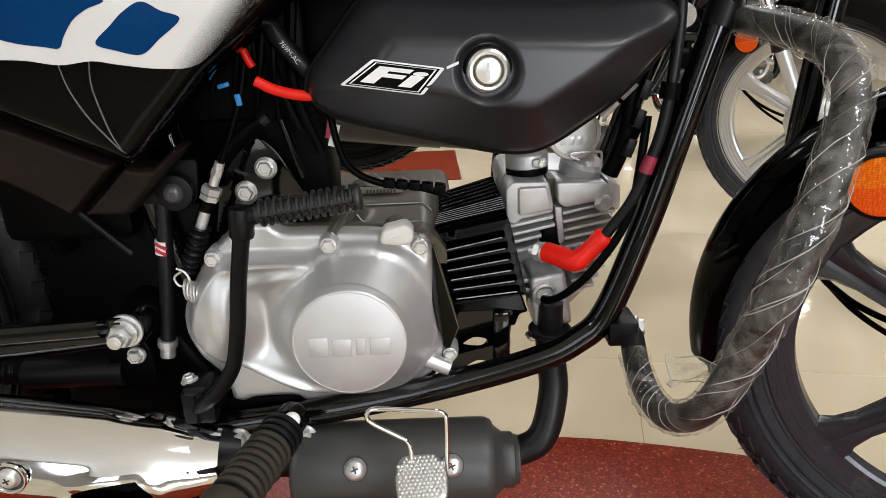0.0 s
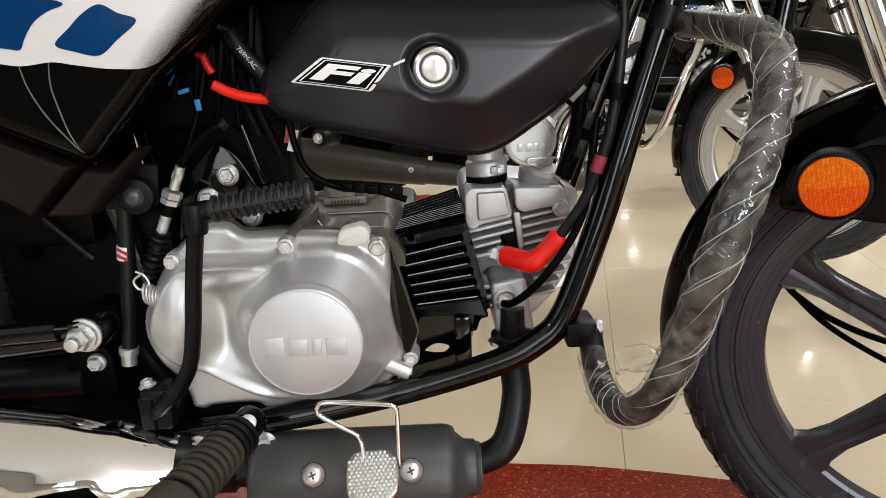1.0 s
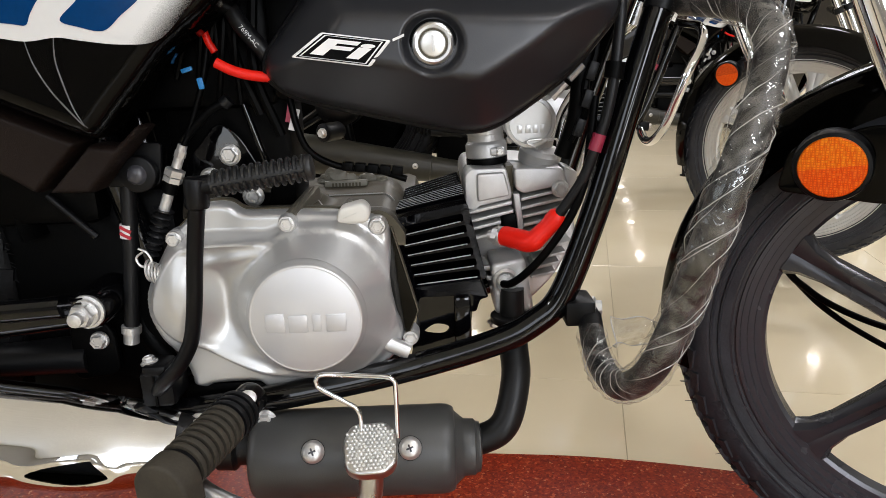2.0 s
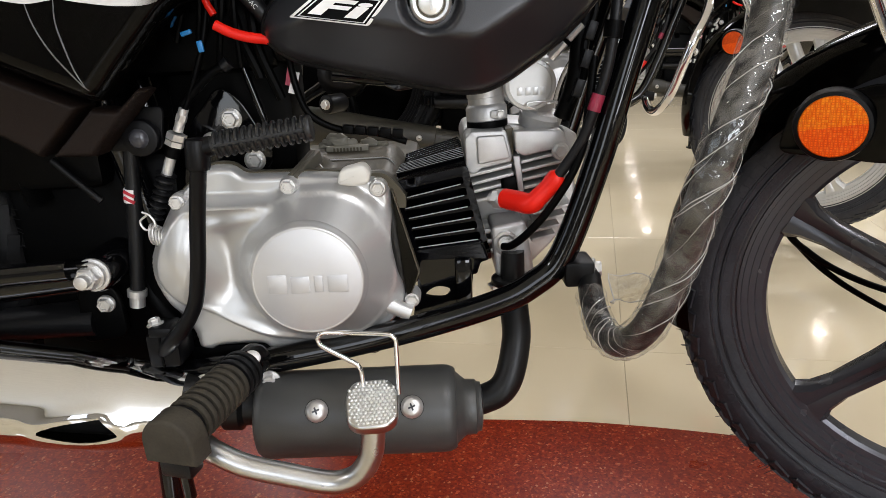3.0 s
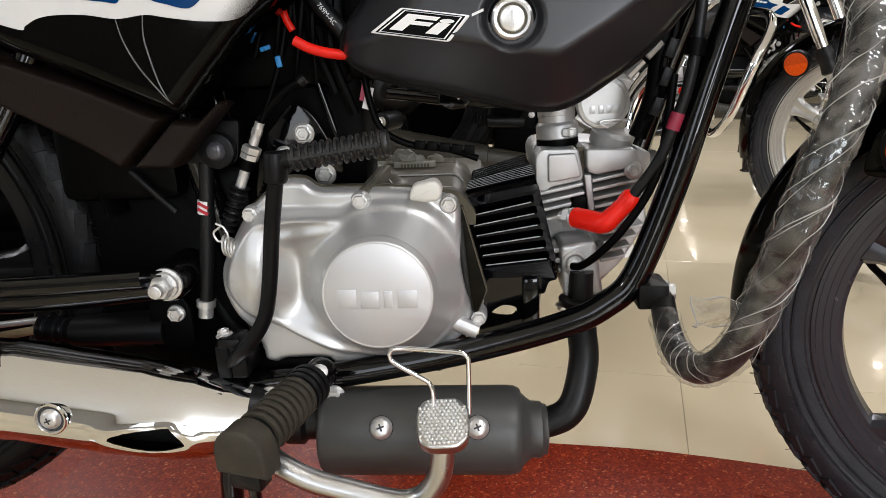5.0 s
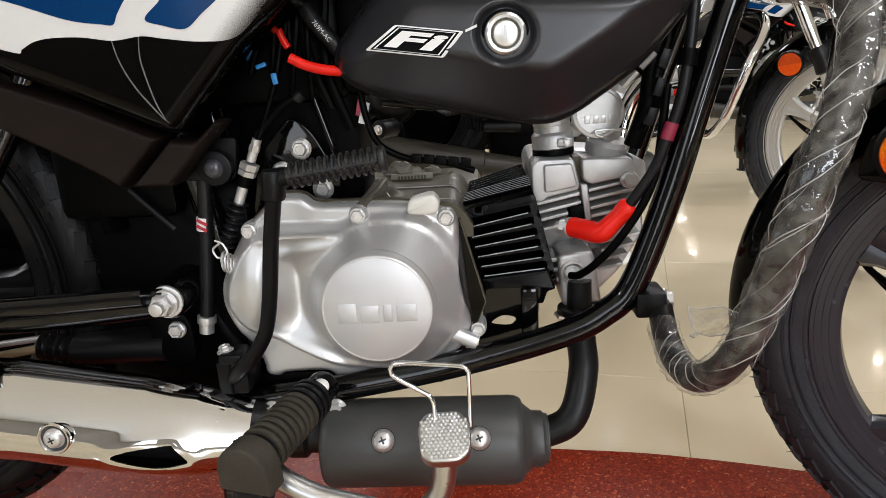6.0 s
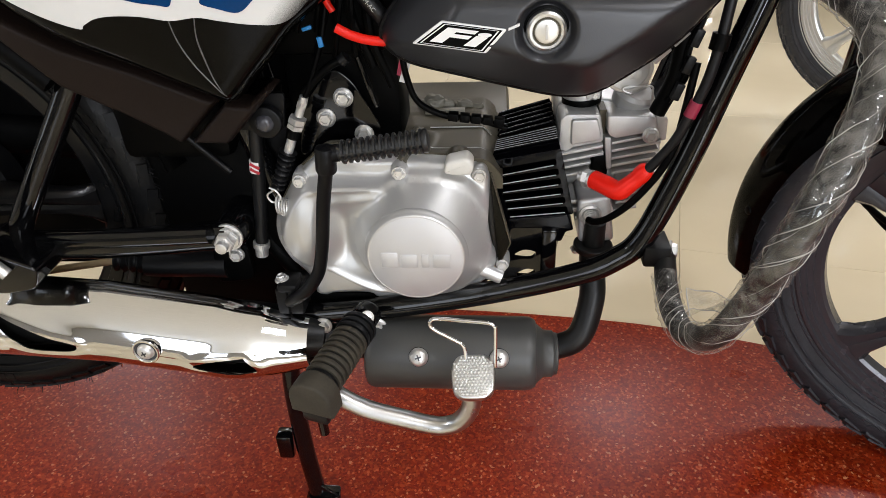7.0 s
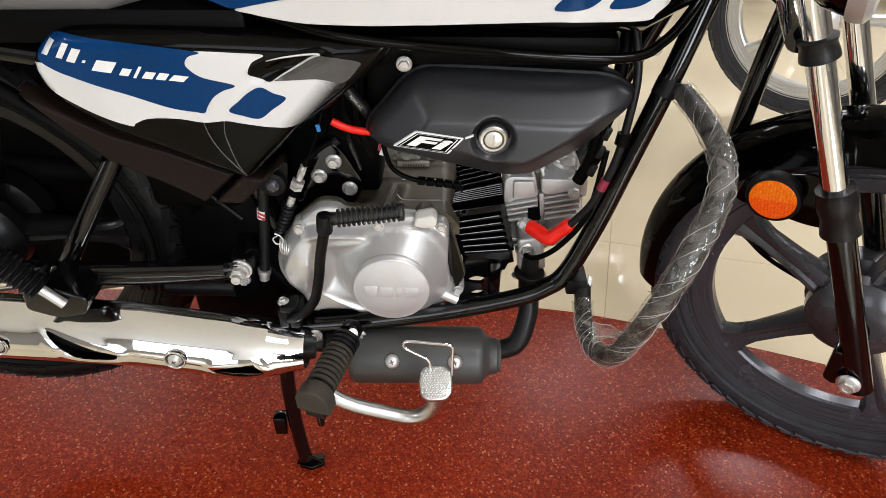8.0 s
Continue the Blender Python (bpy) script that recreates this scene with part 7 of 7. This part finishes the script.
def build_guard(bike, wrapped):
    bare = smooth_path(GUARD, 8)
    g = part("crash_guard", sweep(bmesh.new(), bare, 0.0114 if wrapped else 0.0125, 20), RUBBER if wrapped else CHROME, bike, "black tubular crash guard in clear film" if wrapped else "bright chrome crash guard")
    part("crash_guard", sweep(bmesh.new(), [Vector((p.x, -p.y, p.z)) for p in bare], 0.0125, 20), CHROME, bike)
    part("guard_clamp", box(bmesh.new(), (0.240, -0.098, 0.392), (0.268, -0.060, 0.416), 0.003), MATTE_BLACK, bike, "black guard clamp")
    hex_bolt("clamp_bolt", (0.268, -0.084, 0.405), (1, -0.25, 0.05), 0.0075, bike)
    part("guard_clamp", sweep(bmesh.new(), [Vector((0.3250, -0.064, 0.670)), Vector((0.3312, -0.0615, 0.689))], 0.0142, 16), MATTE_BLACK, bike)
    if wrapped:
        # creased film wound round the tube, with rolled edges running round it in a spiral
        fine = smooth_path(GUARD, 22)[12:]
        n = len(fine)
        bm = bmesh.new()
        rings, prev = [], None
        for i, p in enumerate(fine):
            d = (fine[min(i + 1, n - 1)] - fine[max(i - 1, 0)]).normalized()
            a = (prev - d * prev.dot(d)).normalized() if prev is not None else d.cross(Vector((0, 0, 1))).normalized()
            prev = a
            b = d.cross(a)
            ring = []
            for k in range(48):
                w = 2 * math.pi * k / 48
                fold = 3 * w + i * 0.42 + 5 * noise.noise(p * 22)
                r = 0.0139 + 0.0011 * noise.noise(p * 45 + Vector((math.cos(w), math.sin(w), 0)) * 0.8) + 0.0015 * abs(math.sin(fold)) ** 3 * (0.5 + noise.noise(p * 30 + Vector((w, 0, 0)))) + 0.0012 * noise.noise(Vector((math.cos(w) * 2.2, math.sin(w) * 2.2, i * 0.5)))
                ring.append(bm.verts.new(p + (a * math.cos(w) + b * math.sin(w)) * r))
            rings.append(ring)
        for u, v in zip(rings, rings[1:]):
            for k in range(48):
                bm.faces.new((u[k], u[(k + 1) % 48], v[(k + 1) % 48], v[k]))
        film = part("plastic_film", bm, FILM, g, "creased clear plastic film wound round the guard", angle=60)
        for ph, rate in ((0.3, 0.135), (0.65, 0.137), (2.1, 0.128), (3.2, 0.132), (4.1, 0.130), (5.2, 0.133)):
            bm, pts, prev = bmesh.new(), [], None
            for i, p in enumerate(fine):
                d = (fine[min(i + 1, n - 1)] - fine[max(i - 1, 0)]).normalized()
                a = (prev - d * prev.dot(d)).normalized() if prev is not None else d.cross(Vector((0, 0, 1))).normalized()
                prev = a
                w = ph + i * rate + 0.45 * math.sin(i * 0.083 + ph * 5) + 0.5 * noise.noise(p * 25 + Vector((ph, 0, 0)))
                pts.append(p + (a * math.cos(w) + d.cross(a) * math.sin(w)) * (0.0141 + 0.0006 * math.sin(i * 0.21) + 0.0004 * math.sin(i * 0.9)))
            part("film_edge", sweep(bm, pts, lambda t, q=ph: 0.00006 + 0.00036 * abs(math.sin(23 * t + 3 * q)) ** 3, 5), FILM_EDGE, film)
        # a loose flap
        bm = bmesh.new()
        grid = []
        for i in range(9):
            row = []
            for j in range(7):
                u, v = i / 8, j / 6
                p = Vector((0.288 - 0.036 * u, -0.215 + 0.010 * math.sin(5 * v + 3 * u), 0.419 + 0.027 * v * (1 - 0.25 * u) + 0.004 * u + 0.002 * math.sin(9 * u + 4 * v)))
                row.append(bm.verts.new(p))
            grid.append(row)
        for i in range(8):
            for j in range(6):
                bm.faces.new((grid[i][j], grid[i + 1][j], grid[i + 1][j + 1], grid[i][j + 1]))
        rimline = [v.co.copy() for v in [r[0] for r in grid] + grid[-1][1:] + [r[-1] for r in grid[::-1]][1:]]
        bmesh.ops.solidify(bm, geom=bm.faces[:], thickness=0.0004)
        part("film_flap", bm, FILM, film)
        part("film_edge", sweep(bmesh.new(), rimline, lambda t: 0.0002 + 0.0004 * abs(math.sin(14 * t)), 5), FILM_EDGE, film)


FILM_EDGE = surface("film_rolled_edge", (0.44, 0.43, 0.41), 0.25, bump=0.0, coat=0.3)


def motorcycle(wrapped):
    bike = empty("motorcycle")
    build_engine(bike)
    build_exhaust(bike)
    build_frame(bike)
    build_left_hardware(bike)
    build_controls(bike)
    build_bodywork(bike)
    # rear wheel takes the darkened materials, its shade is painted in
    build_wheel(bike, (-0.585, 0, 0.43), (0, 1, 0), "rear", 20, SHADED_ALLOY, SHADED_TYRE)
    front = build_front(bike)
    build_guard(bike, wrapped)
    return bike, front


bike, front_parts = motorcycle(True)
tagged(bike, "black commuter motorcycle with blue and silver graphics on its main stand", "motorcycle", "row of motorcycles")

# ---- the next motorcycles of the row, silver rims, bare chrome guards ----
NOSE = Matrix.Translation((0.69, 0, 0.298)) @ pose(0, 0, 0, 0, 4.8, 0) @ Matrix.Translation((-0.69, 0, -0.298))


def axes(at, left):
    """The pose of a wheel whose axle points along left."""
    fwd = left.cross(Vector((0, 0, 1))).normalized()
    up = fwd.cross(left).normalized()
    return Matrix(((fwd.x, left.x, up.x, at.x), (fwd.y, left.y, up.y, at.y), (fwd.z, left.z, up.z, at.z), (0, 0, 0, 1)))


SECOND_AT = pose(0.445, 1.27, 0.0) @ NOSE
STEERED = SECOND_AT.inverted() @ axes(Vector((1.130, 1.160, 0.357)), Vector((0.6416, 0.7617, 0.0899)).normalized()) @ axes(WHEEL_AT, WHEEL_LEFT).inverted()
FRONT_NAMES = {o.name.split(".")[0] for o in front_parts}
NOT_SHARED = {"plastic_film", "film_edge", "film_flap", "tyre_hair", "knurl", "brake_rod", "mudguard_brace", "muffler", "muffler_cover", "mudguard_stay"}


def neighbour(m):
    other = copy_thing(bike, m)
    tagged(other, "black motorcycle with silver alloy wheels and a bare chrome crash guard", "motorcycle", "row of motorcycles")
    gone = [o for o in other.children_recursive if o.name.split(".")[0] in NOT_SHARED]
    gone = {c for o in gone for c in (o, *o.children_recursive)}
    kept = [o for o in other.children_recursive if o not in gone]
    for o in gone:
        bpy.data.objects.remove(o)
    for o in kept:
        stem = o.name.split(".")[0]
        if o.parent == other and stem in FRONT_NAMES:
            o.matrix_basis = STEERED
        if stem in ("reflector_lens", "reflector_base"):
            if (o.data.vertices[0].co - Vector(AXLE)).dot(LEFT) > 0:
                bpy.data.objects.remove(o)
                continue
        swap = None
        if stem in ("front_rim", "front_hub", "fork_lower", "fork_end") or stem == "spoke" and o.parent.name.startswith("front"):
            swap = RIM_SILVER
        elif stem == "crash_guard":
            swap = CHROME
            o.matrix_basis = Matrix.Translation((-0.018, 0, 0))
        elif stem == "reflector_lens":
            swap = AMBER_DIM
        if swap:
            o.material_slots[0].link = "OBJECT"
            o.material_slots[0].material = swap
    can = part("black_muffler", lathe(bmesh.new(), [(0, 0), (0.024, 0), (0.028, 0.003), (0.0335, 0.122), (0.037, 0.124), (0.046, 0.30), (0.053, 0.44), (0.055, 0.62), (0.05, 0.84), (0, 0.85)], (-0.20, -0.092, 0.256), (-1, 0, 0.079), 40), OLIVE, other, "matte black muffler")
    for x, z in ((-0.365, 0.2755), (-0.674, 0.306)):
        cross_screw("muffler_screw", (x, -0.131 if x > -0.5 else -0.145, z), R_OUT, 0.0075, can)
    return other


second = neighbour(SECOND_AT)
local = SECOND_AT.inverted()
at, way = local @ Vector((-0.088, 0.93, 0.487)), local.to_3x3() @ Vector((-0.5, -0.85, 0.0))
bush = part("footrest_end_cap", lathe(bmesh.new(), rounded(0.0215, 0.06, 0.004), at, way, 24), MATTE_BLACK, second, "black rubber footrest end with a zinc plated bolt")
hex_bolt("cap_bolt", at + way.normalized() * 0.059, way, 0.0095, bush, washer=1.25)
neighbour(pose(1.47, 2.5, 0.0, 0, 0, 2) @ NOSE)

# ---- floor tiles, laid askew to the row ----
ANG = math.degrees(math.atan2(-0.227, 0.974))
SIZE = 0.8
tile_bm = bmesh.new()
g = 0.0004
box(tile_bm, (g, g, -0.006), (SIZE - g, SIZE - g, 0.0), 0.0008)
origin = pose(0.484, 0.554, -0.004, 0, 0, ANG)
spots = []
for i in range(-14, 24):
    for j in range(-14, 32):
        c = origin @ Vector(((i + 0.5) * SIZE, (j + 0.5) * SIZE, 0))
        if X0 - 0.3 < c.x < X1 + 0.3 and Y0 - 0.3 < c.y < Y1 + 0.3:
            spots.append((math.hypot(c.x - 1.0, c.y - 1.5), i, j))
spots.sort()
first_tile = finish("tile", tile_bm, TILE, floor, smooth=False)
for n, (_, i, j) in enumerate(spots[:300]):
    ob = first_tile
    if n:
        ob = new("tile", first_tile.data)
        ob.parent = floor
    ob.matrix_basis = origin @ Matrix.Translation((i * SIZE, j * SIZE, 0))
# those further off are one mesh
verts, faces = [], []
for _, i, j in spots[300:]:
    k = len(verts)
    for x, y, z in ((g, g, 0), (SIZE - g, g, 0), (SIZE - g, SIZE - g, 0), (g, SIZE - g, 0), (g, g, -0.006), (SIZE - g, g, -0.006), (SIZE - g, SIZE - g, -0.006), (g, SIZE - g, -0.006)):
        verts.append(tuple(origin @ Vector((i * SIZE + x, j * SIZE + y, z))))
    faces += [(k, k + 1, k + 2, k + 3)] + [(k + a, k + 4 + a, k + 4 + (a + 1) % 4, k + (a + 1) % 4) for a in range(4)]
far_me = bpy.data.meshes.new("far_tiles")
far_me.from_pydata(verts, [], faces)
far_me.materials.append(TILE)
far = new("far_tiles", far_me)
far.parent = floor
far["kind"] = "stuff"
